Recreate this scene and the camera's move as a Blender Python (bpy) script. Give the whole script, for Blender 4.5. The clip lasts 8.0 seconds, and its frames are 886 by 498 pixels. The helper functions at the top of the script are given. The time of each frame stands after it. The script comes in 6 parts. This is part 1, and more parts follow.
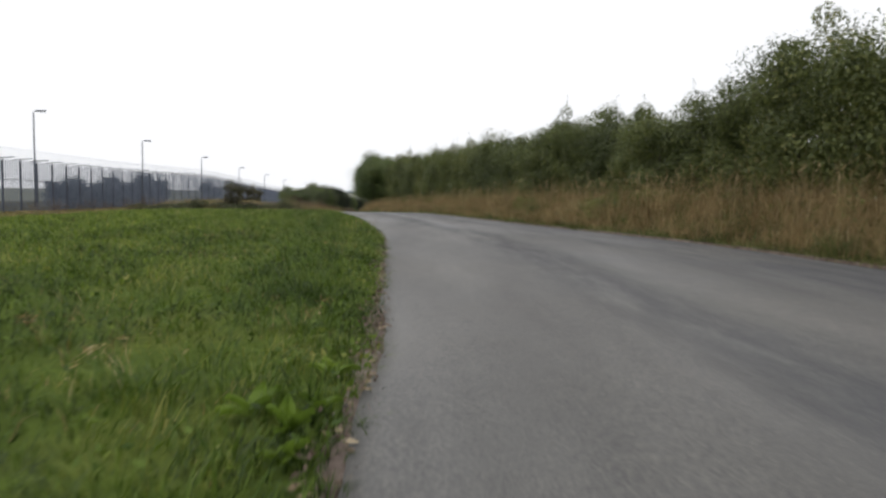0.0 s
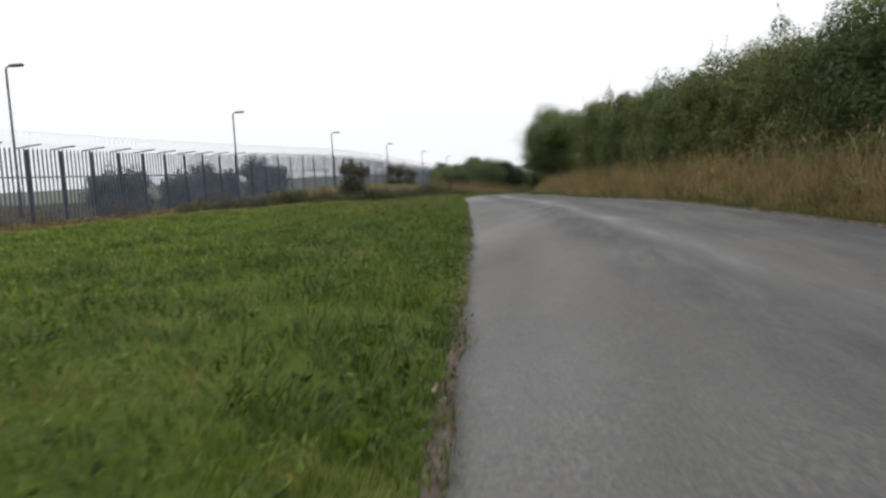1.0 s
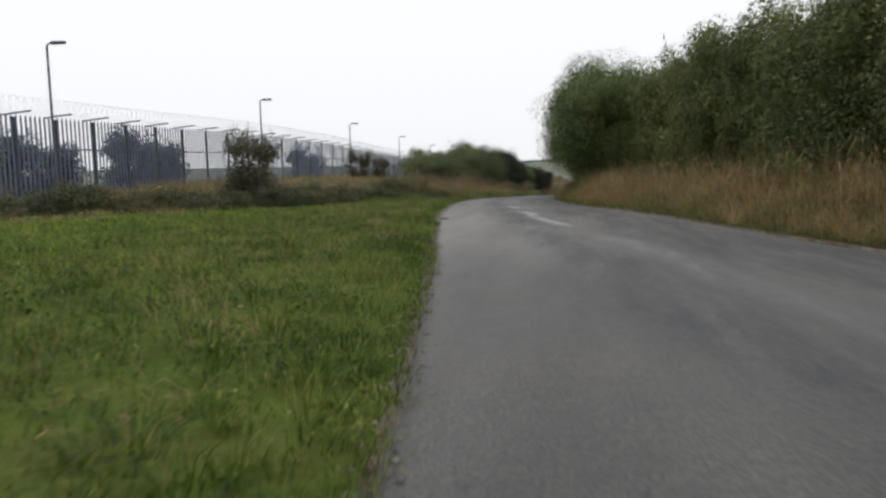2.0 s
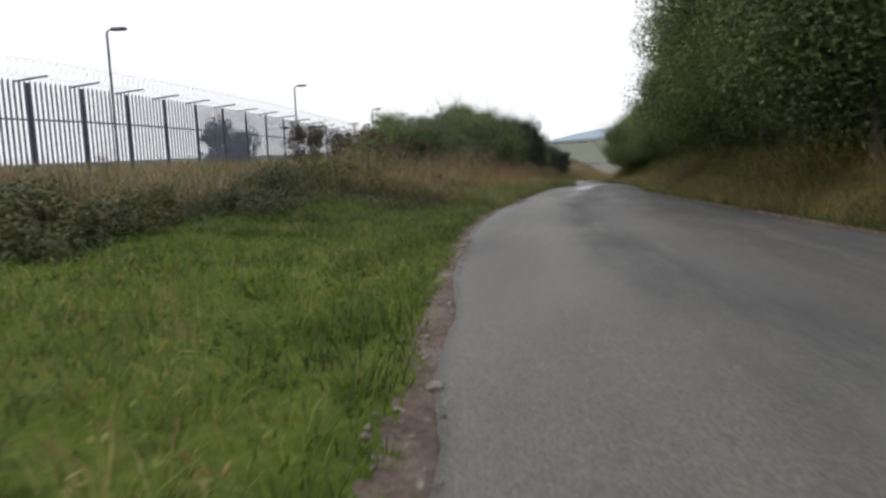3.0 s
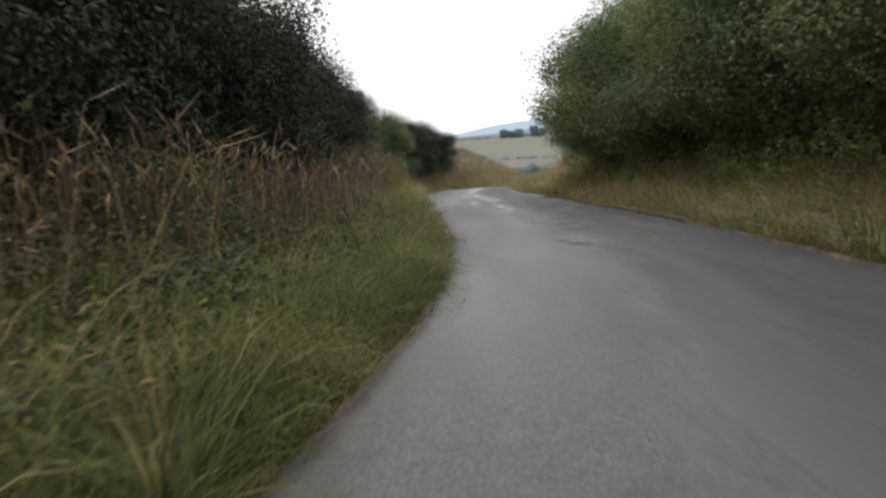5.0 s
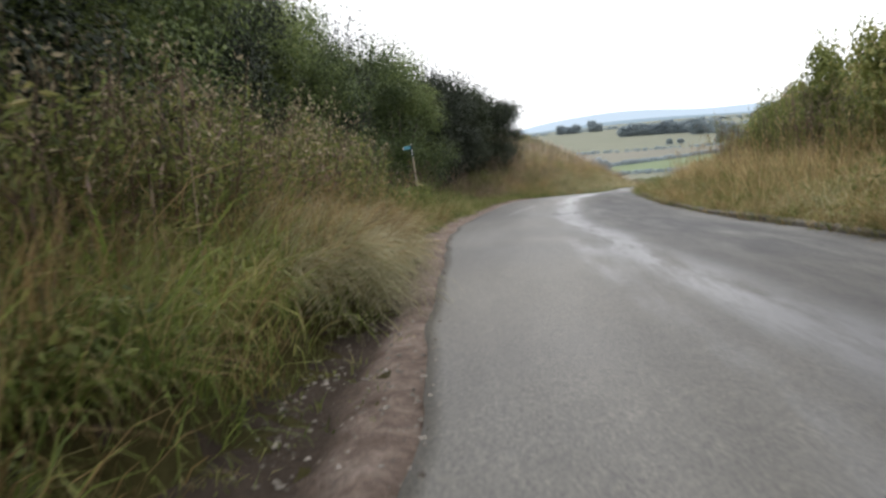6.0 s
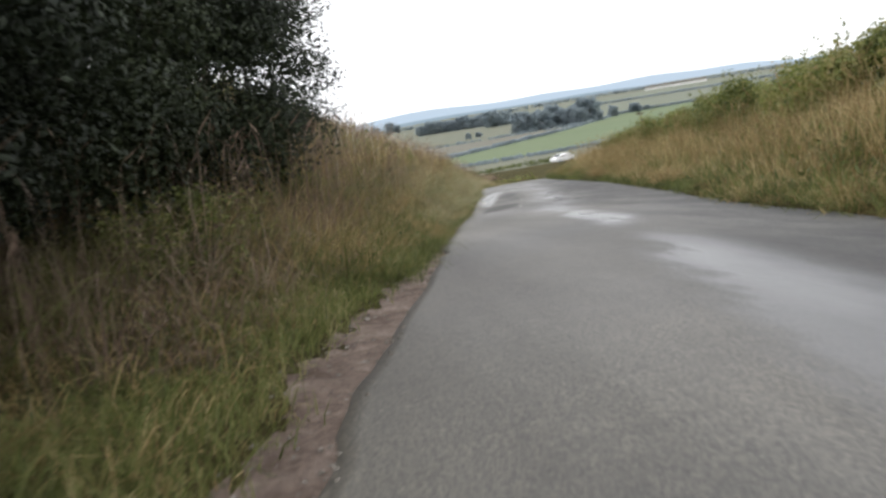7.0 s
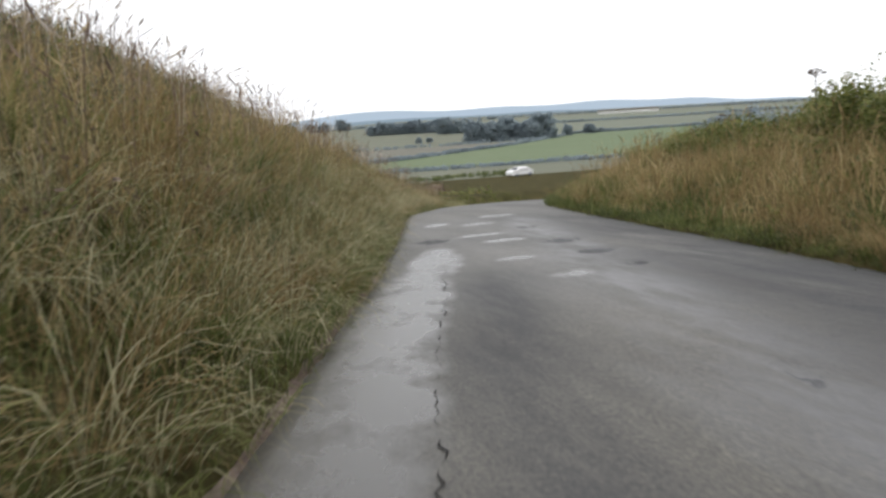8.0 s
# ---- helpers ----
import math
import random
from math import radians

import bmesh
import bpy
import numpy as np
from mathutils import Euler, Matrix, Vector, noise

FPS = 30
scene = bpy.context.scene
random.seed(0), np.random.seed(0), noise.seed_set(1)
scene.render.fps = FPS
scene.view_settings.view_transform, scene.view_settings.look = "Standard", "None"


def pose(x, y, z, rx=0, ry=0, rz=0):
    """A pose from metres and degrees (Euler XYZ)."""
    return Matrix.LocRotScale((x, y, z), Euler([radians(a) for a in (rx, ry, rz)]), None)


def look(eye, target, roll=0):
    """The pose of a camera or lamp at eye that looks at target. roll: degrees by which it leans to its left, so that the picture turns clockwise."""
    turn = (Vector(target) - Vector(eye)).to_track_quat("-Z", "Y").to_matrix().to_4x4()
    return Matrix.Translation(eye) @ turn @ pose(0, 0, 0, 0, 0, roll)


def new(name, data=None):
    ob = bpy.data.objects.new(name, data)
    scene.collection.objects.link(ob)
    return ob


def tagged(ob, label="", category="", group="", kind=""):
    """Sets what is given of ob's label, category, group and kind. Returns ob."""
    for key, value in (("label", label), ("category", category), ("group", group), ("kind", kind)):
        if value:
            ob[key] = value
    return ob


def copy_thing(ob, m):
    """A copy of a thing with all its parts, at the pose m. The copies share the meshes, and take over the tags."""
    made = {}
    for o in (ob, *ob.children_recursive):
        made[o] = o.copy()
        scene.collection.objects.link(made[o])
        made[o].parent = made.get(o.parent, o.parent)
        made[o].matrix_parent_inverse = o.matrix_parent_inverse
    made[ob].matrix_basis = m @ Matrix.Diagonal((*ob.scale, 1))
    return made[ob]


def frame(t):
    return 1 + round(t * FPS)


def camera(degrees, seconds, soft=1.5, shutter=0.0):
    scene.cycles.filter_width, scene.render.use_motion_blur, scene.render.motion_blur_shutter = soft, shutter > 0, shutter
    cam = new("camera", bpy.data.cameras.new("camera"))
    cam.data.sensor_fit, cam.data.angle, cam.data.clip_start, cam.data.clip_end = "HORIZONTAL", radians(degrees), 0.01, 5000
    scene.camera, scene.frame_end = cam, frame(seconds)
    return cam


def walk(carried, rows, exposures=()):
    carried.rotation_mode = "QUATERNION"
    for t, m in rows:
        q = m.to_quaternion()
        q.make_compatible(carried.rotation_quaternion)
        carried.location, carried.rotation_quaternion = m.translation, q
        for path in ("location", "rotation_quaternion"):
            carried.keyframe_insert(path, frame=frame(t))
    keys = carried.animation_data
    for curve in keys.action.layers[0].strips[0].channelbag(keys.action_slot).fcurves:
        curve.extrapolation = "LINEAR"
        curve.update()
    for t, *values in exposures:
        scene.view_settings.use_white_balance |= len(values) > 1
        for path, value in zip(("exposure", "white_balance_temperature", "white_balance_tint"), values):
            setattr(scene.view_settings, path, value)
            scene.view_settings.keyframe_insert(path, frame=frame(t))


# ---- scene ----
cam = camera(60.3, 8.0, soft=2.7, shutter=0.045)

# seconds, x, y, z, heading, pitch, lean (degrees)
PATH = [
    (0.0, 0.49, -0.00, -0.07, 3.01, -4.31, -0.68),
    (0.3, 0.51, 7.16, -0.07, -0.89, -4.90, 2.72),
    (0.5, 0.40, 11.90, -0.08, -5.12, -5.64, 2.59),
    (0.7, 0.08, 16.56, -0.14, -4.35, -6.00, 2.91),
    (1.0, -0.59, 23.50, -0.23, -10.49, -6.01, 2.95),
    (1.2, -1.21, 27.94, -0.29, -9.46, -5.91, 3.41),
    (2.3, -4.62, 51.69, -0.80, -9.63, -7.03, 0.80),
    (2.5, -5.31, 55.93, -0.93, -10.33, -7.26, 1.62),
    (2.7, -6.01, 60.09, -1.05, -11.19, -7.19, 1.43),
    (3.0, -6.92, 66.24, -1.20, -8.83, -7.60, 2.16),
    (3.2, -7.43, 70.27, -1.32, -7.21, -7.81, 3.92),
    (3.5, -7.92, 76.14, -1.50, -2.92, -7.75, 6.74),
    (3.7, -7.86, 79.95, -1.62, -0.74, -7.43, 3.11),
    (4.0, -7.38, 85.53, -1.83, 1.30, -7.17, 3.20),
    (4.2, -7.35, 89.19, -1.98, -0.47, -7.87, 1.70),
    (5.3, -5.69, 108.85, -2.84, -1.91, -8.17, 3.70),
    (5.5, -5.80, 112.40, -3.00, -3.80, -8.32, 3.37),
    (5.8, -6.06, 117.66, -3.24, -4.72, -8.38, 4.11),
    (6.0, -6.25, 121.12, -3.39, -5.42, -7.85, 4.19),
    (6.3, -6.61, 126.24, -3.61, -4.16, -7.26, 4.35),
    (6.5, -6.81, 129.61, -3.75, -3.36, -7.79, 7.91),
    (6.7, -6.79, 132.95, -3.93, -1.20, -7.93, 10.48),
    (7.0, -6.17, 137.93, -4.12, 8.67, -8.99, 9.17),
    (7.3, -5.06, 142.84, -4.35, 11.44, -9.51, 6.17),
    (7.5, -4.39, 146.06, -4.59, 12.89, -9.95, 6.57),
    (7.7, -3.46, 149.21, -4.84, 13.79, -9.59, 5.15),
    (8.0, -2.35, 153.92, -5.20, 13.14, -9.07, 3.32),
]

rows = []
for t, x, y, z, heading, pitch, lean in PATH:
    a, b = radians(heading), radians(pitch)
    way = Vector((math.sin(a) * math.cos(b), math.cos(a) * math.cos(b), math.sin(b)))
    eye = Vector((x, y, z))
    rows.append((t, look(eye, eye + way, -lean)))
walk(cam, rows, [(0.0, -0.18), (1.0, -0.22), (2.5, -0.3), (3.0, -0.16), (3.5, 0.12), (4.0, 0.38), (5.5, 0.17), (6.0, 0.56), (6.5, 0.42), (7.5, 0.25), (8.0, 0.06)])


# ---- world and light: thin bright overcast ----
world = bpy.data.worlds.new("overcast_sky")
scene.world = world
world.use_nodes = True
wn, wl = world.node_tree.nodes, world.node_tree.links
wn.clear()
sky = wn.new("ShaderNodeTexSky")
sky.sky_type = "NISHITA"
sky.sun_disc = False
sky.sun_elevation, sky.sun_rotation = radians(72), radians(-162)
sky.air_density, sky.dust_density, sky.ozone_density = 1.0, 6.0, 1.0
grey = wn.new("ShaderNodeHueSaturation")
grey.inputs["Saturation"].default_value = 0.22
wl.new(sky.outputs[0], grey.inputs["Color"])
cloud = wn.new("ShaderNodeMix")
cloud.data_type = "RGBA"
cloud.inputs[0].default_value = 0.75
cloud.inputs[7].default_value = (14.3, 14.45, 14.9, 1)
wl.new(grey.outputs[0], cloud.inputs[6])
back = wn.new("ShaderNodeBackground")
back.inputs["Strength"].default_value = 0.105
wl.new(cloud.outputs[2], back.inputs["Color"])
wout = wn.new("ShaderNodeOutputWorld")
wl.new(back.outputs[0], wout.inputs["Surface"])

sun = new("sun", bpy.data.lights.new("sun", "SUN"))
sun.data.energy, sun.data.angle, sun.data.color = 0.85, radians(25), (1.0, 0.97, 0.92)
sun.matrix_world = look((-6, 62, 60), (0, 80, 0))

# ---- materials ----


def shader(name, rough=0.9, spec=0.3):
    m = bpy.data.materials.new(name)
    m.use_nodes = True
    n, l = m.node_tree.nodes, m.node_tree.links
    b = n["Principled BSDF"]
    b.inputs["Roughness"].default_value = rough
    b.inputs["Specular IOR Level"].default_value = spec
    return m, n, l, b


def ramp(n, l, fac, stops):
    r = n.new("ShaderNodeValToRGB")
    e = r.color_ramp.elements
    while len(e) < len(stops):
        e.new(0.5)
    for k, (p, c) in zip(e, stops):
        k.position = p
        k.color = (*c, 1) if len(c) == 3 else c
    l.new(fac, r.inputs[0])
    return r.outputs[0]


def coords(n, l, scale=(1, 1, 1)):
    g = n.new("ShaderNodeNewGeometry")
    mp = n.new("ShaderNodeMapping")
    mp.inputs["Scale"].default_value = scale
    l.new(g.outputs["Position"], mp.inputs[0])
    return mp.outputs[0]


def fuzz(n, l, vec, scale, detail=4, rough=0.6):
    t = n.new("ShaderNodeTexNoise")
    t.inputs["Scale"].default_value = scale
    t.inputs["Detail"].default_value = detail
    t.inputs["Roughness"].default_value = rough
    if vec is not None:
        l.new(vec, t.inputs["Vector"])
    return t.outputs["Fac"]


def mix(n, l, fac, a, b, mode="MIX"):
    m = n.new("ShaderNodeMix")
    m.data_type, m.blend_type = "RGBA", mode
    for s, v in ((0, fac), (6, a), (7, b)):
        if isinstance(v, bpy.types.NodeSocket):
            l.new(v, m.inputs[s])
        elif isinstance(v, tuple):
            m.inputs[s].default_value = (*v, 1)
        else:
            m.inputs[s].default_value = v
    return m.outputs[2]


def calc(n, l, op, a, b=0.0):
    m = n.new("ShaderNodeMath")
    m.operation = op
    m.use_clamp = False
    for s, v in ((0, a), (1, b)):
        if isinstance(v, bpy.types.NodeSocket):
            l.new(v, m.inputs[s])
        else:
            m.inputs[s].default_value = v
    return m.outputs[0]


def bump(n, l, b, height, strength, dist):
    k = n.new("ShaderNodeBump")
    k.inputs["Strength"].default_value, k.inputs["Distance"].default_value = strength, dist
    l.new(height, k.inputs["Height"])
    l.new(k.outputs[0], b.inputs["Normal"])


def surface(name, stops, big, small, rough=0.9, spec=0.25, bumps=0.4, dist=0.01, grain=0.35):
    """A matte surface whose colour wanders at two sizes."""
    m, n, l, b = shader(name, rough, spec)
    v = coords(n, l)
    f1, f2 = fuzz(n, l, v, big), fuzz(n, l, v, small, 6, 0.7)
    c = ramp(n, l, f1, stops)
    g = ramp(n, l, f2, [(0.3, (0.55, 0.55, 0.55)), (0.7, (1.25, 1.25, 1.25))])
    c = mix(n, l, grain, c, g, "MULTIPLY")
    l.new(c, b.inputs["Base Color"])
    bump(n, l, b, f2, bumps, dist)
    return m


def foliage(name, stops, through_light=0.3, rough=0.55, patch=0.35):
    """Leaves or blades: every leaf differs a little, and so does every plant and every patch of ground."""
    m, n, l, b = shader(name, rough, 0.3)
    g = n.new("ShaderNodeNewGeometry")
    o = n.new("ShaderNodeObjectInfo")
    v = coords(n, l)
    f = calc(n, l, "ADD", calc(n, l, "MULTIPLY", fuzz(n, l, v, patch, 3), 0.72), calc(n, l, "MULTIPLY", fuzz(n, l, v, patch * 5.0, 3), 0.28))
    s = calc(n, l, "ADD", calc(n, l, "MULTIPLY", g.outputs["Random Per Island"], 0.6), calc(n, l, "MULTIPLY", f, 2.1))
    s = calc(n, l, "ADD", s, calc(n, l, "MULTIPLY", calc(n, l, "SUBTRACT", o.outputs["Random"], 0.5), 0.28))
    s = calc(n, l, "SUBTRACT", s, 0.9)
    c = ramp(n, l, s, stops)
    l.new(c, b.inputs["Base Color"])
    tr = n.new("ShaderNodeBsdfTranslucent")
    l.new(c, tr.inputs["Color"])
    ms = n.new("ShaderNodeMixShader")
    ms.inputs[0].default_value = through_light
    l.new(b.outputs[0], ms.inputs[1])
    l.new(tr.outputs[0], ms.inputs[2])
    l.new(ms.outputs[0], n["Material Output"].inputs["Surface"])
    return m


def make_asphalt():
    m, n, l, b = shader("worn_asphalt", 0.7, 0.5)
    v = coords(n, l)
    long_v = coords(n, l, (1.0, 0.16, 1.0))
    grit = fuzz(n, l, v, 70, 5, 0.75)
    fine = fuzz(n, l, v, 9, 5, 0.7)
    patch = fuzz(n, l, long_v, 0.9, 4, 0.55)
    broad = fuzz(n, l, v, 0.22, 3)
    wear, darkening = n.new("ShaderNodeAttribute"), n.new("ShaderNodeAttribute")
    wet, scar = n.new("ShaderNodeAttribute"), n.new("ShaderNodeAttribute")
    scar.attribute_name = "scar"
    wear.attribute_name, darkening.attribute_name, wet.attribute_name = "wear", "darkening", "wet"
    broken = calc(n, l, "ADD", calc(n, l, "MULTIPLY", fuzz(n, l, long_v, 3.2, 6, 0.72), 3.4), -0.95)
    rim = n.new("ShaderNodeMapRange")
    rim.inputs["From Min"].default_value, rim.inputs["From Max"].default_value = 0.16, 0.62
    l.new(calc(n, l, "MULTIPLY", wear.outputs["Fac"], broken), rim.inputs["Value"])
    polish = calc(n, l, "MULTIPLY", rim.outputs[0], calc(n, l, "MINIMUM", calc(n, l, "ADD", calc(n, l, "MULTIPLY", wear.outputs["Fac"], 0.6), 0.3), 1.0))
    ragged = n.new("ShaderNodeMapRange")
    ragged.inputs["From Min"].default_value, ragged.inputs["From Max"].default_value = 0.42, 0.52
    l.new(calc(n, l, "MULTIPLY", scar.outputs["Fac"], calc(n, l, "ADD", calc(n, l, "MULTIPLY", fuzz(n, l, coords(n, l, (1.0, 0.5, 1.0)), 11.0, 6, 0.7), 3.4), -1.1)), ragged.inputs["Value"])
    dark_share = calc(n, l, "MAXIMUM", calc(n, l, "MULTIPLY", calc(n, l, "MINIMUM", calc(n, l, "MULTIPLY", darkening.outputs["Fac"], broken), 1.0), 0.85), ragged.outputs[0])
    c = ramp(n, l, patch, [(0.3, (0.05, 0.047, 0.043)), (0.5, (0.072, 0.069, 0.062)), (0.72, (0.1, 0.096, 0.087))])
    c = mix(n, l, 0.6, c, ramp(n, l, broad, [(0.35, (0.76, 0.78, 0.86)), (0.65, (1.16, 1.12, 1.04))]), "MULTIPLY")
    c = mix(n, l, 0.75, c, ramp(n, l, grit, [(0.37, (0.25, 0.25, 0.26)), (0.5, (0.92, 0.92, 0.92)), (0.64, (2.1, 2.0, 1.85))]), "MULTIPLY")
    c = mix(n, l, 0.28, c, ramp(n, l, fine, [(0.35, (0.6, 0.6, 0.6)), (0.65, (1.3, 1.3, 1.3))]), "MULTIPLY")
    c = mix(n, l, polish, c, mix(n, l, 0.8, c, (0.1, 0.103, 0.112)))
    c = mix(n, l, dark_share, c, mix(n, l, 0.75, c, (0.028, 0.03, 0.036)))
    film = n.new("ShaderNodeMapRange")
    film.inputs["From Min"].default_value, film.inputs["From Max"].default_value = 0.15, 0.75
    l.new(calc(n, l, "MULTIPLY", wet.outputs["Fac"], calc(n, l, "ADD", calc(n, l, "MULTIPLY", fuzz(n, l, coords(n, l, (1.0, 0.6, 1.0)), 5.0, 5, 0.65), 2.7), -0.62)), film.inputs["Value"])
    pool = film.outputs[0]
    c = mix(n, l, pool, c, (0.06, 0.057, 0.052))
    l.new(c, b.inputs["Base Color"])
    r = calc(n, l, "SUBTRACT", 0.74, calc(n, l, "MULTIPLY", patch, 0.32))
    r = calc(n, l, "SUBTRACT", r, calc(n, l, "MULTIPLY", calc(n, l, "SUBTRACT", polish, calc(n, l, "MULTIPLY", dark_share, 0.8)), 0.33))
    dry = calc(n, l, "SUBTRACT", 1.0, pool)
    r = calc(n, l, "ADD", calc(n, l, "MULTIPLY", r, dry), calc(n, l, "MULTIPLY", pool, 0.27))
    l.new(r, b.inputs["Roughness"])
    bump(n, l, b, calc(n, l, "MULTIPLY", calc(n, l, "ADD", grit, calc(n, l, "MULTIPLY", fine, 0.6)), calc(n, l, "MULTIPLY", dry, calc(n, l, "SUBTRACT", 1.0, calc(n, l, "MULTIPLY", polish, 0.55)))), 0.42, 0.004)
    return m


ASPHALT = make_asphalt()

# the lane: every 4 m along y to 168, then four points down the far bend; left edge, right edge, height
LANE_Y = [-16 + 4 * k for k in range(47)] + [176, 188, 200, 215]
LANE_LEFT = [
    -0.22, -0.13, -0.01, 0.13, 0.29, 0.38, 0.3, 0.21, -0.07, -0.42, -0.78, -1.3,
    -1.84, -2.41, -3.04, -3.65, -4.25, -4.86, -5.53, -6.18, -6.77, -7.26, -7.72, -8.03,
    -8.01, -7.92, -7.74, -7.58, -7.33, -7.09, -6.6, -6.07, -5.98, -6.19, -6.38, -6.63,
    -6.9, -7.13, -6.88, -6.27, -5.3, -4.43, -3.37, -2.47, -1.44, -0.56, 0.29, 2.87,
    9, 18, 31,
]
LANE_RIGHT = [
    5.8, 5.82, 5.84, 5.84, 5.81, 5.7, 5.47, 5.09, 4.58, 4.05, 3.59, 3.14,
    2.69, 2.21, 1.7, 1.11, 0.41, -0.32, -1.02, -1.68, -2.36, -3.14, -3.71, -4.01,
    -4.25, -4.38, -4.39, -4.22, -3.96, -3.74, -3.53, -3.26, -2.99, -2.94, -3.11, -3.28,
    -3.39, -3.43, -3.42, -3.2, -2.55, -1.25, -0.09, 0.9, 1.66, 2.36, 3.04, 6.42,
    12.95, 21.92, 36,
]
LANE_TOP = [
    -0.74, -0.76, -0.79, -0.81, -0.82, -0.83, -0.82, -0.84, -0.89, -0.95, -1, -1.05,
    -1.1, -1.16, -1.22, -1.32, -1.44, -1.57, -1.68, -1.76, -1.87, -2.02, -2.14, -2.25,
    -2.37, -2.51, -2.68, -2.84, -2.99, -3.16, -3.34, -3.54, -3.74, -3.93, -4.1, -4.24,
    -4.41, -4.65, -4.82, -4.94, -5.19, -5.52, -5.83, -6.09, -6.35, -6.6, -6.83, -7.57,
    -9.56, -11.67, -13.2,
]

MEADOW = foliage("meadow_grass", [(0.05, (0.02, 0.037, 0.006)), (0.35, (0.056, 0.1, 0.012)), (0.65, (0.122, 0.178, 0.022)), (0.95, (0.27, 0.25, 0.07))], 0.35, 0.6, 1.1)
STRAW = foliage("dry_grass", [(0.05, (0.11, 0.074, 0.032)), (0.4, (0.25, 0.178, 0.08)), (0.75, (0.41, 0.31, 0.155)), (0.97, (0.56, 0.45, 0.26))], 0.52, 0.65, 1.3)
RANK = foliage("rank_grass", [(0.05, (0.042, 0.056, 0.018)), (0.4, (0.108, 0.132, 0.038)), (0.75, (0.2, 0.21, 0.074)), (0.97, (0.33, 0.29, 0.145))], 0.52, 0.6, 1.2)
HEDGE_LEAF = foliage("hedge_leaf", [(0.1, (0.05, 0.064, 0.022)), (0.5, (0.1, 0.122, 0.037)), (0.8, (0.17, 0.19, 0.056)), (0.97, (0.25, 0.225, 0.08))], 0.3, 0.5, 0.45)
WILLOW_LEAF = foliage("willow_leaf", [(0.1, (0.055, 0.066, 0.035)), (0.5, (0.1, 0.12, 0.062)), (0.9, (0.17, 0.185, 0.1))], 0.4, 0.5, 0.6)
# hedge leaf made near black: the hedge's own shade is in the colour
SHADED_HEDGE_LEAF = foliage("shaded_hedge_leaf", [(0.1, (0.01, 0.015, 0.008)), (0.5, (0.02, 0.029, 0.013)), (0.9, (0.04, 0.052, 0.022))], 0.12, 0.65, 0.45)
TREE_LEAF = foliage("tree_leaf", [(0.1, (0.047, 0.068, 0.025)), (0.5, (0.1, 0.136, 0.046)), (0.85, (0.2, 0.235, 0.078))], 0.4, 0.5, 0.45)
WEED_LEAF = foliage("weed_leaf", [(0.1, (0.068, 0.085, 0.026)), (0.5, (0.16, 0.185, 0.052)), (0.8, (0.26, 0.26, 0.088)), (0.97, (0.35, 0.27, 0.13))], 0.48, 0.5, 1.2)
RUSSET = foliage("russet_weed", [(0.1, (0.08, 0.056, 0.042)), (0.5, (0.17, 0.12, 0.09)), (0.9, (0.31, 0.24, 0.18))], 0.3, 0.7, 0.7)
COARSE = foliage("coarse_grass", [(0.05, (0.02, 0.034, 0.008)), (0.4, (0.05, 0.08, 0.016)), (0.75, (0.09, 0.125, 0.028)), (0.97, (0.2, 0.18, 0.07))], 0.3, 0.6, 1.1)
LUSH = foliage("lush_grass", [(0.05, (0.05, 0.07, 0.018)), (0.35, (0.14, 0.185, 0.042)), (0.65, (0.24, 0.285, 0.075)), (0.95, (0.38, 0.36, 0.14))], 0.55, 0.6, 1.1)
# lighter copy of the meadow grass; backlit tips are put into its colour
LIT_MEADOW = foliage("lit_meadow_grass", [(0.05, (0.05, 0.08, 0.013)), (0.35, (0.12, 0.178, 0.02)), (0.65, (0.2, 0.265, 0.036)), (0.95, (0.33, 0.31, 0.1))], 0.45, 0.6, 1.1)
BLEACHED = foliage("bleached_grass", [(0.05, (0.2, 0.185, 0.1)), (0.4, (0.36, 0.335, 0.2)), (0.8, (0.52, 0.48, 0.32))], 0.5, 0.65, 1.2)
PALE_SEED = foliage("pale_seed", [(0.1, (0.24, 0.19, 0.15)), (0.5, (0.42, 0.35, 0.29)), (0.9, (0.6, 0.53, 0.46))], 0.4, 0.8, 0.8)
# pale blue-grey: distance haze is put into this leaf colour
HAZED_LEAF = foliage("hazed_leaf", [(0.1, (0.25, 0.3, 0.335)), (0.5, (0.29, 0.345, 0.375)), (0.9, (0.33, 0.385, 0.4))], 0.6, 0.8, 0.02)
# blue-grey cast put into the shrub leaves to stand for haze
HAZED_SHRUB_LEAF = foliage("hazed_shrub_leaf", [(0.1, (0.075, 0.092, 0.108)), (0.5, (0.12, 0.142, 0.16)), (0.9, (0.17, 0.19, 0.205))], 0.2, 0.7, 0.4)
BRAMBLE_LEAF = foliage("bramble_leaf", [(0.1, (0.034, 0.042, 0.018)), (0.5, (0.068, 0.078, 0.032)), (0.85, (0.125, 0.122, 0.052)), (0.97, (0.19, 0.11, 0.06))], 0.28, 0.5, 0.8)
BARK = surface("bark", [(0.3, (0.06, 0.05, 0.04)), (0.7, (0.14, 0.12, 0.1))], 2.0, 25, bumps=0.8)
TURF = surface("turf", [(0.25, (0.045, 0.068, 0.014)), (0.5, (0.085, 0.12, 0.022)), (0.75, (0.13, 0.135, 0.038))], 0.9, 14, rough=1.0, spec=0.05, bumps=0.9, dist=0.05, grain=0.8)
THATCH = surface("verge_thatch", [(0.25, (0.028, 0.024, 0.01)), (0.5, (0.055, 0.05, 0.02)), (0.75, (0.1, 0.08, 0.035))], 1.1, 18, rough=1.0, spec=0.05, bumps=0.9, dist=0.05, grain=0.8)
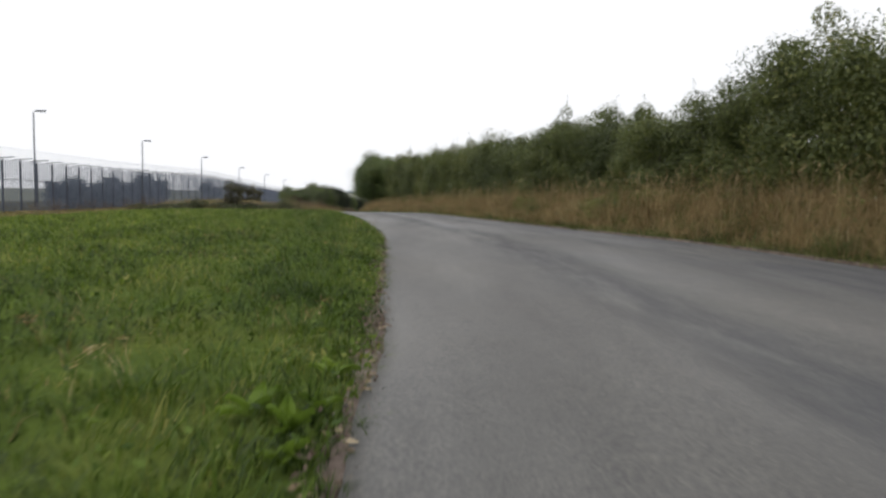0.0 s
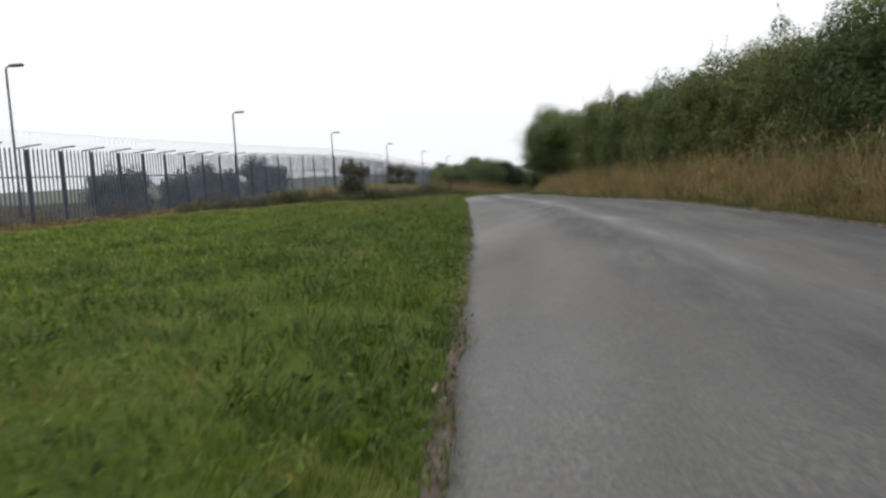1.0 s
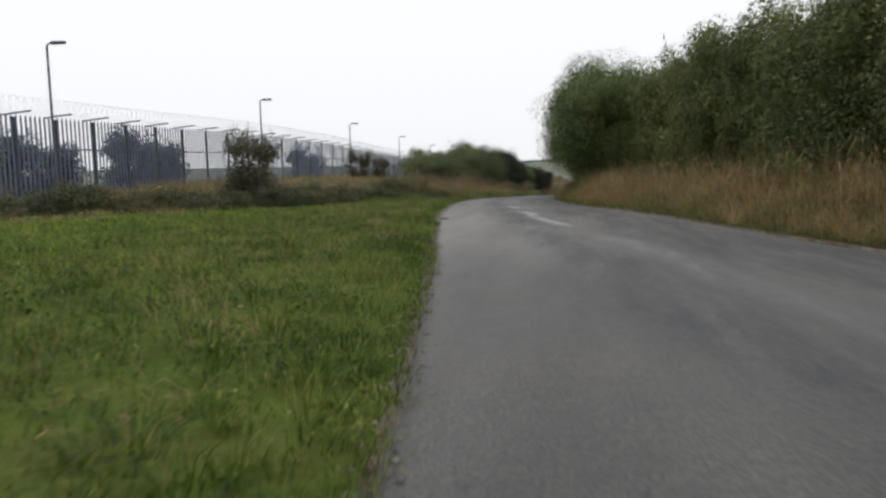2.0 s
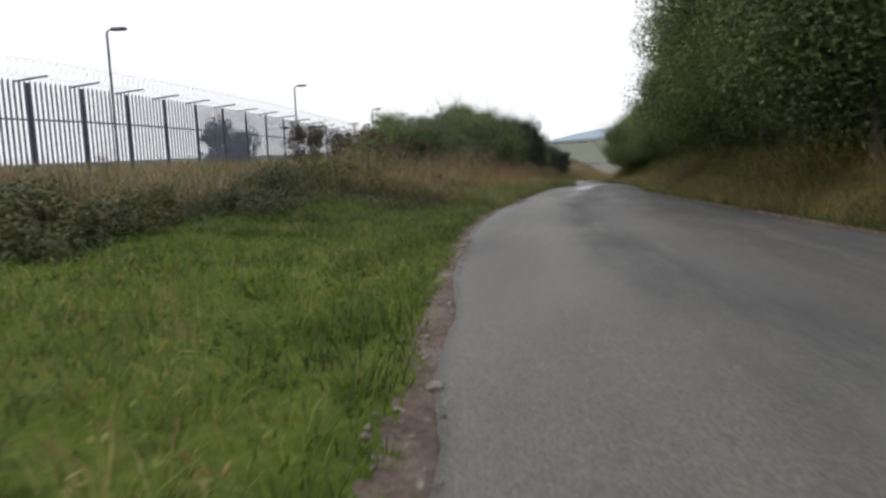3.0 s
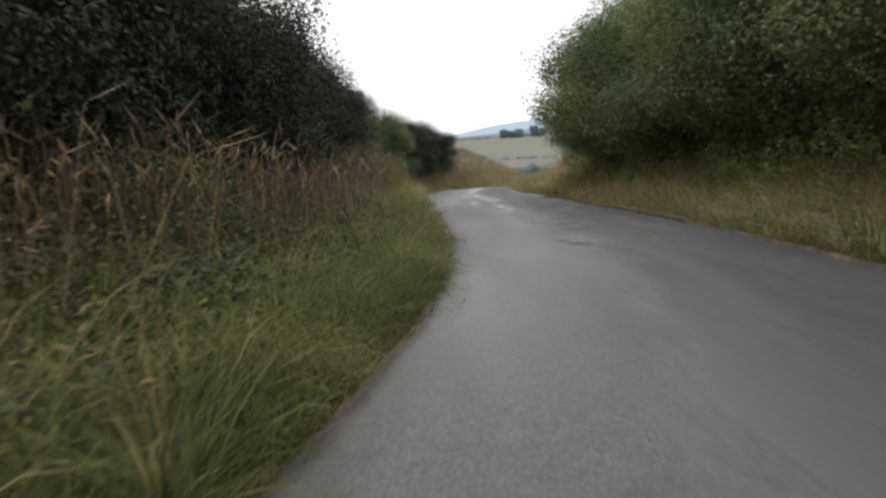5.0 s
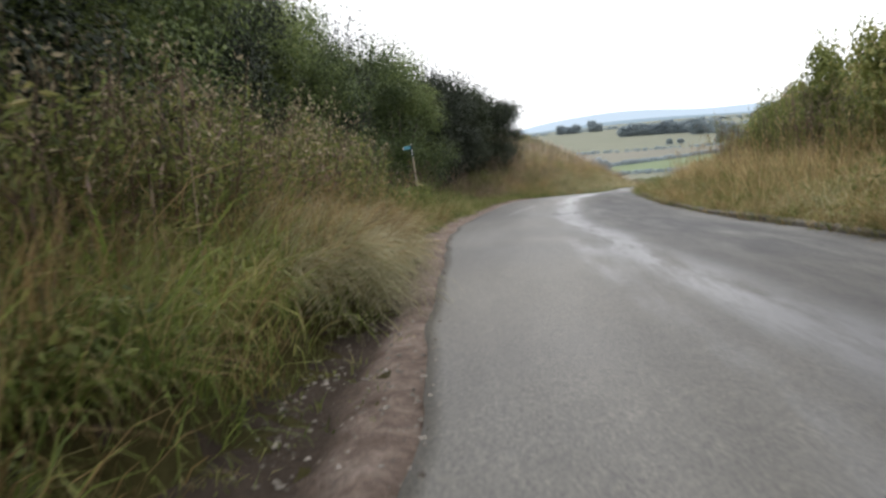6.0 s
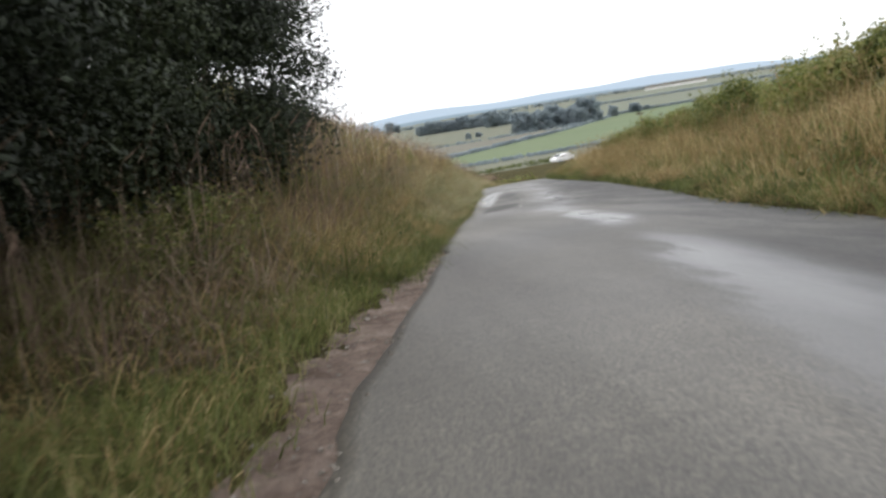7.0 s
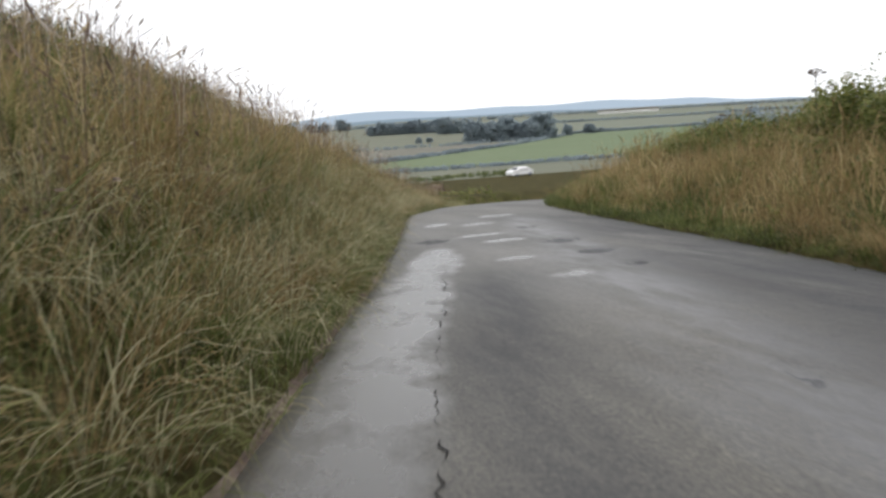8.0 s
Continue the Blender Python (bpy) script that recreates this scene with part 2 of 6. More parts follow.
def make_soil():
    """Stony soil; darker in the gutter, for moist earth and for shade put into the colour."""
    m, n, l, b = shader("bare_soil", 0.95, 0.2)
    v = coords(n, l)
    f1, f2 = fuzz(n, l, v, 4.5), fuzz(n, l, v, 34, 6, 0.75)
    c = ramp(n, l, f1, [(0.3, (0.095, 0.068, 0.054)), (0.5, (0.175, 0.132, 0.11)), (0.7, (0.28, 0.225, 0.195))])
    c = mix(n, l, 0.9, c, ramp(n, l, f2, [(0.3, (0.45, 0.45, 0.45)), (0.7, (1.35, 1.35, 1.35))]), "MULTIPLY")
    loam_shade = n.new("ShaderNodeAttribute")
    loam_shade.attribute_name = "loam_shade"
    # share of moist earth and painted gutter shade together
    wet = calc(n, l, "MINIMUM", calc(n, l, "MULTIPLY", loam_shade.outputs["Fac"], calc(n, l, "ADD", f1, 0.55)), 1.0)
    c = mix(n, l, wet, c, ramp(n, l, f2, [(0.3, (0.02, 0.014, 0.01)), (0.7, (0.06, 0.043, 0.031))]))
    l.new(c, b.inputs["Base Color"])
    bump(n, l, b, f2, 1.0, 0.03)
    return m


SOIL = make_soil()
PEBBLE = surface("pebble", [(0.35, (0.06, 0.052, 0.044)), (0.65, (0.25, 0.225, 0.2))], 14.0, 30, bumps=0.3)
CONCRETE = surface("kerb_concrete", [(0.3, (0.07, 0.064, 0.055)), (0.7, (0.155, 0.142, 0.122))], 2.2, 30, bumps=0.6, grain=0.6)
OLD_PATCH = surface("old_tarmac", [(0.3, (0.042, 0.042, 0.041)), (0.7, (0.08, 0.077, 0.072))], 3.0, 45, rough=0.75, spec=0.4, bumps=0.8, grain=0.7)
STEEL = surface("galvanised_steel", [(0.3, (0.105, 0.125, 0.17)), (0.7, (0.155, 0.178, 0.23))], 1.5, 20, rough=0.6, spec=0.4, bumps=0.1)
DARK_STEEL = surface("weathered_steel", [(0.3, (0.05, 0.058, 0.078)), (0.7, (0.085, 0.095, 0.12))], 1.5, 20, rough=0.65, spec=0.4, bumps=0.1)
WIRE = surface("wire", [(0.3, (0.35, 0.37, 0.4)), (0.7, (0.5, 0.52, 0.55))], 1.5, 20, rough=0.5, spec=0.5, bumps=0.0)
WHITE = surface("white_scrap", [(0.3, (0.6, 0.6, 0.58)), (0.7, (0.8, 0.8, 0.78))], 5, 40, bumps=0.2)
WOOD = surface("weathered_wood", [(0.3, (0.2, 0.17, 0.12)), (0.7, (0.36, 0.31, 0.24))], 3, 30, bumps=0.5)
# valley ground is greyed and paled: its haze sits in these colours
FIELD_GREEN = surface("far_pasture", [(0.3, (0.1, 0.135, 0.068)), (0.7, (0.122, 0.155, 0.082))], 0.02, 0.5, bumps=0.0)
FIELD_TAN = surface("far_stubble", [(0.3, (0.115, 0.113, 0.09)), (0.7, (0.14, 0.134, 0.106))], 0.02, 0.5, bumps=0.0)
FIELD_DULL = surface("far_dull_pasture", [(0.3, (0.118, 0.134, 0.098)), (0.7, (0.145, 0.158, 0.118))], 0.02, 0.5, bumps=0.0)
FIELD_MOSS = surface("far_rough_grass", [(0.3, (0.105, 0.115, 0.082)), (0.7, (0.135, 0.14, 0.1))], 0.03, 0.5, bumps=0.0)

# ---- the plan ----
_t = np.arange(-60.0, 420.0, 0.25)
_lane = np.array([LANE_Y, LANE_LEFT, LANE_RIGHT, LANE_TOP]).T


def _smooth(col):
    v = np.interp(_t, _lane[:, 0], _lane[:, col])
    end = _t > _lane[-1, 0]
    slope = (_lane[-1, col] - _lane[-2, col]) / (_lane[-1, 0] - _lane[-2, 0])
    v[end] = _lane[-1, col] + (_t[end] - _lane[-1, 0]) * slope * (0.2 if col == 3 else 1)
    k = np.hanning(19)
    p = np.pad(v, 9, mode="edge")
    return np.convolve(p, k / k.sum(), "valid")


_left, _right, _top = _smooth(1), _smooth(2), _smooth(3)


def left(y):
    return np.interp(y, _t, _left)


def right(y):
    return np.interp(y, _t, _right)


def top(y):
    return np.interp(y, _t, _top)


def step(a, b, v):
    k = np.clip((v - a) / (b - a), 0, 1)
    return k * k * (3 - 2 * k)


def wave(x, y, size, seed=0.0):
    """Cheap smooth unevenness, about -1 to 1."""
    return (np.sin(x / size * 1.7 + seed) * np.cos(y / size * 1.3 + seed * 2.1) + np.sin((x + y) / size * 0.9 + 1.3 * seed) * 0.7 + np.sin((x * 0.6 - y) / size * 2.3 + seed) * 0.4) / 2.1


FENCE_X = -24.3


def soil_w(y):
    """Width of bare soil left of the asphalt."""
    w = np.interp(
        y,
        [0, 20, 30, 48, 57, 60, 62.5, 68, 71, 78, 80.5, 84, 108, 113, 115, 117, 119.5, 122.5, 124.2, 125.5, 131.6, 133, 136, 138, 140.5, 142, 143.5, 146, 148, 150],
        [0.1, 0.05, 0.09, 0.07, 0.09, 0.15, 0.2, 0.18, 0.15, 0.18, 0.12, 0.03, 0.04, 0.13, 0.14, 0.22, 0.56, 0.84, 0.68, 0.45, 0.4, 0.36, 0.28, 0.27, 0.33, 0.3, 0.18, 0.17, 0.12, 0.08],
    )
    return w * (1 + 0.22 * np.sin(y * 2.3) * np.sin(y * 0.7 + 1) + 0.12 * np.sin(y * 5.9))


def cut(y):
    """How deep the gutter is worn."""
    return step(112, 120, y) * step(129.5, 125, y)


def fence_top(y):
    return np.interp(y, [10, 48, 57, 66, 85, 92, 100, 110, 130, 200], [2.1, 1.68, 1.58, 1.5, 1.5, 1.54, 1.43, 1.2, 0.4, -1.8])


def fence_foot(y):
    return fence_top(y) - 3.35


def ground(x, y):
    """Height of the earth."""
    x, y = np.asarray(x, float), np.asarray(y, float)
    zr = top(y)
    dl, dr = left(y) - x, x - right(y)
    trench = cut(y)
    rise = -0.02 + 0.045 * step(0.0, 0.4, dl) + trench * (0.25 * step(0, 0.14, dl - soil_w(y)) - 0.11 * step(0.1, 0.32, dl)) + step(70, 82, y) * 0.35 * step(0.5, 4.0, dl) + step(139, 152, y) * step(184, 168, y) * (0.95 * step(0.15, 1.6, dl) + 1.25 * step(1.3, 5.5, dl))
    near_fence = fence_foot(y) - zr
    a = step(8.0, 16.5, dl)
    zl = zr + rise * (1 - a) + near_fence * a + 0.03 * wave(x, y, 1.6) * step(0.1, 1, dl)
    up = 0.02 + 0.45 * step(0.3, 3.0, dr) + 0.25 * step(3, 8, dr) - 0.5 * step(146, 160, y) * step(4, 14, dr)
    zr2 = zr + up + 0.04 * wave(x, y, 1.5, 2.0) * step(0.1, 1, dr)
    z = np.where(dl > 0, zl, np.where(dr > 0, zr2, zr - 0.03))
    off = np.maximum(dl, dr)
    far = np.interp(y, [160, 200, 230, 280, 340, 420, 620, 720, 1000, 1480, 2500, 3900, 5200], [-8.5, -10.8, -12.4, -13.6, -15.2, -15.9, -15.5, -14.2, -10.6, 2, 18, 40, 55]) + 0.8 * wave(x, y, 90, 1.0) * step(600, 900, y)
    far = np.where(y > 900, -11 + (far + 11) * step(-500, 700, x), far)
    w = np.maximum(step(166, 225, y), step(60, 400, np.maximum(off, 0)) * step(150, 260, y)) * np.where(off > 0, step(2, 16, off), 0)
    w = np.maximum(w, step(205, 240, y))
    return z * (1 - w) + far * w


# ---- mesh builders ----


def grid_mesh(name, verts, cols, mat):
    """A sheet from rows of `cols` points."""
    v = np.asarray(verts, float).reshape(-1, 3)
    n = len(v) // cols
    i = np.arange(n - 1)[:, None] * cols + np.arange(cols - 1)[None]
    q = np.stack([i, i + 1, i + cols + 1, i + cols], -1).reshape(-1, 4)
    return fast_mesh(name, v, q, mat)


def fast_mesh(name, v, quads=None, mat=None, tris=None, smooth=False):
    me = bpy.data.meshes.new(name)
    me.vertices.add(len(v))
    me.vertices.foreach_set("co", np.ascontiguousarray(v, dtype=np.float32).ravel())
    nq = 0 if quads is None else len(quads)
    nt = 0 if tris is None else len(tris)
    loops = np.concatenate([np.asarray(a).ravel() for a in (quads, tris) if a is not None and len(a)])
    tot = np.concatenate([np.full(nq, 4), np.full(nt, 3)])
    start = np.concatenate([[0], np.cumsum(tot)[:-1]])
    me.loops.add(len(loops))
    me.loops.foreach_set("vertex_index", loops.astype(np.int32))
    me.polygons.add(len(tot))
    me.polygons.foreach_set("loop_start", start.astype(np.int32))
    me.polygons.foreach_set("loop_total", tot.astype(np.int32))
    me.polygons.foreach_set("use_smooth", np.full(len(tot), smooth))
    me.update(calc_edges=True)
    me.validate()
    if mat:
        me.materials.append(mat)
    return me


def part(name, data, parent, label=""):
    ob = new(name, data)
    ob.parent = parent
    return tagged(ob, label)


def bm_mesh(name, bm, mat, smooth=False):
    me = bpy.data.meshes.new(name)
    for f in bm.faces:
        f.smooth = smooth
    bm.to_mesh(me)
    bm.free()
    me.materials.append(mat)
    return me


def box(bm, sx, sy, sz, at=(0, 0, 0), bevel=0.0):
    r = bmesh.ops.create_cube(bm, size=1)
    bmesh.ops.scale(bm, vec=(sx, sy, sz), verts=r["verts"])
    bmesh.ops.translate(bm, vec=at, verts=r["verts"])
    if bevel:
        e = list({e for v in r["verts"] for e in v.link_edges})
        bmesh.ops.bevel(bm, geom=e, offset=bevel, segments=1, affect="EDGES")


def tube_arrays(points, radii, sides=6):
    pts = [Vector(p) for p in points]
    vs, qs = [], []
    for k, (p, r) in enumerate(zip(pts, radii)):
        d = (pts[min(k + 1, len(pts) - 1)] - pts[max(k - 1, 0)]).normalized()
        a = d.cross(Vector((0.31, 0.9, 0.17))).normalized()
        b = d.cross(a)
        for s in range(sides):
            g = 2 * math.pi * s / sides
            vs.append(p + (a * math.cos(g) + b * math.sin(g)) * r)
    for k in range(len(pts) - 1):
        for s in range(sides):
            qs.append((k * sides + s, k * sides + (s + 1) % sides, (k + 1) * sides + (s + 1) % sides, (k + 1) * sides + s))
    return np.array([tuple(v) for v in vs]), np.array(qs)


def join_arrays(parts):
    v, q, n = [], [], 0
    for a, b in parts:
        v.append(a)
        q.append(b + n)
        n += len(a)
    return np.concatenate(v), np.concatenate(q)


def leaf_tris(rng, pos, size, out=None, droop=0.2, kite=0.0):
    """A small pointed leaf at every place."""
    n = len(pos)
    ax = rng.normal(size=(n, 3))
    ax[:, 2] -= droop
    face = rng.normal(size=(n, 3))
    if out is not None:
        face = face * 0.38 + out + np.array([0, 0, 0.35])
        ax += out * 0.35
    side = np.cross(face, ax)
    side /= np.linalg.norm(side, axis=1)[:, None] + 1e-9
    ax = np.cross(side, face)
    ax /= np.linalg.norm(ax, axis=1)[:, None] + 1e-9
    s = (size * rng.uniform(0.6, 1.35, n))[:, None]
    if kite:
        mid = pos + ax * s * 0.5 + np.cross(side, ax) * s * 0.08
        v = np.stack([pos, mid + side * s * kite, pos + ax * s * 1.25, mid - side * s * kite], 1).reshape(-1, 3)
        i = np.arange(n)[:, None] * 4
        return v, np.stack([i + np.array([[0, 1, 2]]), i + np.array([[0, 2, 3]])], 1).reshape(-1, 3)
    v = np.stack([pos - side * s * 0.42, pos + side * s * 0.42, pos + ax * s * 1.1], 1).reshape(-1, 3)
    return v, np.arange(n * 3).reshape(n, 3)


def crown_points(rng, centres, radii, per):
    k = np.repeat(np.arange(len(centres)), per)
    d = rng.normal(size=(len(k), 3))
    d /= np.linalg.norm(d, axis=1)[:, None]
    r = radii[k] * rng.uniform(0.3, 1.0, len(k)) ** 0.36
    return centres[k] + d * r[:, None] * np.array([1, 1, 0.85]), d


def bush_mesh(seed, w, d, h, clumps, per, leaf, mat, shoots=14, low=0.05, tall=0.75, big=0.3, clump=1.0, kite=0.0):
    """Crown of a shrub: many clumps of leaves in an uneven dome, shoots standing out at the top."""
    rng = np.random.default_rng(seed)
    u = rng.normal(size=(clumps, 3))
    u /= np.linalg.norm(u, axis=1)[:, None]
    u = np.sign(u) * np.abs(u) ** 0.86
    u *= (rng.uniform(0.25, 1.0, clumps) ** 0.5)[:, None]
    zc = low * h + (1 - low) * h * (0.5 + 0.46 * np.sign(u[:, 2]) * np.abs(u[:, 2]) ** tall)
    c = np.stack([u[:, 0] * w / 2, u[:, 1] * d / 2, zc], 1)
    c[:, 2] *= 1 + 0.12 * np.sin(c[:, 0] * 2.1 + seed) + 0.08 * np.cos(c[:, 1] * 2.7 + seed)
    rad = rng.uniform(0.1, 0.2, clumps) * (w * d * h) ** (1 / 3) * clump
    p, out = crown_points(rng, c, rad, per)
    p[:, 2] = np.maximum(p[:, 2], 0.03)
    a = [leaf_tris(rng, p, leaf, out, 0.2, kite)]
    inner = c[rng.integers(0, clumps, clumps * 32)] * np.array([0.8, 0.8, 0.9]) + rng.normal(size=(clumps * 32, 3)) * 0.14
    a.append(leaf_tris(rng, inner, leaf * 1.5, None, 0.2, 0.4 if kite else 0.0))
    for k in range(shoots):
        i = rng.integers(0, clumps)
        b = c[i] + np.array([0, 0, rad[i] * 0.6])
        if b[2] < 0.55 * h:
            continue
        n = 26
        ln = rng.uniform(0.18, 0.42) * (h ** 0.5) * big / 0.3
        dirv = np.array([rng.normal() * 0.3, rng.normal() * 0.3, 1.0])
        q = b + dirv * np.linspace(0, ln, n)[:, None] + rng.normal(size=(n, 3)) * 0.025
        a.append(leaf_tris(rng, q, leaf * 0.8, None, 0.2, kite))
    v, q = join_arrays(a)
    return fast_mesh("crown", v, None, mat, q)


def stems_mesh(seed, w, d, h, n, thick):
    rng = np.random.default_rng(seed + 500)
    a = []
    for k in range(n):
        g = rng.uniform(0, 6.28)
        b = Vector((math.cos(g) * w * 0.08, math.sin(g) * d * 0.08, -0.1))
        e = Vector((math.cos(g) * w * rng.uniform(0.1, 0.33), math.sin(g) * d * rng.uniform(0.1, 0.33), h * rng.uniform(0.55, 0.85)))
        m = b.lerp(e, 0.5) + Vector((rng.normal() * 0.1, rng.normal() * 0.1, h * 0.08))
        a.append(tube_arrays([b, b.lerp(m, 0.5), m, m.lerp(e, 0.6), e], [thick, thick * 0.85, thick * 0.6, thick * 0.4, thick * 0.15], 6))
    v, q = join_arrays(a)
    return fast_mesh("woody_frame", v, q, BARK, smooth=True)


def make_bush(name, seed, w, d, h, clumps, per, leaf, mat, label, category, group="", stems=5, thick=0.05, **kw):
    e = new(name)
    tagged(e, label, category, group)
    part("crown", bush_mesh(seed, w, d, h, clumps, per, leaf, mat, **kw), e)
    part("woody_frame", stems_mesh(seed, w, d, h, stems, thick), e, "grey-brown woody stems")
    return e


def arc_blades(rng, base, length, az, steep, bend, wid, segs=3):
    """Grass blades that rise at an angle and bow over, flat side up. Gives points, quads and end triangles."""
    n = len(base)
    tw = az + np.pi / 2 + rng.normal(size=n) * 0.5
    sd = np.stack([np.cos(tw), np.sin(tw), rng.normal(size=n) * 0.25], 1) * (wid / 2)[:, None]
    c, rings = base.copy(), []
    for k in range(segs + 1):
        t = k / segs
        rings += [c] if k == segs else [c - sd * (1 - 0.35 * t), c + sd * (1 - 0.35 * t)]
        e = steep - bend * ((k + 0.5) / segs) ** 1.25
        c = c + np.stack([np.cos(e) * np.cos(az), np.cos(e) * np.sin(az), np.sin(e)], 1) * (length / segs)[:, None]
    m = len(rings)
    v = np.stack(rings, 1).reshape(-1, 3)
    i = np.arange(n)[:, None] * m
    q = np.concatenate([i + np.array([[2 * k, 2 * k + 1, 2 * k + 3, 2 * k + 2]]) for k in range(segs - 1)])
    return v, q, i + np.array([[m - 3, m - 2, m - 1]])


def blade_mesh(name, rng, x, y, h, wid, lx, ly, mat, curl=0.5, segs=2):
    """Bowed grass blades standing on the earth at x, y and leaning by lx, ly."""
    base = np.stack([x, y, ground(x, y) - 0.01], 1)
    lean = np.minimum(np.hypot(lx, ly), 1.5)
    az = np.arctan2(ly, lx)
    v, q, t = arc_blades(rng, base, h * (1 + 0.2 * lean), az, np.radians(90 - 26 * lean), np.radians((25 + 62 * lean) * (0.6 + 0.8 * curl)), wid, segs)
    return fast_mesh(name, v, q, mat, t)


def tussocks(rng, cx, cy, per, spread, lean, pull=(0.0, 0.0), out=0.5):
    """Blade places and leans for tufts at cx, cy; blades splay out from the middle of each tuft."""
    n = len(cx) * per
    k = np.repeat(np.arange(len(cx)), per)
    g, r = rng.uniform(0, 2 * np.pi, n), np.sqrt(rng.uniform(0, 1, n))
    tx, ty = rng.normal(size=len(cx)) * lean * 0.8 + pull[0], rng.normal(size=len(cx)) * lean * 0.8 + pull[1]
    x, y = cx[k] + np.cos(g) * r * spread, cy[k] + np.sin(g) * r * spread
    lx = tx[k] + np.cos(g) * r * out + rng.normal(size=n) * lean * 0.6
    ly = ty[k] + np.sin(g) * r * out + rng.normal(size=n) * lean * 0.6
    return x, y, lx, ly, k


def seed_mesh(name, rng, x, y, h, lean, mat, head=0.16, wid=0.012):
    """Thin stalks with a feathery seed head."""
    n = len(x)
    z = ground(x, y)
    lx, ly = rng.normal(size=n) * lean, rng.normal(size=n) * lean
    base = np.stack([x, y, z], 1)
    neck = base + np.stack([lx * h * 0.6, ly * h * 0.6, h * 0.84], 1)
    tip = neck + np.stack([lx * h * 0.5 + rng.normal(size=n) * 0.03, ly * h * 0.5, head * rng.uniform(0.6, 1.2, n)], 1)
    g = rng.uniform(0, np.pi, n)
    sd = np.stack([np.cos(g), np.sin(g), np.zeros(n)], 1)
    m1 = neck * 0.6 + tip * 0.4
    v = np.stack([base - sd * 0.003, base + sd * 0.003, neck + sd * 0.002, neck - sd * 0.002, m1 + sd * wid, tip, m1 - sd * wid], 1).reshape(-1, 3)
    i = np.arange(n)[:, None] * 7
    q = np.concatenate([i + np.array([[0, 1, 2, 3]]), i + np.array([[3, 4, 5, 6]])])
    return fast_mesh(name, v, q, mat)


def scatter(rng, n, y0, y1, d0, d1, side, bias=1.0):
    """Places along the lane: side -1 left of it, +1 right of it, d metres off its edge."""
    y = rng.uniform(y0, y1, n)
    d = d0 + (d1 - d0) * rng.uniform(0, 1, n) ** bias
    return (left(y) - d if side < 0 else right(y) + d), y, d


# ---- the ground, the road and its margins ----
ys = np.concatenate([np.arange(-60, -6, 2.0), np.arange(-6, 110, 0.5), np.arange(110, 134, 0.2), np.arange(134, 190, 0.5), 190 * 1.05 ** np.arange(1, 68)])
offs = np.array([*np.arange(0, 1.0, 0.07), 1.2, 1.7, 2.4, 3.2, 4.2, 5.5, 7, 8.5, 10, 11.5, 13, 14.5, 16, 17.5, 20, 24, 30, 40, 60, 100, 180, 320, 600, 1200, 2400, 5000])
xs = np.concatenate([left(ys)[:, None] - offs[::-1][None], (left(ys) * 0.5 + right(ys) * 0.5)[:, None], right(ys)[:, None] + offs[None]], 1)
yy = np.repeat(ys[:, None], xs.shape[1], 1)
zz = ground(xs, yy)
earth = new("ground", grid_mesh("ground", np.stack([xs, yy, zz], -1), xs.shape[1], TURF))
tagged(earth, "rough grassy ground falling away into a valley", "ground", kind="structure")
earth.data.materials.append(THATCH)
earth.data.materials.append(FIELD_MOSS)
for f in earth.data.polygons:
    f.use_smooth = True
    c = f.center
    f.material_index = 2 if c.y > 262 else int(c.y > -10 and (c.x > right(c.y) or c.y > 82 or c.x < -16))


# pale polished streaks: y and metres from the left edge along each, half-width, strength
STREAKS = [
    ([(57.4, 2.1), (59.5, 1.95), (61.5, 1.95), (63.8, 1.85)], 0.2, 1.0),
    ([(66.0, 2.0), (68.6, 1.75)], 0.17, 1.0),
    ([(70, 1.9), (78, 1.7), (84, 1.5)], 0.3, 0.4),
    ([(84.5, 1.25), (89, 1.3), (94, 1.4)], 0.42, 0.5),
    ([(93.4, 1.42), (98, 1.36), (104, 1.4), (112, 1.45)], 0.46, 1.0),
    ([(16, 1.7), (30, 2.1), (44, 2.2), (56, 2.3)], 0.4, 0.5),
    ([(10, 3.6), (28, 3.2), (46, 3.3)], 0.35, 0.45),
    ([(117.4, 1.1), (119, 1.45), (121.6, 1.5)], 0.28, 0.7),
    ([(121, 1.0), (125, 1.1), (129, 1.3)], 0.2, 0.5),
    ([(121.6, 1.55), (124.5, 1.6), (127.5, 1.6), (132, 1.74), (138, 1.62), (143, 1.65)], 0.36, 0.8),
    ([(134.5, 0.65), (137.5, 0.87)], 0.16, 0.5),
    ([(139.6, 1.8), (142.6, 1.65)], 0.32, 1.25),
    ([(144.0, 1.65), (147, 1.62)], 0.26, 1.25),
    ([(147, 1.5), (153, 1.65), (158, 1.75), (165, 1.8)], 0.6, 0.6),
    ([(154.4, 0.3), (157.5, 0.3), (161, 0.42)], 0.27, 0.6),
]
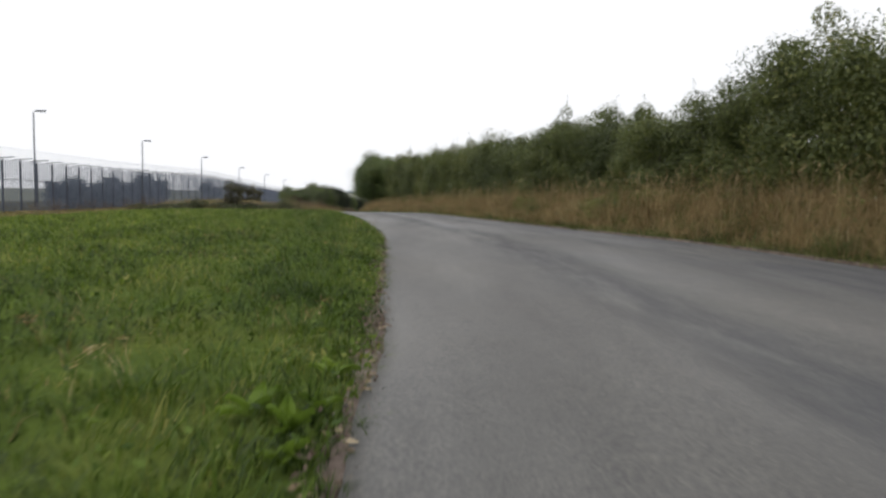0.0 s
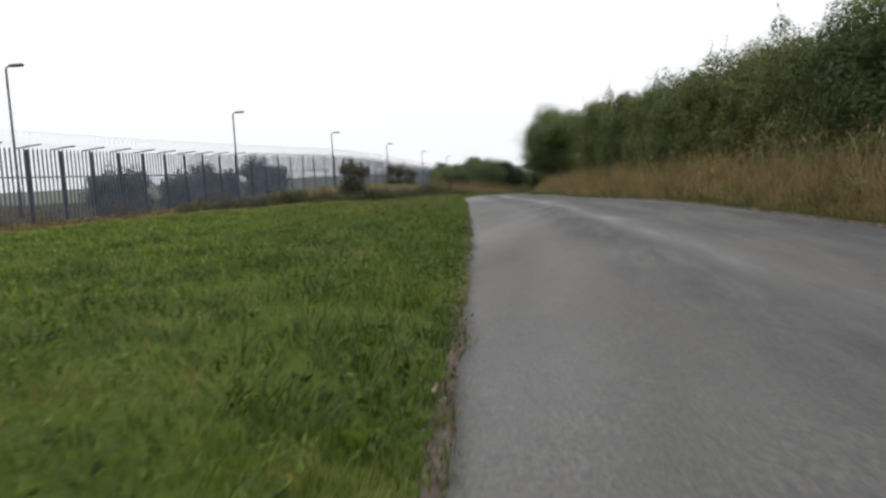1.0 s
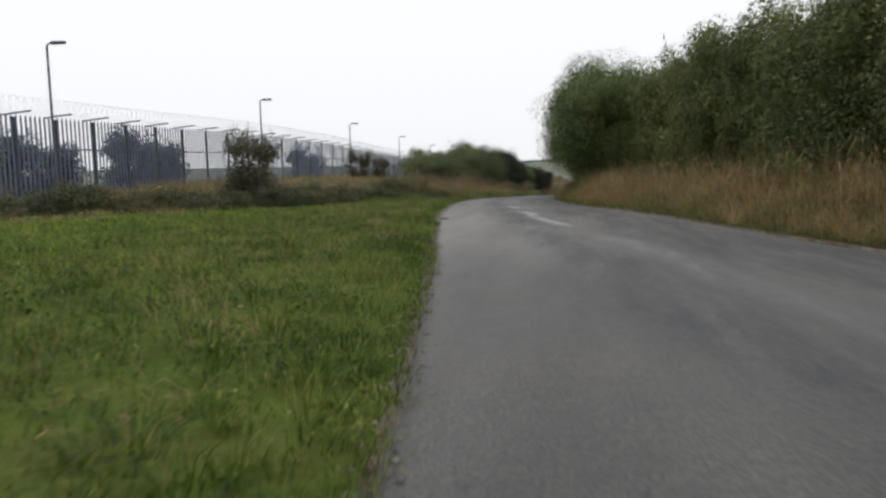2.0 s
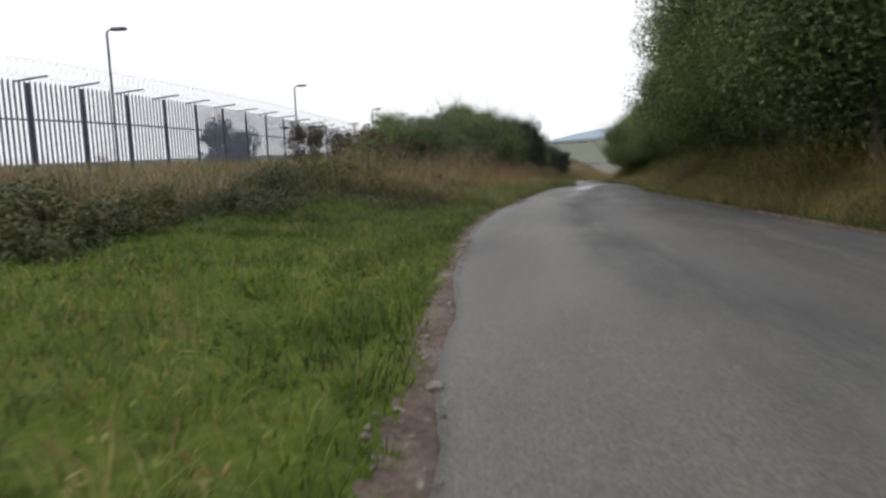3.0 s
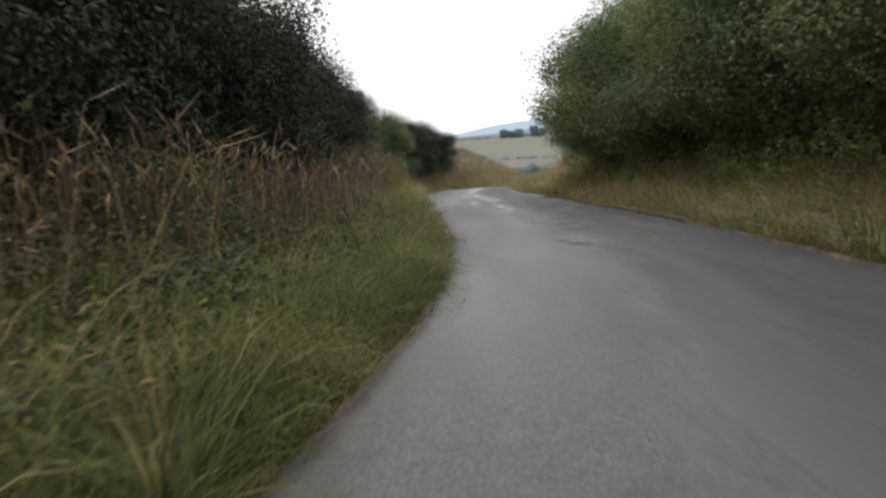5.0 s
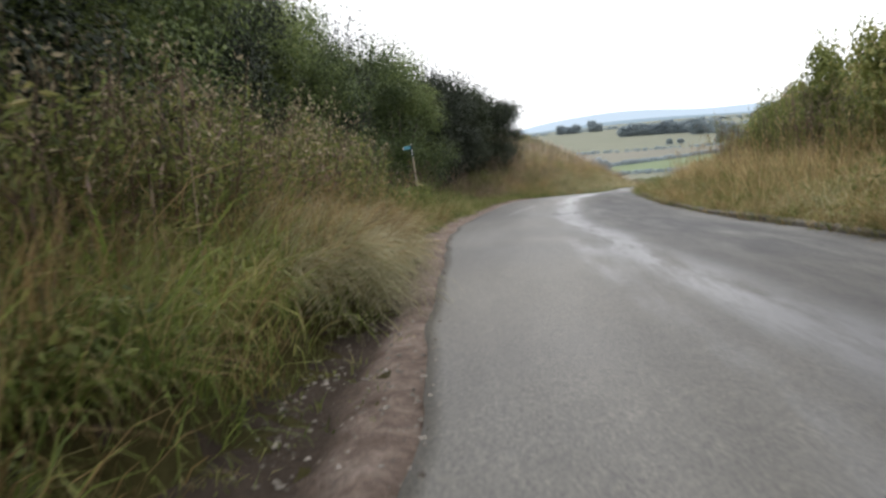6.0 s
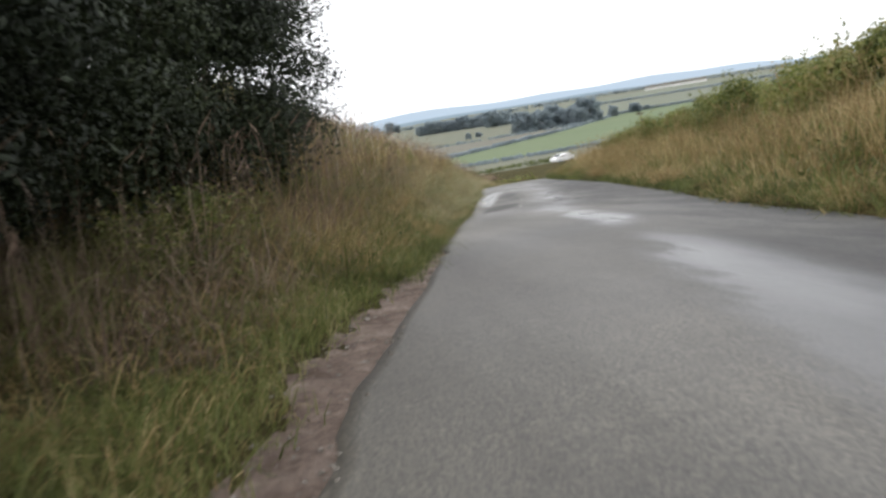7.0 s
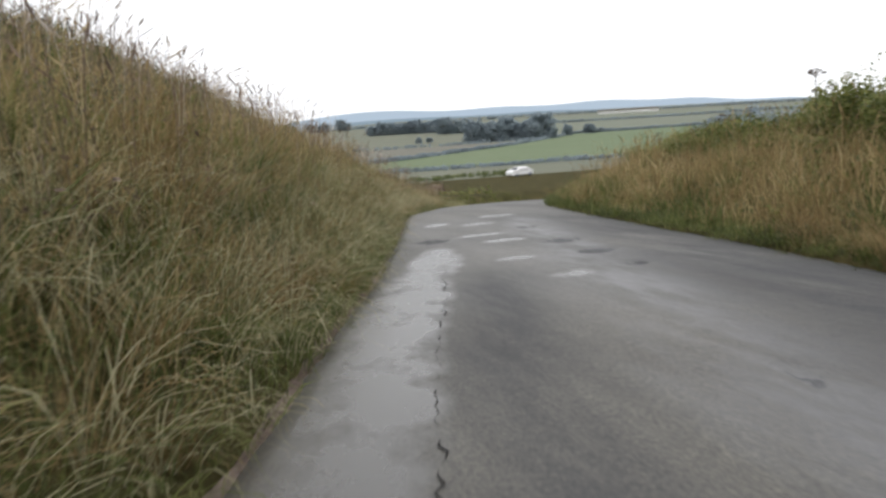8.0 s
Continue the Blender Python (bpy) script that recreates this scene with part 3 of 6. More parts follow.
# darker bands within the lane; the shorter ones are worn or wet ground
DARK_BANDS = [
    ([(-2, 1.9), (20, 1.6), (56, 1.55), (80, 1.5), (92, 1.9), (113, 1.95)], 0.5, 0.95),
    ([(-2, 5.3), (20, 4.5), (60, 3.7), (100, 3.0), (130, 2.7), (165, 2.8)], 0.95, 1.1),
    ([(-2, 4.6), (8, 4.0), (20, 3.2), (40, 3.3), (64, 3.2), (84, 2.9), (112, 2.4), (150, 2.6)], 1.0, 0.85),
    ([(40, 3.2), (58, 3.1), (64, 3.0)], 0.45, 0.6),
    ([(84, 2.5), (90, 2.3), (96, 2.4)], 0.4, 0.6),
    ([(109, 1.3), (112, 1.35), (115, 1.4)], 0.3, 0.5),
    ([(151.3, 0.6), (152.9, 0.62)], 0.38, 1.3),
    ([(154.0, 0.86), (157, 0.86), (159, 0.92)], 0.34, 1.1),
    ([(126, 2.5), (140, 2.4), (156, 2.6)], 0.35, 0.4),
    ([(0, 2.0), (14, 1.4), (22, 0.9)], 0.5, 0.3),
]


# shallow scars and pits: y, metres from the left edge, width, length
SCARS = [
    (115.0, 1.7, 0.3, 0.3), (113.9, 1.6, 0.3, 0.3), (112.8, 1.33, 0.2, 0.2), (112.9, 1.58, 0.25, 0.25), (112.1, 0.42, 0.12, 0.2), (111.4, 1.17, 0.2, 0.3), (111.05, 1.24, 0.25, 0.35), (110.8, 1.3, 0.18, 0.15),
    (134.05, 1.68, 0.45, 0.22), (150.4, 1.97, 0.2, 0.35), (150.9, 1.72, 0.3, 0.4), (151.3, 1.75, 0.13, 0.5), (151.8, 1.73, 0.13, 0.6), (152.3, 1.72, 0.13, 0.6),
    (152.75, 1.95, 0.2, 0.3), (153.3, 1.55, 0.2, 0.3), (153.8, 1.76, 0.1, 0.5), (153.9, 2.1, 0.2, 0.25), (154.8, 1.87, 0.3, 0.5), (155.95, 1.76, 0.1, 0.25),
    (158.9, 1.97, 0.16, 0.2), (159.9, 1.88, 0.3, 0.35), (161.0, 1.76, 0.4, 0.4), (162.3, 0.42, 0.36, 0.5), (163.0, 1.65, 0.25, 0.25), (151.2, 0.43, 0.26, 0.14), (152.9, 0.5, 0.5, 0.12),
]
# films of rainwater
POOLS = [
    (154.5, 0.32, 0.24, 1.5), (156.4, 0.32, 0.42, 2.4), (158.4, 0.33, 0.44, 2.6), (160.3, 0.45, 0.4, 1.8), (151.02, 0.43, 0.2, 0.26), (159.9, 1.15, 0.3, 0.22), (161.5, 1.2, 0.4, 0.3), (162.4, 1.0, 0.5, 0.3),
    (164.2, 1.1, 0.4, 0.4), (164.8, 0.5, 0.3, 0.6), (165.6, 1.5, 0.5, 0.5), (158.7, 1.45, 0.25, 0.3),
]


def blobs(x, y, spots):
    off = x - left(y)
    best = np.zeros_like(x)
    for sy_, so, w, d in spots:
        k = ((off - so) / (w * 0.62)) ** 2 + ((y - sy_) / (d * 0.62)) ** 2
        best = np.maximum(best, np.clip(1.6 - 1.1 * k, 0, 1.3))
    return best


def traces(x, y, lines):
    off = x - left(y)
    best = np.zeros_like(x)
    for pts, half, strong in lines:
        p = np.array(pts)
        mid = np.interp(y, p[:, 0], p[:, 1]) + 0.07 * wave(x * 0, y, 0.9, half * 9)
        ends = step(p[0, 0] - 0.8, p[0, 0] + 0.8, y) * step(p[-1, 0] + 1.2, p[-1, 0] - 1.2, y)
        best = np.maximum(best, strong * ends * np.exp(-(((off - mid) / half) ** 2) * 1.4))
    return best


def road_sheet():
    cols = 45
    y = np.concatenate([np.arange(-40, -3, 0.5), np.arange(-3, 144, 0.14), np.arange(144, 166, 0.07), np.arange(166, 172, 0.14), np.arange(172, 212, 0.5)])
    rng = np.random.default_rng(4)
    n = len(y)
    rough = lambda: np.convolve(rng.normal(size=n + 8), np.ones(5) / 5, "same")[4:-4] * 0.026 + 0.015 * np.sin(y * 1.9) * np.sin(y * 0.37)
    a, b = left(y) + rough(), right(y) + rough()
    k = np.linspace(0, 1, cols)
    x = a[:, None] * (1 - k) + b[:, None] * k
    Y = np.repeat(y[:, None], cols, 1)
    z = top(Y) + 0.035 * (1 - (2 * k - 1) ** 2)[None] + 0.006 * wave(x, Y, 1.1) - 0.018 * np.clip(blobs(x, Y, SCARS), 0, 1)
    edge = lambda c: np.stack([x[:, c], y, top(y) - 0.12], 1)[:, None]
    v = np.concatenate([edge(0), np.stack([x, Y, z], -1), edge(-1)], 1)
    me = grid_mesh("road", v, cols + 2, ASPHALT)
    vx, vy = v[..., 0].ravel(), v[..., 1].ravel()
    for name, amount in (("wear", traces(vx, vy, STREAKS)), ("darkening", traces(vx, vy, DARK_BANDS)), ("scar", blobs(vx, vy, SCARS)), ("wet", blobs(vx, vy, POOLS))):
        at = me.attributes.new(name, "FLOAT", "POINT")
        at.data.foreach_set("value", amount.astype(np.float32))
    me.polygons.foreach_set("use_smooth", np.full(len(me.polygons), True))
    ob = new("road", me)
    return tagged(ob, "narrow worn grey asphalt lane with crumbling edges", "road", kind="structure")


road = road_sheet()


def soil_sheet(name, label, side, wide, seed, y1=175):
    """Bare stony soil that runs in under the asphalt and out under the grass."""
    y = np.arange(-20, y1, 0.12)
    g = np.random.default_rng(seed)
    jag = np.convolve(g.normal(size=len(y) + 12), np.hanning(7) / 3.5, "same")[6:-6] * 0.02
    out = wide(y) + np.minimum(jag, wide(y) * 0.5)
    k = np.array([-0.14, -0.05, 0.0, 0.12, 0.28, 0.46, 0.64, 0.82, 1.0, 1.08])
    d = np.where(k < 0, k[None], k[None] * out[:, None] + (k[None] > 1) * 0.06)
    Y = np.repeat(y[:, None], len(k), 1)
    x = (left(Y) - d) if side < 0 else (right(Y) + d)
    z = np.where(d < 0, top(Y) - 0.02, ground(x, Y) + 0.014 - 0.018 * np.clip(k[None], 0, 1) ** 2) + 0.006 * g.normal(size=d.shape) * (d > 0.02)
    z[:, -1] -= 0.05
    ob = new(name, grid_mesh(name, np.stack([x, Y, z], -1), len(k), SOIL))
    # dark mask of the gutter: moist earth plus the shade down there
    loam_shade = (step(0.16, 0.3, d) * cut(Y) if side < 0 else 0 * d).astype(np.float32)
    ob.data.attributes.new("loam_shade", "FLOAT", "POINT").data.foreach_set("value", np.ascontiguousarray(loam_shade.ravel()))
    for f in ob.data.polygons:
        f.use_smooth = True
    return tagged(ob, label, "soil", kind="structure")


soil_sheet("soil_margin", "bare reddish-brown stony soil along the road edge", -1, soil_w, 3)
soil_sheet("soil_verge", "thin strip of bare soil beside the asphalt", 1, lambda y: 0.025 + 0.015 * np.sin(y * 1.7) * np.sin(y * 0.45), 5, 115)

# ---- hedges, bushes and trees ----
rng = np.random.default_rng(11)
hedge_kinds = [make_bush("hedge_shrub", 20 + k, 3.4, 2.8, 3.6 + 0.3 * (k % 3), 120, 230, 0.062, HEDGE_LEAF, "dense dark green hawthorn hedge shrub with loose shoots on top", "hedge", "roadside hedge", shoots=8, big=0.22) for k in range(4)]
tree_kinds = [make_bush("tree", 60 + k, 5.2, 4.6, 7.0 + 0.5 * k, 105, 760, 0.066, TREE_LEAF, "tall dark green broadleaf tree crowding the lane", "tree", "roadside trees", stems=4, thick=0.13, low=0.23, big=0.4, clump=1.3, shoots=0) for k in range(3)]
high_kinds = [make_bush("tree", 70 + k, 5.0, 4.4, 7.0 + 0.5 * k, 120, 760, 0.062, TREE_LEAF, "dark green broadleaf tree with its lower limbs clear of the verge", "tree", "roadside trees", stems=4, thick=0.13, low=0.27, big=0.4, clump=1.3, shoots=0) for k in range(2)]
near_kinds = [make_bush("hedge_shrub", 40 + k, 3.3, 2.6, 3.7 + 0.2 * k, 120, 430, 0.042, TREE_LEAF, "thick dark hawthorn and elder hedge shrub behind the verge weeds", "hedge", "roadside hedge", kite=0.36) for k in range(3)]
# hedge shrubs darkened for the stretches that lie in shade
shaded_kinds = [make_bush("holly_shrub", 110 + k, 3.3, 2.7, 4.0, 120, 400, 0.044, SHADED_HEDGE_LEAF, "very dark hedge shrub with shade put into its leaf colour", "hedge", "roadside hedge", kite=0.36) for k in range(2)]
willow_kinds = [make_bush("willow_bush", 100 + k, 3.0, 2.6, 3.3, 95, 90, 0.05, WILLOW_LEAF, "airy grey-green willow bush with thin upright twigs", "bush", "roadside hedge", stems=16, thick=0.018, shoots=60, clump=0.62, big=0.42) for k in range(2)]
low_kinds = [make_bush("low_bush", 80 + k, 2.6, 2.2, 1.7, 70, 130, 0.06, WEED_LEAF, "low green bramble and nettle bush at the roadside", "bush", "low bushes", stems=4, thick=0.02, kite=0.34) for k in range(3)]


def put(kinds, k, x, y, scale=1.0, zs=1.0, turn=None, sink=0.1, first=[]):
    src = kinds[k % len(kinds)]
    m = pose(float(x), float(y), float(ground(x, y)) - sink, 0, 0, float(rng.uniform(0, 360)) if turn is None else turn)
    if src.name not in first:
        first.append(src.name)
        ob = src
        ob.matrix_basis = m
    else:
        ob = copy_thing(src, m)
    ob.scale = (scale, scale, scale * zs)
    return ob


def put_tall(kinds, k, x, y, scale, high, sink=0.1):
    """A shrub stretched so that its crown ends `high` metres above the lane beside it."""
    src = kinds[k % len(kinds)]
    crown = src.children[0].data
    z = np.empty(len(crown.vertices) * 3)
    crown.vertices.foreach_get("co", z)
    reach = float(np.percentile(z[2::3], 99)) * scale
    return put(kinds, k, x, y, scale, (high + float(top(y)) - float(ground(x, y)) + sink) / reach, sink=sink)


# right hedge beside the first stretch
HEDGE_Y = [-8, 13, 16.5, 19, 21.5, 23.5, 26.5, 30, 33, 36, 39, 43, 47, 50, 58, 66, 76]
HEDGE_TOP = [3.9, 3.9, 3.8, 3.5, 2.8, 3.1, 3.9, 3.8, 3.5, 3.3, 4.0, 4.0, 4.3, 4.4, 4.4, 4.9, 5.1]
for i, y in enumerate(np.arange(-8, 76.5, 1.9)):
    high = float(np.interp(y, HEDGE_Y, HEDGE_TOP))
    put_tall(hedge_kinds, i, right(y) + 3.9 + rng.normal() * 0.2, y, rng.uniform(0.72, 0.9), high * rng.uniform(0.93, 1.03))
for i, y in enumerate(np.arange(-6, 74, 2.9)):
    high = float(np.interp(y, HEDGE_Y, HEDGE_TOP))
    put_tall(hedge_kinds, i + 1, right(y) + 5.9 + rng.normal() * 0.25, y, rng.uniform(0.85, 1.0), high * rng.uniform(0.88, 1.0))
# trees on the right where the lane narrows
for i, y in enumerate([77.8, 80.6, *np.arange(83.3, 123, 2.6), 125.6]):
    off = float(np.interp(y, [77, 82, 90, 96, 104, 114, 120, 126], [2.0, 2.1, 2.5, 2.9, 2.9, 2.7, 2.3, 1.75]))
    high = float(np.interp(y, [77, 80, 86, 94, 100, 106, 112, 120, 127, 131], [5.3, 5.8, 6.2, 5.8, 5.5, 5.3, 5.1, 5.0, 5.2, 5.2]))
    put_tall(tree_kinds if y < 106 else high_kinds, i, right(y) + off + rng.normal() * 0.12, y, rng.uniform(0.82, 0.92), high * rng.uniform(0.95, 1.03), sink=0.25)
for i, y in enumerate(np.arange(80, 126, 2.5)):
    high = float(np.interp(y, [80, 100, 112, 124, 131], [5.6, 5.5, 5.4, 5.3, 4.8]))
    put_tall(near_kinds, i, right(y) + 4.7 + rng.normal() * 0.2, y, rng.uniform(1.0, 1.15), high * rng.uniform(0.93, 1.0))
for i, y in enumerate(np.arange(79, 131, 3.1)):
    put(low_kinds, i, right(y) + 2.9 + rng.normal() * 0.2, y, rng.uniform(0.85, 1.05), rng.uniform(0.8, 1.05))
for i, y in enumerate(np.arange(117, 126.5, 1.9)):
    put_tall(near_kinds, i, right(y) + 3.1 + rng.normal() * 0.15, y, rng.uniform(0.8, 0.9), rng.uniform(4.2, 4.7))
# low bushes on the right past the trees
for i, y in enumerate(np.arange(131.5, 180, 1.8)):
    high = float(np.interp(y, [130, 134, 138, 142, 148, 153, 158, 164, 170, 180], [2.4, 2.75, 2.75, 2.5, 2.1, 1.9, 1.8, 1.7, 1.5, 1.4]))
    put_tall(low_kinds, i, right(y) + 4.2 + rng.normal() * 0.4, y, rng.uniform(0.85, 1.1), high * rng.uniform(0.88, 1.04))
# scruffy shrubs on top of the left bank
for i, (y, d, h) in enumerate(((152.5, 4.4, 3.2), (156, 5.2, 3.5), (160.5, 5.6, 3.6), (165, 5.8, 3.7), (170, 6.2, 3.7))):
    put_tall(low_kinds, i, left(y) - d, y, rng.uniform(0.5, 0.65), h * rng.uniform(0.96, 1.04))
# left hedge: low airy clumps, then a tall dark stretch, then a lower one to the bend
LEFT_OFF = [92, 103, 118, 130, 141, 146, 150], [3.5, 3.2, 3.1, 3.0, 2.6, 2.3, 2.2]
LEFT_TOP = [81, 86, 90, 94, 98, 106, 114, 122, 130, 134, 137, 142, 146, 150], [1.0, 1.6, 2.4, 2.9, 3.4, 3.6, 3.4, 3.6, 3.7, 3.4, 3.4, 3.5, 3.6, 3.4]
BACK_TOP = [90, 94, 102, 110, 118, 126, 133, 137, 141, 146], [2.0, 2.7, 4.0, 4.0, 3.9, 4.3, 4.3, 3.9, 3.8, 3.8]
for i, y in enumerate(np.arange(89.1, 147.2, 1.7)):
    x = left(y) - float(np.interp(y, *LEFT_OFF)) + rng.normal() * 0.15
    kinds = willow_kinds if y < 107 and i % 3 else shaded_kinds if 107 < y < 126 or y > 139 or y > 126 and i % 3 == 0 else near_kinds
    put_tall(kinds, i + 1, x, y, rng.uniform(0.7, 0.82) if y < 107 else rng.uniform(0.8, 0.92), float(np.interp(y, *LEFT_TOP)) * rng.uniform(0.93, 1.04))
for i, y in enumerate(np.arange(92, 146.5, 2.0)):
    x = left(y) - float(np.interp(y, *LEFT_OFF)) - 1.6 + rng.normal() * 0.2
    kinds = willow_kinds if y < 106 and i % 2 else shaded_kinds if 107 < y < 128 or y > 137 or y > 128 and i % 3 == 0 else near_kinds
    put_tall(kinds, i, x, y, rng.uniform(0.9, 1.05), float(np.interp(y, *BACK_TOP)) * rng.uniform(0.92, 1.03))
for i, y in enumerate(np.arange(100, 108, 2.1)):
    put_tall(near_kinds, i, left(y) - 6.6 + rng.normal() * 0.3, y, rng.uniform(0.8, 0.95), rng.uniform(3.2, 3.6))

# ---- grass ----


def field_of(name, label, category, mesh):
    return tagged(new(name, mesh), label, category, kind="stuff")


r4 = np.random.default_rng(31)


def tufted(name, label, mat, n, y0, y1, d0, d1, side, hmin, hmax, per=14, spread=0.09, lean=0.25, pull=0.0, bias=1.0, wid=0.009, ramp_in=0.5, segs=2, out=0.5, gaps=0.0, curl=0.5, fade=None):
    """Tufts of blades along one side of the lane; gaps leaves bare patches."""
    cx, cy, d = scatter(r4, n, y0, y1, d0, d1, side, bias)
    ok = wave(cx, cy, 0.55, 5.0) + r4.normal(size=n) * 0.35 > -1.2 + gaps
    if fade is not None:
        ok &= fade(cx, cy, d)
    cx, cy, d = cx[ok], cy[ok], d[ok]
    x, y, lx, ly, k = tussocks(r4, cx, cy, per, spread, lean, (pull * -side, -0.05), out)
    tall = r4.uniform(hmin, hmax, len(cx)) * (0.4 + 0.6 * step(d0, d0 + ramp_in, d)) * (1 + 0.22 * wave(cx, cy, 1.1, 1))
    h = tall[k] * r4.uniform(0.55, 1.05, len(x))
    return field_of(name, label, "grass", blade_mesh(name, r4, x, y, h, r4.uniform(0.6, 1.4, len(x)) * wid, lx, ly, mat, curl, segs))


def seed_heads(name, label, n, y0, y1, d0, d1, side, hmin, hmax, mat, lean=0.16, head=0.16, wid=0.012):
    x, y, d = scatter(r4, n, y0, y1, d0, d1, side)
    ok = wave(x, y, 0.8, 7.0) + r4.normal(size=n) * 0.3 > -0.2
    x, y, d = x[ok], y[ok], d[ok]
    h = r4.uniform(hmin, hmax, len(x)) * (1 + 0.2 * wave(x, y, 1.1, 1))
    return field_of(name, label, "grass", seed_mesh(name, r4, x, y, h, lean, mat, head, wid))


# mown meadow on the left, with a belt of tall weeds behind it
inside = lambda x, y, d: d < 13 - 10.2 * step(50, 77, y) + wave(x, y, 1.4) * 0.4


def lawn(name, label, n, d1, hmin, hmax, wid, bias, mat=MEADOW, d0=0.0):
    x, y, d = scatter(r4, n, -3, 82.5, d0, d1, -1, bias)
    ok = inside(x, y, d) & (d > soil_w(y) * 0.9 * np.maximum(step(48, 58, y), step(16, 8, y)) - 0.02 + r4.normal(size=n) * 0.04)
    x, y, d = x[ok], y[ok], d[ok]
    h = r4.uniform(hmin, hmax, len(x)) * (1 + 0.4 * wave(x, y, 0.5, 3) + 0.25 * wave(x, y, 0.13, 4))
    field_of(name, label, "grass", blade_mesh(name, r4, x, y, h, r4.uniform(0.6, 1.3, len(x)) * wid * (1 + d * 0.25), r4.normal(size=len(x)) * 0.55, r4.normal(size=len(x)) * 0.55, mat))


lawn("meadow_grass", "short bright green mown meadow grass", 150000, 5.0, 0.035, 0.1, 0.0055, 1.5)
lawn("meadow_grass", "fresh green meadow grass farther from the road, coloured as if backlit", 75000, 13.5, 0.06, 0.13, 0.011, 0.8, LIT_MEADOW, 1.8)
tufted("grass_tufts", "thicker green tufts in the mown meadow", MEADOW, 4600, -3, 77, 0.15, 9, -1, 0.1, 0.27, per=16, spread=0.09, lean=0.35, bias=1.6, wid=0.0055, ramp_in=0.05, fade=inside, out=0.9, gaps=0.5)
tufted("edge_grass", "longer uneven grass along the asphalt edge", MEADOW, 1700, -3, 77, 0.06, 0.8, -1, 0.08, 0.22, per=16, spread=0.06, lean=0.4, pull=0.25, wid=0.0045, ramp_in=0.2, gaps=0.4, segs=3)
tufted("bleached_tufts", "scattered bleached seeding tufts in the meadow", STRAW, 2600, -3, 77, 0.1, 5, -1, 0.06, 0.18, per=5, spread=0.22, lean=0.6, wid=0.004, gaps=0.7, fade=inside)
tufted("bleached_tufts", "brown seeding stalks standing in the meadow edge", STRAW, 1500, 40, 78, 0.15, 4.0, -1, 0.12, 0.3, per=6, spread=0.16, lean=0.4, wid=0.0035, gaps=0.6, fade=inside)
# light on the farther grass tips, put in as paler tufts
tufted("seeding_grass", "yellow-green grass in the farther meadow, coloured as if backlit", LUSH, 4200, 6, 78, 1.8, 12, -1, 0.1, 0.2, per=9, spread=0.2, lean=0.4, wid=0.007, ramp_in=0.1, gaps=0.2, fade=inside)
tufted("coarse_grass", "coarse dark tufts near the road edge of the meadow", COARSE, 1500, -3, 62, 0.1, 2.6, -1, 0.08, 0.2, per=14, spread=0.1, lean=0.5, wid=0.0055, ramp_in=0.1, gaps=0.5, out=0.8, fade=inside)
# right verge: tall dry grass under the hedge
tufted("dry_grass", "tall tangled straw-brown dry grass on the verge", STRAW, 5600, -6, 80, 0.3, 3.0, 1, 0.45, 1.1, per=12, spread=0.14, lean=0.34, wid=0.0085, ramp_in=1.0, out=0.4)
tufted("rank_grass", "green grass showing through the dry verge", RANK, 1700, -6, 80, 0.1, 2.6, 1, 0.25, 0.75, per=12, spread=0.14, lean=0.38, wid=0.009, ramp_in=0.9)
seed_heads("seed_heads", "pale feathery seed heads above the verge", 3600, -6, 80, 0.7, 3.0, 1, 0.75, 1.2, STRAW, wid=0.008)
tufted("dry_grass", "tall golden dry grass heaped below the first trees", STRAW, 900, 68, 100, 0.5, 2.2, 1, 0.7, 1.25, per=13, spread=0.15, lean=0.4, pull=0.2, wid=0.007, ramp_in=0.8, segs=3, out=0.6, gaps=0.2)
tufted("rank_grass", "lush grass heaped below the first trees", LUSH, 600, 70, 104, 0.3, 1.8, 1, 0.4, 0.8, per=13, spread=0.15, lean=0.4, pull=0.2, wid=0.007, ramp_in=0.6, segs=3, out=0.6, gaps=0.4)
# right verge under the trees
tufted("rank_grass", "rank green grass under the trees", RANK, 3000, 76, 128, 0.08, 2.0, 1, 0.25, 0.75, per=13, spread=0.14, lean=0.38, wid=0.009, ramp_in=0.8)
tufted("dry_grass", "dry brown grass under the trees", STRAW, 2600, 76, 130, 0.15, 1.7, 1, 0.35, 0.8, per=12, spread=0.14, lean=0.4, pull=0.15, wid=0.007, ramp_in=0.6, gaps=0.2)
tufted("dry_grass", "bleached dry grass between the kerb and the trees", BLEACHED, 520, 106, 131, 0.12, 1.5, 1, 0.3, 0.65, per=14, spread=0.12, lean=0.45, pull=0.2, wid=0.006, ramp_in=0.3, segs=3, out=0.7, gaps=0.3)
# right bank past the trees
tufted("dry_grass", "tall golden dry grass on the bank", STRAW, 4400, 122, 182, 0.3, 4.8, 1, 0.4, 0.95, per=12, spread=0.15, lean=0.32, wid=0.009, ramp_in=1.0)
tufted("rank_grass", "green grass at the foot of the bank", RANK, 2800, 122, 182, 0.06, 4.0, 1, 0.25, 0.7, per=12, spread=0.14, lean=0.36, wid=0.009, ramp_in=0.6)
seed_heads("seed_heads", "pale seed heads on the bank", 3600, 122, 182, 0.8, 4.8, 1, 0.7, 1.1, STRAW, wid=0.008)
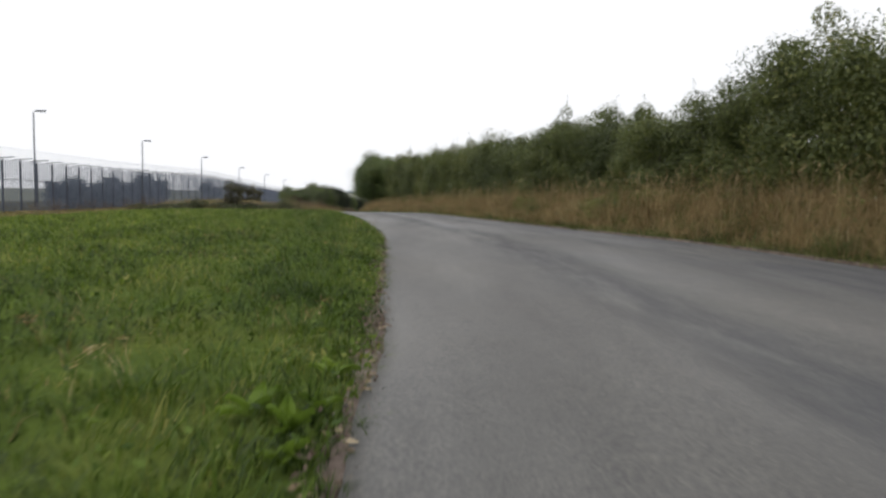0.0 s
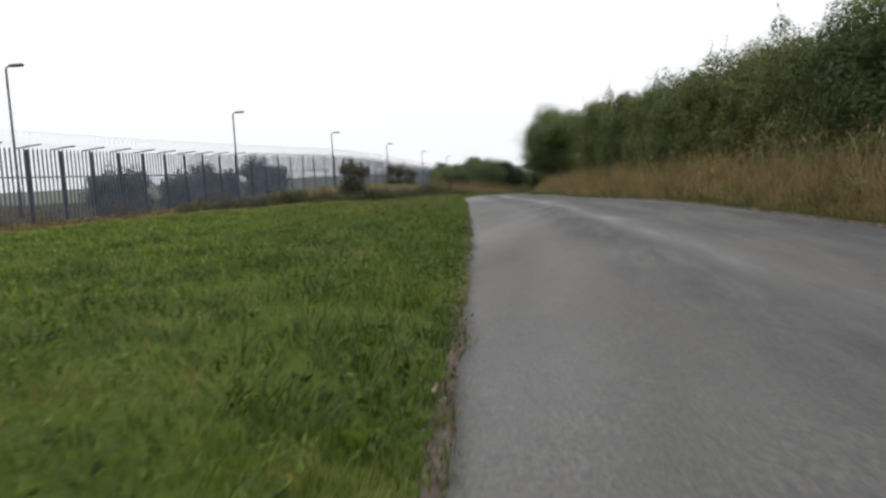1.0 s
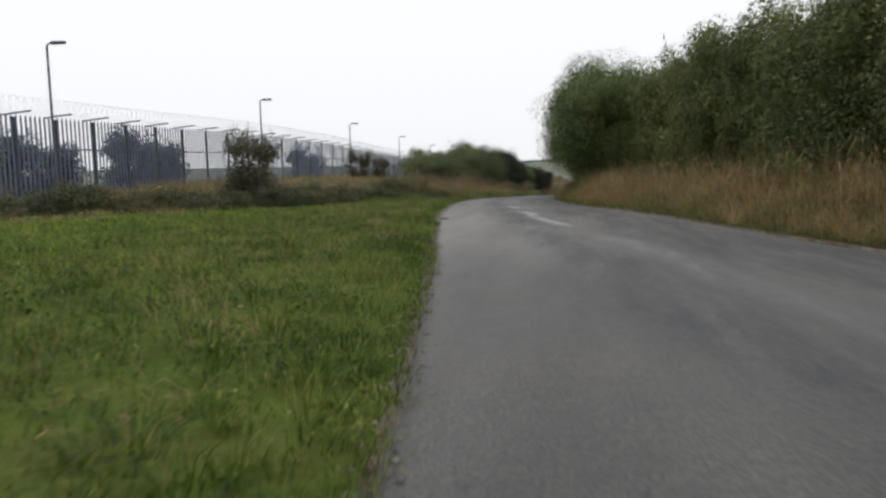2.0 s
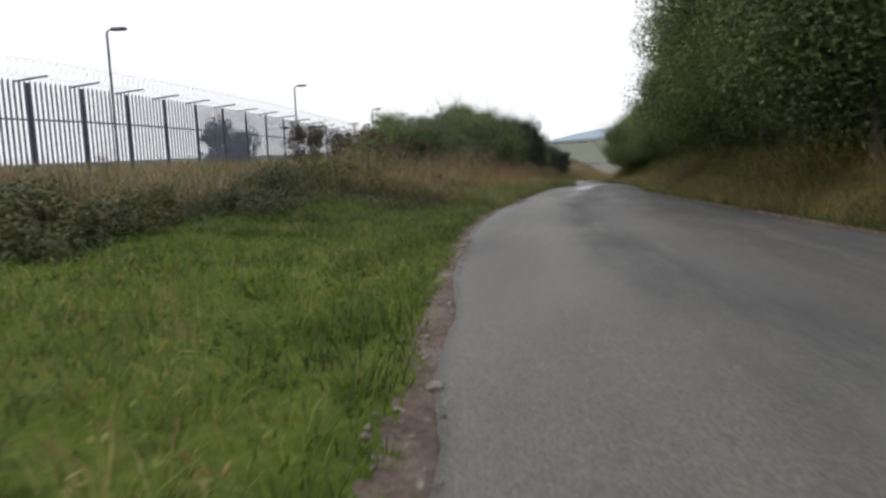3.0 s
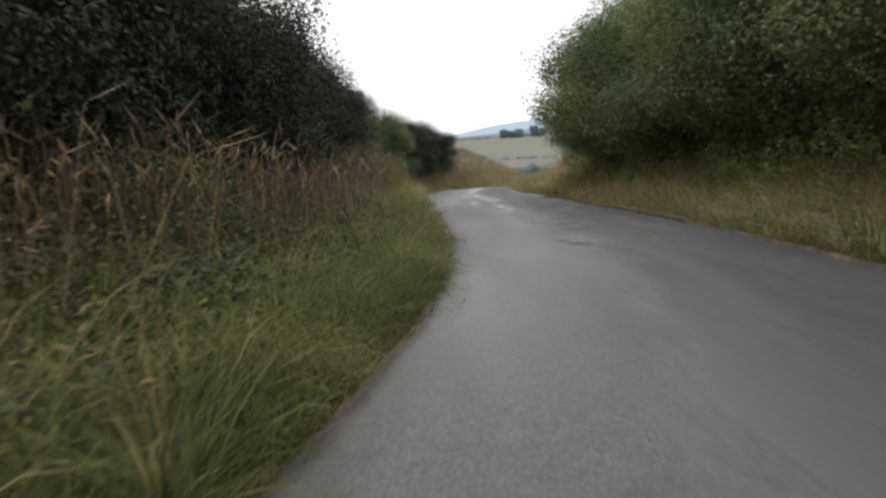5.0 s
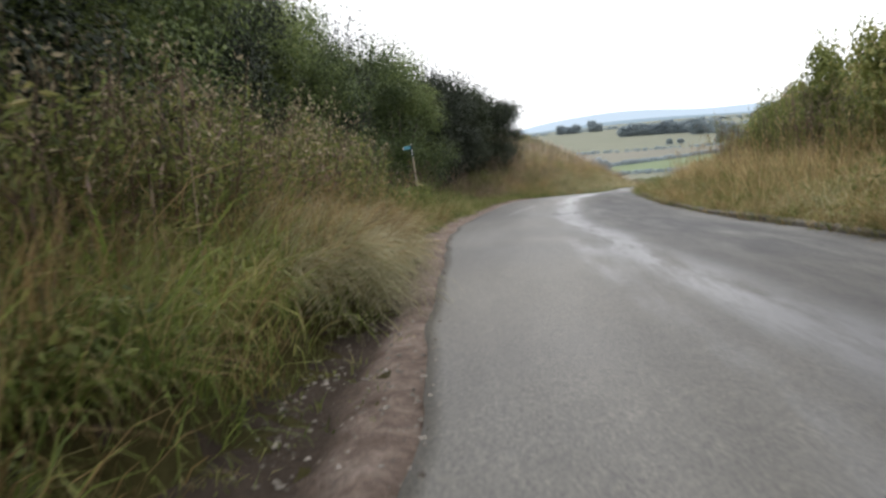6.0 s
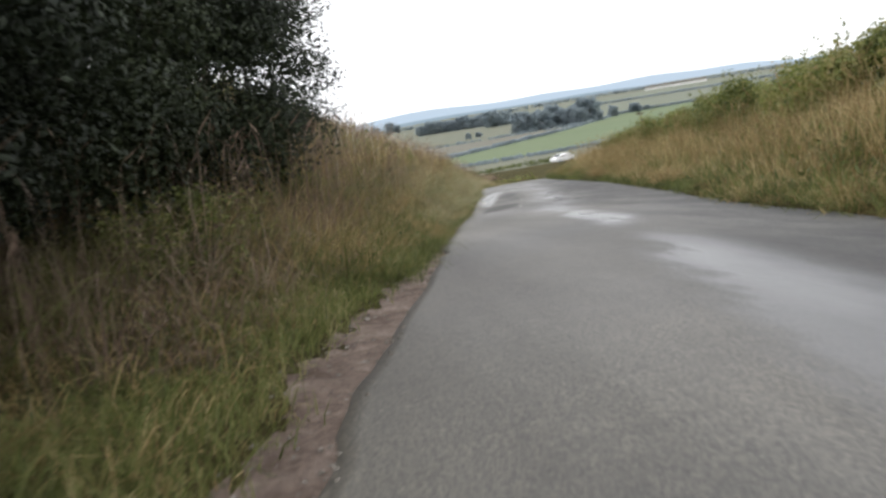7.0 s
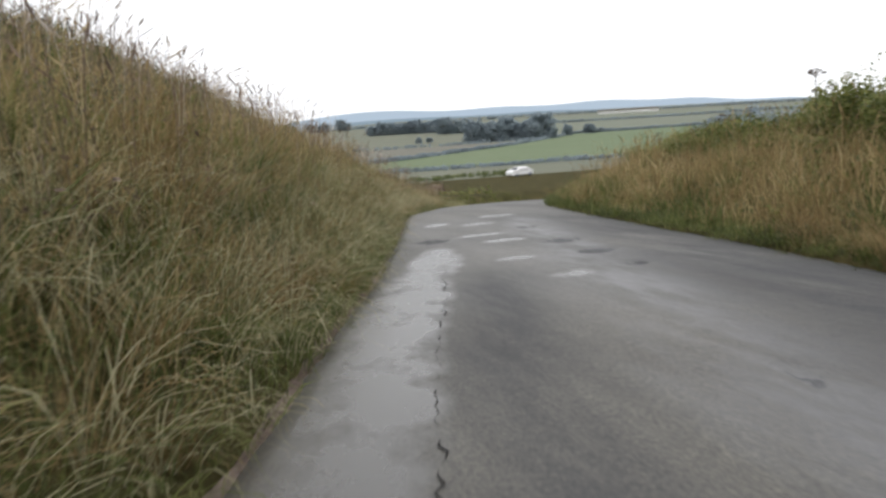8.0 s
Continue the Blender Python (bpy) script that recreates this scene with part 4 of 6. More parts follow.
# left verge beyond the meadow
tufted("dry_grass", "tall straw-coloured grass leaning towards the road", STRAW, 2300, 80.5, 104, 0.75, 2.9, -1, 0.45, 0.95, per=14, spread=0.12, lean=0.36, pull=0.1, out=0.6, wid=0.0055, ramp_in=1.0, segs=3)
tufted("rank_grass", "rank green grass at the road edge", RANK, 3600, 80, 147, 0.1, 2.4, -1, 0.3, 0.7, per=15, spread=0.13, lean=0.4, pull=0.2, wid=0.006, ramp_in=0.45, segs=3, out=0.8, fade=lambda x, y, d: d > np.maximum(soil_w(y) + 0.03 + 0.1 * cut(y), 0.55 * step(82, 78, y)) + 1.1 * step(136.5, 139.5, y))
tufted("edge_grass", "soft green grass flopping over the asphalt edge", RANK, 1900, 80.5, 112, 0.06, 0.75, -1, 0.22, 0.45, per=14, spread=0.08, lean=0.5, pull=0.4, out=1.0, wid=0.0045, ramp_in=0.2, segs=3)
tufted("edge_grass", "soft grass flopping over the asphalt edge", RANK, 1100, 143, 166, 0.06, 1.6, -1, 0.22, 0.5, per=13, spread=0.09, lean=0.5, pull=0.3, out=1.0, wid=0.0045, ramp_in=0.2, segs=3)
tufted("arching_grass", "straw-pale grass hanging over the road edge", STRAW, 1100, 143, 180, 0.25, 2.0, -1, 0.3, 0.55, per=14, spread=0.09, lean=0.45, pull=0.4, out=0.8, wid=0.004, ramp_in=0.3, segs=3, gaps=0.4)
tufted("dry_grass", "thin dry grass within the green verge", STRAW, 320, 110, 130, 0.7, 2.8, -1, 0.35, 0.8, per=12, spread=0.13, lean=0.35, pull=0.3, wid=0.005, ramp_in=0.8, segs=3)
tufted("arching_grass", "pale arching grass hanging over the soil", STRAW, 300, 114, 129, 0.35, 1.5, -1, 0.3, 0.6, per=16, spread=0.09, lean=0.5, pull=0.5, out=0.9, curl=0.8, wid=0.004, ramp_in=0.3, segs=3, gaps=0.3, fade=lambda x, y, d: d > soil_w(y) + 0.05 + 0.08 * cut(y))
seed_heads("seed_heads", "reddish-brown seed heads above the verge", 3000, 79, 118, 1.0, 4.0, -1, 0.75, 1.2, RUSSET, head=0.13, wid=0.008)
tufted("dry_grass", "flattened dull brown grass on the trodden verge", STRAW, 1100, 137, 151, 0.3, 2.3, -1, 0.14, 0.34, per=15, spread=0.12, lean=0.8, pull=0.2, wid=0.0045, ramp_in=0.4, segs=3, out=0.9, curl=0.9, fade=lambda x, y, d: d > soil_w(y) + 0.08)
tufted("dry_grass", "reddish-brown dead grass below the hedge end", RUSSET, 700, 141, 153, 0.6, 2.6, -1, 0.3, 0.65, per=14, spread=0.13, lean=0.5, pull=0.2, wid=0.005, ramp_in=0.5, segs=3, out=0.7)
tufted("rank_grass", "olive grass through the trodden verge", RANK, 700, 137, 151, 0.3, 2.2, -1, 0.1, 0.3, per=14, spread=0.1, lean=0.7, pull=0.2, wid=0.005, ramp_in=0.3, segs=3, out=0.9, fade=lambda x, y, d: d > soil_w(y) + 0.05)
tufted("arching_grass", "bleached grass swept over the lane edge", BLEACHED, 620, 148, 182, 0.1, 1.2, -1, 0.35, 0.65, per=18, spread=0.1, lean=0.5, pull=0.45, out=0.6, curl=0.9, wid=0.0042, ramp_in=0.2, segs=4)
# left bank after the hedge
tufted("dry_grass", "tall dry grass covering the bank", STRAW, 3600, 143, 182, 0.4, 7.0, -1, 0.4, 0.85, per=13, spread=0.13, lean=0.42, pull=0.12, out=0.7, wid=0.006, ramp_in=1.2, segs=3, bias=1.3)
tufted("rank_grass", "green grass within the dry bank", RANK, 2700, 143, 182, 0.12, 7.0, -1, 0.3, 0.75, per=14, spread=0.13, lean=0.45, pull=0.2, out=0.8, wid=0.006, ramp_in=0.9, segs=3, bias=1.3)
seed_heads("seed_heads", "pinkish seed heads on the bank", 4600, 143, 182, 0.7, 7.0, -1, 0.7, 1.05, RUSSET, head=0.12, wid=0.008)
seed_heads("seed_heads", "whitish fluffy seed heads along the bank top", 2600, 146, 182, 1.2, 6.5, -1, 0.75, 1.1, PALE_SEED, head=0.1, wid=0.011)
# rough weeds between the meadow and the fence
cx, cy = r4.uniform(-23.9, -13.5, 3000), r4.uniform(6, 128, 3000)
ok = (left(cy) - cx > 3.6 + 9 * step(70, 44, cy)) & (wave(cx, cy, 2.2, 2) + r4.normal(size=3000) * 0.4 > -0.8)
cx, cy = cx[ok], cy[ok]
tallw = 0.15 + 0.22 * step(56, 76, cy) + 0.32 * step(75, 80, cy)
x, y, lx, ly, k = tussocks(r4, cx, cy, 12, 0.25, 0.35)
field_of("weed_belt", "brown and olive weeds along the foot of the fence", "weeds", blade_mesh("weed_belt", r4, x, y, (tallw * r4.uniform(0.7, 1.6, len(cx)))[k] * r4.uniform(0.6, 1, len(x)), r4.uniform(0.012, 0.028, len(x)), lx, ly, STRAW))
x, y, lx, ly, k = tussocks(r4, cx + 0.3, cy, 9, 0.25, 0.35)
field_of("weed_belt", "green weeds along the foot of the fence", "weeds", blade_mesh("weed_belt", r4, x, y, (tallw * r4.uniform(0.6, 1.5, len(cx)))[k] * r4.uniform(0.6, 1, len(x)), r4.uniform(0.012, 0.03, len(x)), lx, ly, WEED_LEAF))


def leafy(name, label, n, y0, y1, d0, d1, side, low, high, leaf, per, mat, spread=0.12, gaps=0.0, rise=0.0):
    """Broad-leaved weeds: small clumps of leaves, low at the road and taller behind."""
    x, y, d = scatter(r4, n, y0, y1, d0, d1, side)
    ok = wave(x, y, 0.7, 2.5) + r4.normal(size=n) * 0.4 > -1.2 + gaps
    x, y, d = x[ok], y[ok], d[ok]
    tall = (low + (high - low) * step(d0, d1, d)) * (1 + 0.3 * wave(x, y, 0.8, 6))
    if rise:
        tall = tall * (0.12 + 0.88 * step(y0, y0 + rise, y + 0.8 * wave(x, y, 0.6, 2)))
    c = np.stack([x, y, ground(x, y) + 0.04 + tall * r4.uniform(0.1, 1, len(x))], 1)
    p, out = crown_points(r4, c, r4.uniform(0.6, 1.3, len(x)) * spread, per)
    v, q = leaf_tris(r4, p, leaf, out, 0.35, 0.3)
    return tagged(new(name, fast_mesh(name, v, None, mat, q)), label, "weeds", kind="stuff")


leafy("verge_weeds", "leafy nettles and docks covering the verge", 9000, 107, 140, 0.85, 3.4, -1, 0.16, 0.9, 0.04, 15, WEED_LEAF)
seed_heads("seed_heads", "pinkish seed heads above the nettles", 2600, 108, 148, 0.9, 2.6, -1, 0.6, 1.1, RUSSET, head=0.12, wid=0.009)
leafy("verge_weeds", "dark bracken and bramble leaves along the shaded verge", 3400, 103, 117, 0.6, 2.2, -1, 0.2, 0.7, 0.034, 14, BRAMBLE_LEAF)
leafy("verge_weeds", "dark green nettles and ground elder below the hedge", 5200, 129.5, 138, 0.75, 2.4, -1, 0.2, 0.75, 0.036, 14, COARSE)
leafy("verge_weeds", "leafy dark bramble and nettle growth by the meadow end", 6500, 81, 108, 0.6, 4.2, -1, 0.08, 0.8, 0.042, 13, WEED_LEAF)
leafy("verge_weeds", "dull green bramble growth where the meadow ends", 5600, 78.8, 86, 1.0, 4.8, -1, 0.4, 0.75, 0.028, 14, BRAMBLE_LEAF, gaps=0.45, rise=2.4)
leafy("verge_weeds", "low clover and yarrow in the soft grass", 2600, 73, 80.5, 0.25, 3.2, -1, 0.02, 0.07, 0.013, 9, MEADOW, 0.05)
leafy("verge_weeds", "leafy weeds under the roadside trees", 6500, 78, 130, 0.25, 1.8, 1, 0.1, 1.0, 0.045, 12, WEED_LEAF)
leafy("verge_weeds", "leafy weeds among the bank grass", 12000, 146, 180, 1.4, 7.5, -1, 0.2, 0.95, 0.045, 13, WEED_LEAF, gaps=0.55)
leafy("verge_weeds", "dark bramble patches among the bank grass", 7000, 149, 172, 1.8, 6.5, -1, 0.3, 1.0, 0.04, 13, BRAMBLE_LEAF, gaps=0.85)
leafy("dead_weeds", "brown dead weed leaves among the bank grass", 3500, 146, 180, 0.8, 7.5, -1, 0.25, 0.9, 0.04, 10, RUSSET, gaps=0.9)
seed_heads("grass_ears", "pale nodding grass ears on the bank", 4200, 144, 182, 0.9, 6.0, -1, 0.6, 0.95, STRAW, lean=0.3, head=0.08, wid=0.008)
seed_heads("grass_ears", "pale nodding grass ears on the verge", 3200, 82, 112, 0.9, 3.6, -1, 0.7, 1.1, STRAW, lean=0.3, head=0.08, wid=0.008)
leafy("verge_weeds", "green weeds among the dry verge grass", 3000, -2, 80, 0.8, 3.0, 1, 0.15, 0.8, 0.065, 9, WEED_LEAF, gaps=0.9)
leafy("verge_weeds", "green weeds among the golden bank grass", 2500, 126, 180, 0.5, 4.6, 1, 0.1, 0.7, 0.065, 9, WEED_LEAF, gaps=0.8)
leafy("meadow_clover", "low clover and plantain leaves in the meadow", 3800, -3, 76, 0.1, 5.0, -1, 0.02, 0.03, 0.03, 9, MEADOW, 0.07, gaps=0.7)


def short_cover(name, label, n, y0, y1, d1, side, hmin, hmax, wid=0.005):
    x, y, d = scatter(r4, n, y0, y1, -0.04 if side > 0 else 0.0, d1, side, 1.2)
    ok = d > (soil_w(y) * 0.95 * step(149, 143, y) + r4.normal(size=n) * 0.07 if side < 0 else -1)
    x, y = x[ok], y[ok]
    h = r4.uniform(hmin, hmax, len(x)) * (1 + 0.4 * wave(x, y, 0.4, 3))
    field_of(name, label, "grass", blade_mesh(name, r4, x, y, h, r4.uniform(0.6, 1.3, len(x)) * wid, r4.normal(size=len(x)) * 0.5 - 0.3 * side, r4.normal(size=len(x)) * 0.5, RANK))


short_cover("verge_grass", "short rough grass at the asphalt edge", 42000, 72, 175, 1.1, -1, 0.06, 0.2)
short_cover("verge_grass", "thick short green grass beside the soil margin", 34000, 127, 148, 1.1, -1, 0.07, 0.2)
short_cover("verge_grass", "short rough grass below the hedge bank", 36000, -3, 176, 0.7, 1, 0.06, 0.18, 0.007)
tufted("brow_grass", "olive grass past the brow of the road", RANK, 1400, 178, 212, 0.2, 12, -1, 0.3, 0.8, per=10, spread=0.25, lean=0.3, wid=0.02)
tufted("brow_grass", "dry grass past the brow of the road", STRAW, 1400, 178, 212, 0.2, 14, 1, 0.3, 0.8, per=10, spread=0.25, lean=0.3, wid=0.02)

leafy("edge_weeds", "small plantain and dock leaves at the asphalt edge", 700, -3, 30, 0.03, 0.4, -1, 0.01, 0.03, 0.032, 7, MEADOW, 0.05, gaps=1.0)
tufted("kerb_grass", "straggling grass growing over the kerb", STRAW, 500, 112, 146, -0.02, 0.3, 1, 0.15, 0.4, per=14, spread=0.08, lean=0.5, pull=0.3, wid=0.006, ramp_in=0.05, out=0.8, gaps=0.4)
tufted("kerb_grass", "green grass growing over the kerb", RANK, 600, 112, 146, -0.02, 0.3, 1, 0.12, 0.35, per=14, spread=0.08, lean=0.5, pull=0.3, wid=0.006, ramp_in=0.05, out=0.8, gaps=0.4)
tufted("gutter_grass", "sparse green seedlings in the soil gutter", RANK, 260, 112, 131, 0.12, 0.6, -1, 0.05, 0.12, per=10, spread=0.06, lean=0.6, wid=0.006, ramp_in=0.05, out=0.8, gaps=0.5)
tufted("kerb_grass", "straggling grass at the asphalt edge", RANK, 700, 142, 180, -0.03, 0.3, 1, 0.12, 0.35, per=14, spread=0.08, lean=0.5, pull=0.3, wid=0.006, ramp_in=0.05, out=0.8)
tufted("edge_grass", "short ragged grass creeping over the asphalt edge", MEADOW, 1300, -3, 60, -0.03, 0.16, -1, 0.05, 0.15, per=12, spread=0.06, lean=0.5, pull=0.2, wid=0.0045, ramp_in=0.02, out=0.8, gaps=0.35)
leafy("leaf_litter", "dead brown leaves lying along the asphalt edge", 700, -3, 56, -0.03, 0.14, -1, 0.004, 0.01, 0.024, 3, RUSSET, 0.04, gaps=0.7)
tufted("dry_grass", "tall pale grass standing among the nettles", STRAW, 520, 119.5, 129.5, 0.7, 2.5, -1, 0.6, 1.05, per=11, spread=0.13, lean=0.32, pull=0.15, wid=0.006, ramp_in=0.4, segs=3, out=0.5)
tufted("rank_grass", "tall green grass standing among the nettles", LUSH, 420, 117, 131, 0.7, 2.5, -1, 0.45, 0.85, per=11, spread=0.13, lean=0.34, pull=0.2, wid=0.007, ramp_in=0.4, segs=3, out=0.6)
# coarse darker grass where the mown meadow ends
tufted("soft_grass", "soft bright green grass at the end of the meadow", MEADOW, 1500, 74, 84, 0.12, 4.2, -1, 0.08, 0.19, per=18, spread=0.1, lean=0.6, pull=0.15, wid=0.0042, ramp_in=0.2, segs=3, out=0.9, fade=lambda x, y, d: (d > soil_w(y) + 0.03) & (y < 80.3 + 0.7 * wave(x, y, 0.7, 1.0) + 3.4 * step(1.2, 0.4, d)))
tufted("dry_grass", "bent straw grass tumbling over in a tangled heap", STRAW, 620, 81, 97, 0.85, 2.8, -1, 0.75, 1.15, per=18, spread=0.16, lean=0.5, pull=0.35, wid=0.0045, ramp_in=0.7, segs=4, out=0.8, curl=0.95)
tufted("dry_grass", "dull brown grass through the brambles", RUSSET, 420, 80.2, 90, 1.6, 4.5, -1, 0.6, 1.0, per=14, spread=0.16, lean=0.45, pull=0.2, wid=0.005, ramp_in=0.4, segs=3, out=0.7, curl=0.8)
tufted("arching_grass", "silvery pale grass swept over the gutter lip", BLEACHED, 460, 124.8, 129, 0.35, 1.35, -1, 0.45, 0.75, per=20, spread=0.1, lean=0.45, pull=0.75, out=0.5, curl=0.95, wid=0.0038, ramp_in=0.2, segs=4, fade=lambda x, y, d: d > soil_w(y) + 0.03)
tufted("rank_grass", "fresh green grass at the gutter lip", LUSH, 420, 118, 126, 0.6, 2.0, -1, 0.35, 0.65, per=16, spread=0.1, lean=0.45, pull=0.25, out=0.6, curl=0.8, wid=0.0055, ramp_in=0.2, segs=3, fade=lambda x, y, d: d > soil_w(y) + 0.12)
tufted("soft_grass", "thick green grass hanging at the gutter lip", LUSH, 560, 118.5, 127, 0.4, 1.7, -1, 0.28, 0.5, per=18, spread=0.11, lean=0.5, pull=0.12, wid=0.0055, ramp_in=0.1, segs=3, out=0.9, curl=0.8, fade=lambda x, y, d: (d > soil_w(y) + 0.02) & (d < soil_w(y) + 0.75))
tufted("soft_grass", "light olive grass before the hedge", LUSH, 420, 125, 137, 0.7, 2.1, -1, 0.35, 0.7, per=15, spread=0.12, lean=0.45, pull=0.2, wid=0.0055, ramp_in=0.4, segs=3, out=0.8)
tufted("coarse_grass", "dark olive grass and dock stems behind the straw", COARSE, 800, 80.3, 94, 2.0, 5.0, -1, 0.5, 0.95, per=13, spread=0.15, lean=0.4, pull=0.1, wid=0.007, ramp_in=0.4, segs=3, out=0.6)
tufted("weed_belt", "rank brown weeds hiding the fence foot", RUSSET, 900, 77, 92, 4.2, 11, -1, 0.55, 1.0, per=12, spread=0.22, lean=0.35, wid=0.012, ramp_in=0.4, segs=3, out=0.5)
tufted("weed_belt", "rank olive weeds hiding the fence foot", RANK, 700, 77, 92, 4.2, 11, -1, 0.5, 0.95, per=12, spread=0.22, lean=0.35, wid=0.012, ramp_in=0.4, segs=3, out=0.5)
tufted("coarse_grass", "coarse dark green grass where the mown meadow ends", COARSE, 4400, 74.5, 83, 0.12, 4.2, -1, 0.07, 0.17, per=16, spread=0.1, lean=0.6, pull=0.15, wid=0.006, ramp_in=0.2, segs=3, out=0.9, fade=lambda x, y, d: d > soil_w(y) + 0.03)


# ---- palisade fence ----
TALL = 3.3
fence = new("palisade_fence")
tagged(fence, "tall grey steel palisade security fence with cranked post tops", "fence")
fence.location = (FENCE_X, 0, 0)


def pale_mesh():
    bm = bmesh.new()
    prof = [(-0.067, -0.016), (-0.022, 0.016), (0.022, 0.016), (0.067, -0.016)]
    lo, hi = [bm.verts.new((b, a, 0.05)) for a, b in prof], [bm.verts.new((b, a, TALL - 0.08)) for a, b in prof]
    tip = [bm.verts.new((b, a * 0.3, TALL + (0.06 if abs(a) < 0.03 else 0.0))) for a, b in prof]
    for a, b in ((lo, hi), (hi, tip)):
        for k in range(3):
            bm.faces.new((a[k], a[k + 1], b[k + 1], b[k]))
    return bm_mesh("pale", bm, STEEL)


def post_mesh():
    bm = bmesh.new()
    box(bm, 0.1, 0.13, TALL + 0.1, (0, 0, TALL / 2 - 0.1), 0.01)
    return bm_mesh("post", bm, DARK_STEEL)


def arm_mesh():
    bm = bmesh.new()
    v = [bm.verts.new(p) for p in ((-0.5, -0.03, TALL + 0.05), (-0.5, 0.03, TALL + 0.05), (0.75, 0.03, TALL + 0.17), (0.75, -0.03, TALL + 0.17), (-0.5, -0.03, TALL - 0.01), (-0.5, 0.03, TALL - 0.01), (0.75, 0.03, TALL + 0.11), (0.75, -0.03, TALL + 0.11))]
    for f in ((0, 1, 2, 3), (7, 6, 5, 4), (0, 4, 5, 1), (1, 5, 6, 2), (2, 6, 7, 3), (3, 7, 4, 0)):
        bm.faces.new([v[k] for k in f])
    return bm_mesh("arm", bm, DARK_STEEL)


def rail_mesh():
    bm = bmesh.new()
    box(bm, 0.04, 1.0, 0.06)
    return bm_mesh("rail", bm, DARK_STEEL)


PALE, POST, ARM, RAIL = pale_mesh(), post_mesh(), arm_mesh(), rail_mesh()
# bays widen along the run
post_y = [6.0]
while post_y[-1] < 172:
    post_y.append(post_y[-1] + float(np.interp(post_y[-1], [66, 92], [2.25, 3.0])))
first_post, rest = post_y[0], []
for b, y in enumerate(post_y):
    z = float(fence_foot(y))
    p = part("post", POST, fence)
    p.location = (0, y, z)
    part("arm", ARM, p, "cranked steel arm for wire")
    if b == len(post_y) - 1:
        break
    bay = post_y[b + 1] - y
    fall = float(fence_foot(y + bay)) - z
    for zz_ in (0.45, TALL * 0.62):
        r = part("rail", RAIL, fence)
        r.location = (-0.05, y + bay / 2, z + zz_ + fall / 2)
        r.rotation_euler = (math.atan2(fall, bay), 0, 0)
        r.scale.y = bay
    pales = round(bay / 0.265)
    for k in range(pales):
        yk = y + (k + 0.5) * bay / pales
        if 50 <= yk < 118:
            q = part("pale", PALE, fence)
            q.location = (0.0, yk, float(fence_foot(yk)))
        else:
            rest.append((yk, float(fence_foot(yk))))
pv = np.array([tuple(v.co) for v in PALE.vertices])
pq = np.array([tuple(f.vertices) for f in PALE.polygons])
v, q = join_arrays([(pv + np.array([0.0, a, b]), pq) for a, b in rest])
tagged(part("fence_infill", fast_mesh("pales", v, q, STEEL), fence, "row of pointed steel pales"), kind="stuff")

# razor wire coil along the top
turns = np.arange(0, 165, 0.045)
cy = first_post + turns
cv, rad = np.stack([0.12 + 0.32 * np.cos(turns * 16), cy, fence_foot(cy) + TALL + 0.42 + 0.32 * np.sin(turns * 16)], 1), 0.006
nn = np.stack([np.cos(turns * 16), 0 * turns, np.sin(turns * 16)], 1) * rad
cvv = np.stack([cv + nn, cv - nn], 1).reshape(-1, 3)
i = np.arange(len(cv) - 1)[:, None] * 2
part("razor_wire", fast_mesh("razor_wire", cvv, i + np.array([[0, 1, 3, 2]]), WIRE), fence, "coiled razor wire")

# ---- lamp posts ----


def make_lamp():
    e = new("street_lamp")
    tagged(e, "grey steel lamp column with a short outreach head", "street lamp", "perimeter lamps")
    v, q = tube_arrays([(0, 0, 0), (0, 0, 1.2), (0, 0, 1.25), (0, 0, 6.2)], [0.085, 0.085, 0.06, 0.045], 10)
    part("column", fast_mesh("column", v, q, DARK_STEEL, smooth=True), e)
    v, q = tube_arrays([(0, 0, 6.1), (0.04, 0, 6.25), (0.18, 0, 6.3), (0.32, 0, 6.31)], [0.035, 0.035, 0.03, 0.03], 8)
    part("arm", fast_mesh("arm", v, q, DARK_STEEL, smooth=True), e)
    bm = bmesh.new()
    box(bm, 0.62, 0.24, 0.12, (0.5, 0, 6.3), 0.04)
    part("head", bm_mesh("head", bm, DARK_STEEL), e, "flat grey lantern")
    return e


lamp = make_lamp()
for k in range(-1, 6):
    y = 52 + 20.95 * k
    m = pose(-23.85, y, 4.9 - 0.6 * k - 6.3)
    if k == -1:
        lamp.matrix_basis = m
    else:
        copy_thing(lamp, m)



# ---- weeds, brambles and bushes of their own ----
bramble_kinds = [make_bush("bramble", 120 + k, 2.6, 2.0, 0.8, 60, 130, 0.042, BRAMBLE_LEAF, "low tangled olive bramble thicket at the meadow edge", "bramble", "bramble thickets", stems=5, thick=0.012, shoots=0, kite=0.4) for k in range(2)]
for i, y in enumerate(np.arange(58, 79, 1.7)):
    d = 13 - 11.6 * float(step(50, 77, y)) + 2.0
    put(bramble_kinds, i, left(y) - d - rng.uniform(0, 0.8), y, rng.uniform(0.6, 1.1), rng.uniform(0.6, 1.1))
for i, y in enumerate([*np.arange(60, 75, 2.1), *np.arange(85, 92, 2.1)]):
    put(bramble_kinds, i + 1, left(y) - 4.6 - rng.uniform(0, 4) - 4 * float(step(76, 62, y)), y, rng.uniform(0.8, 1.1), rng.uniform(0.45, 0.75))
for i, y in enumerate(np.arange(80.4, 86, 1.2)):
    put(bramble_kinds, i, left(y) - rng.uniform(1.9, 3.4), y, rng.uniform(0.55, 0.7), rng.uniform(0.6, 0.85))
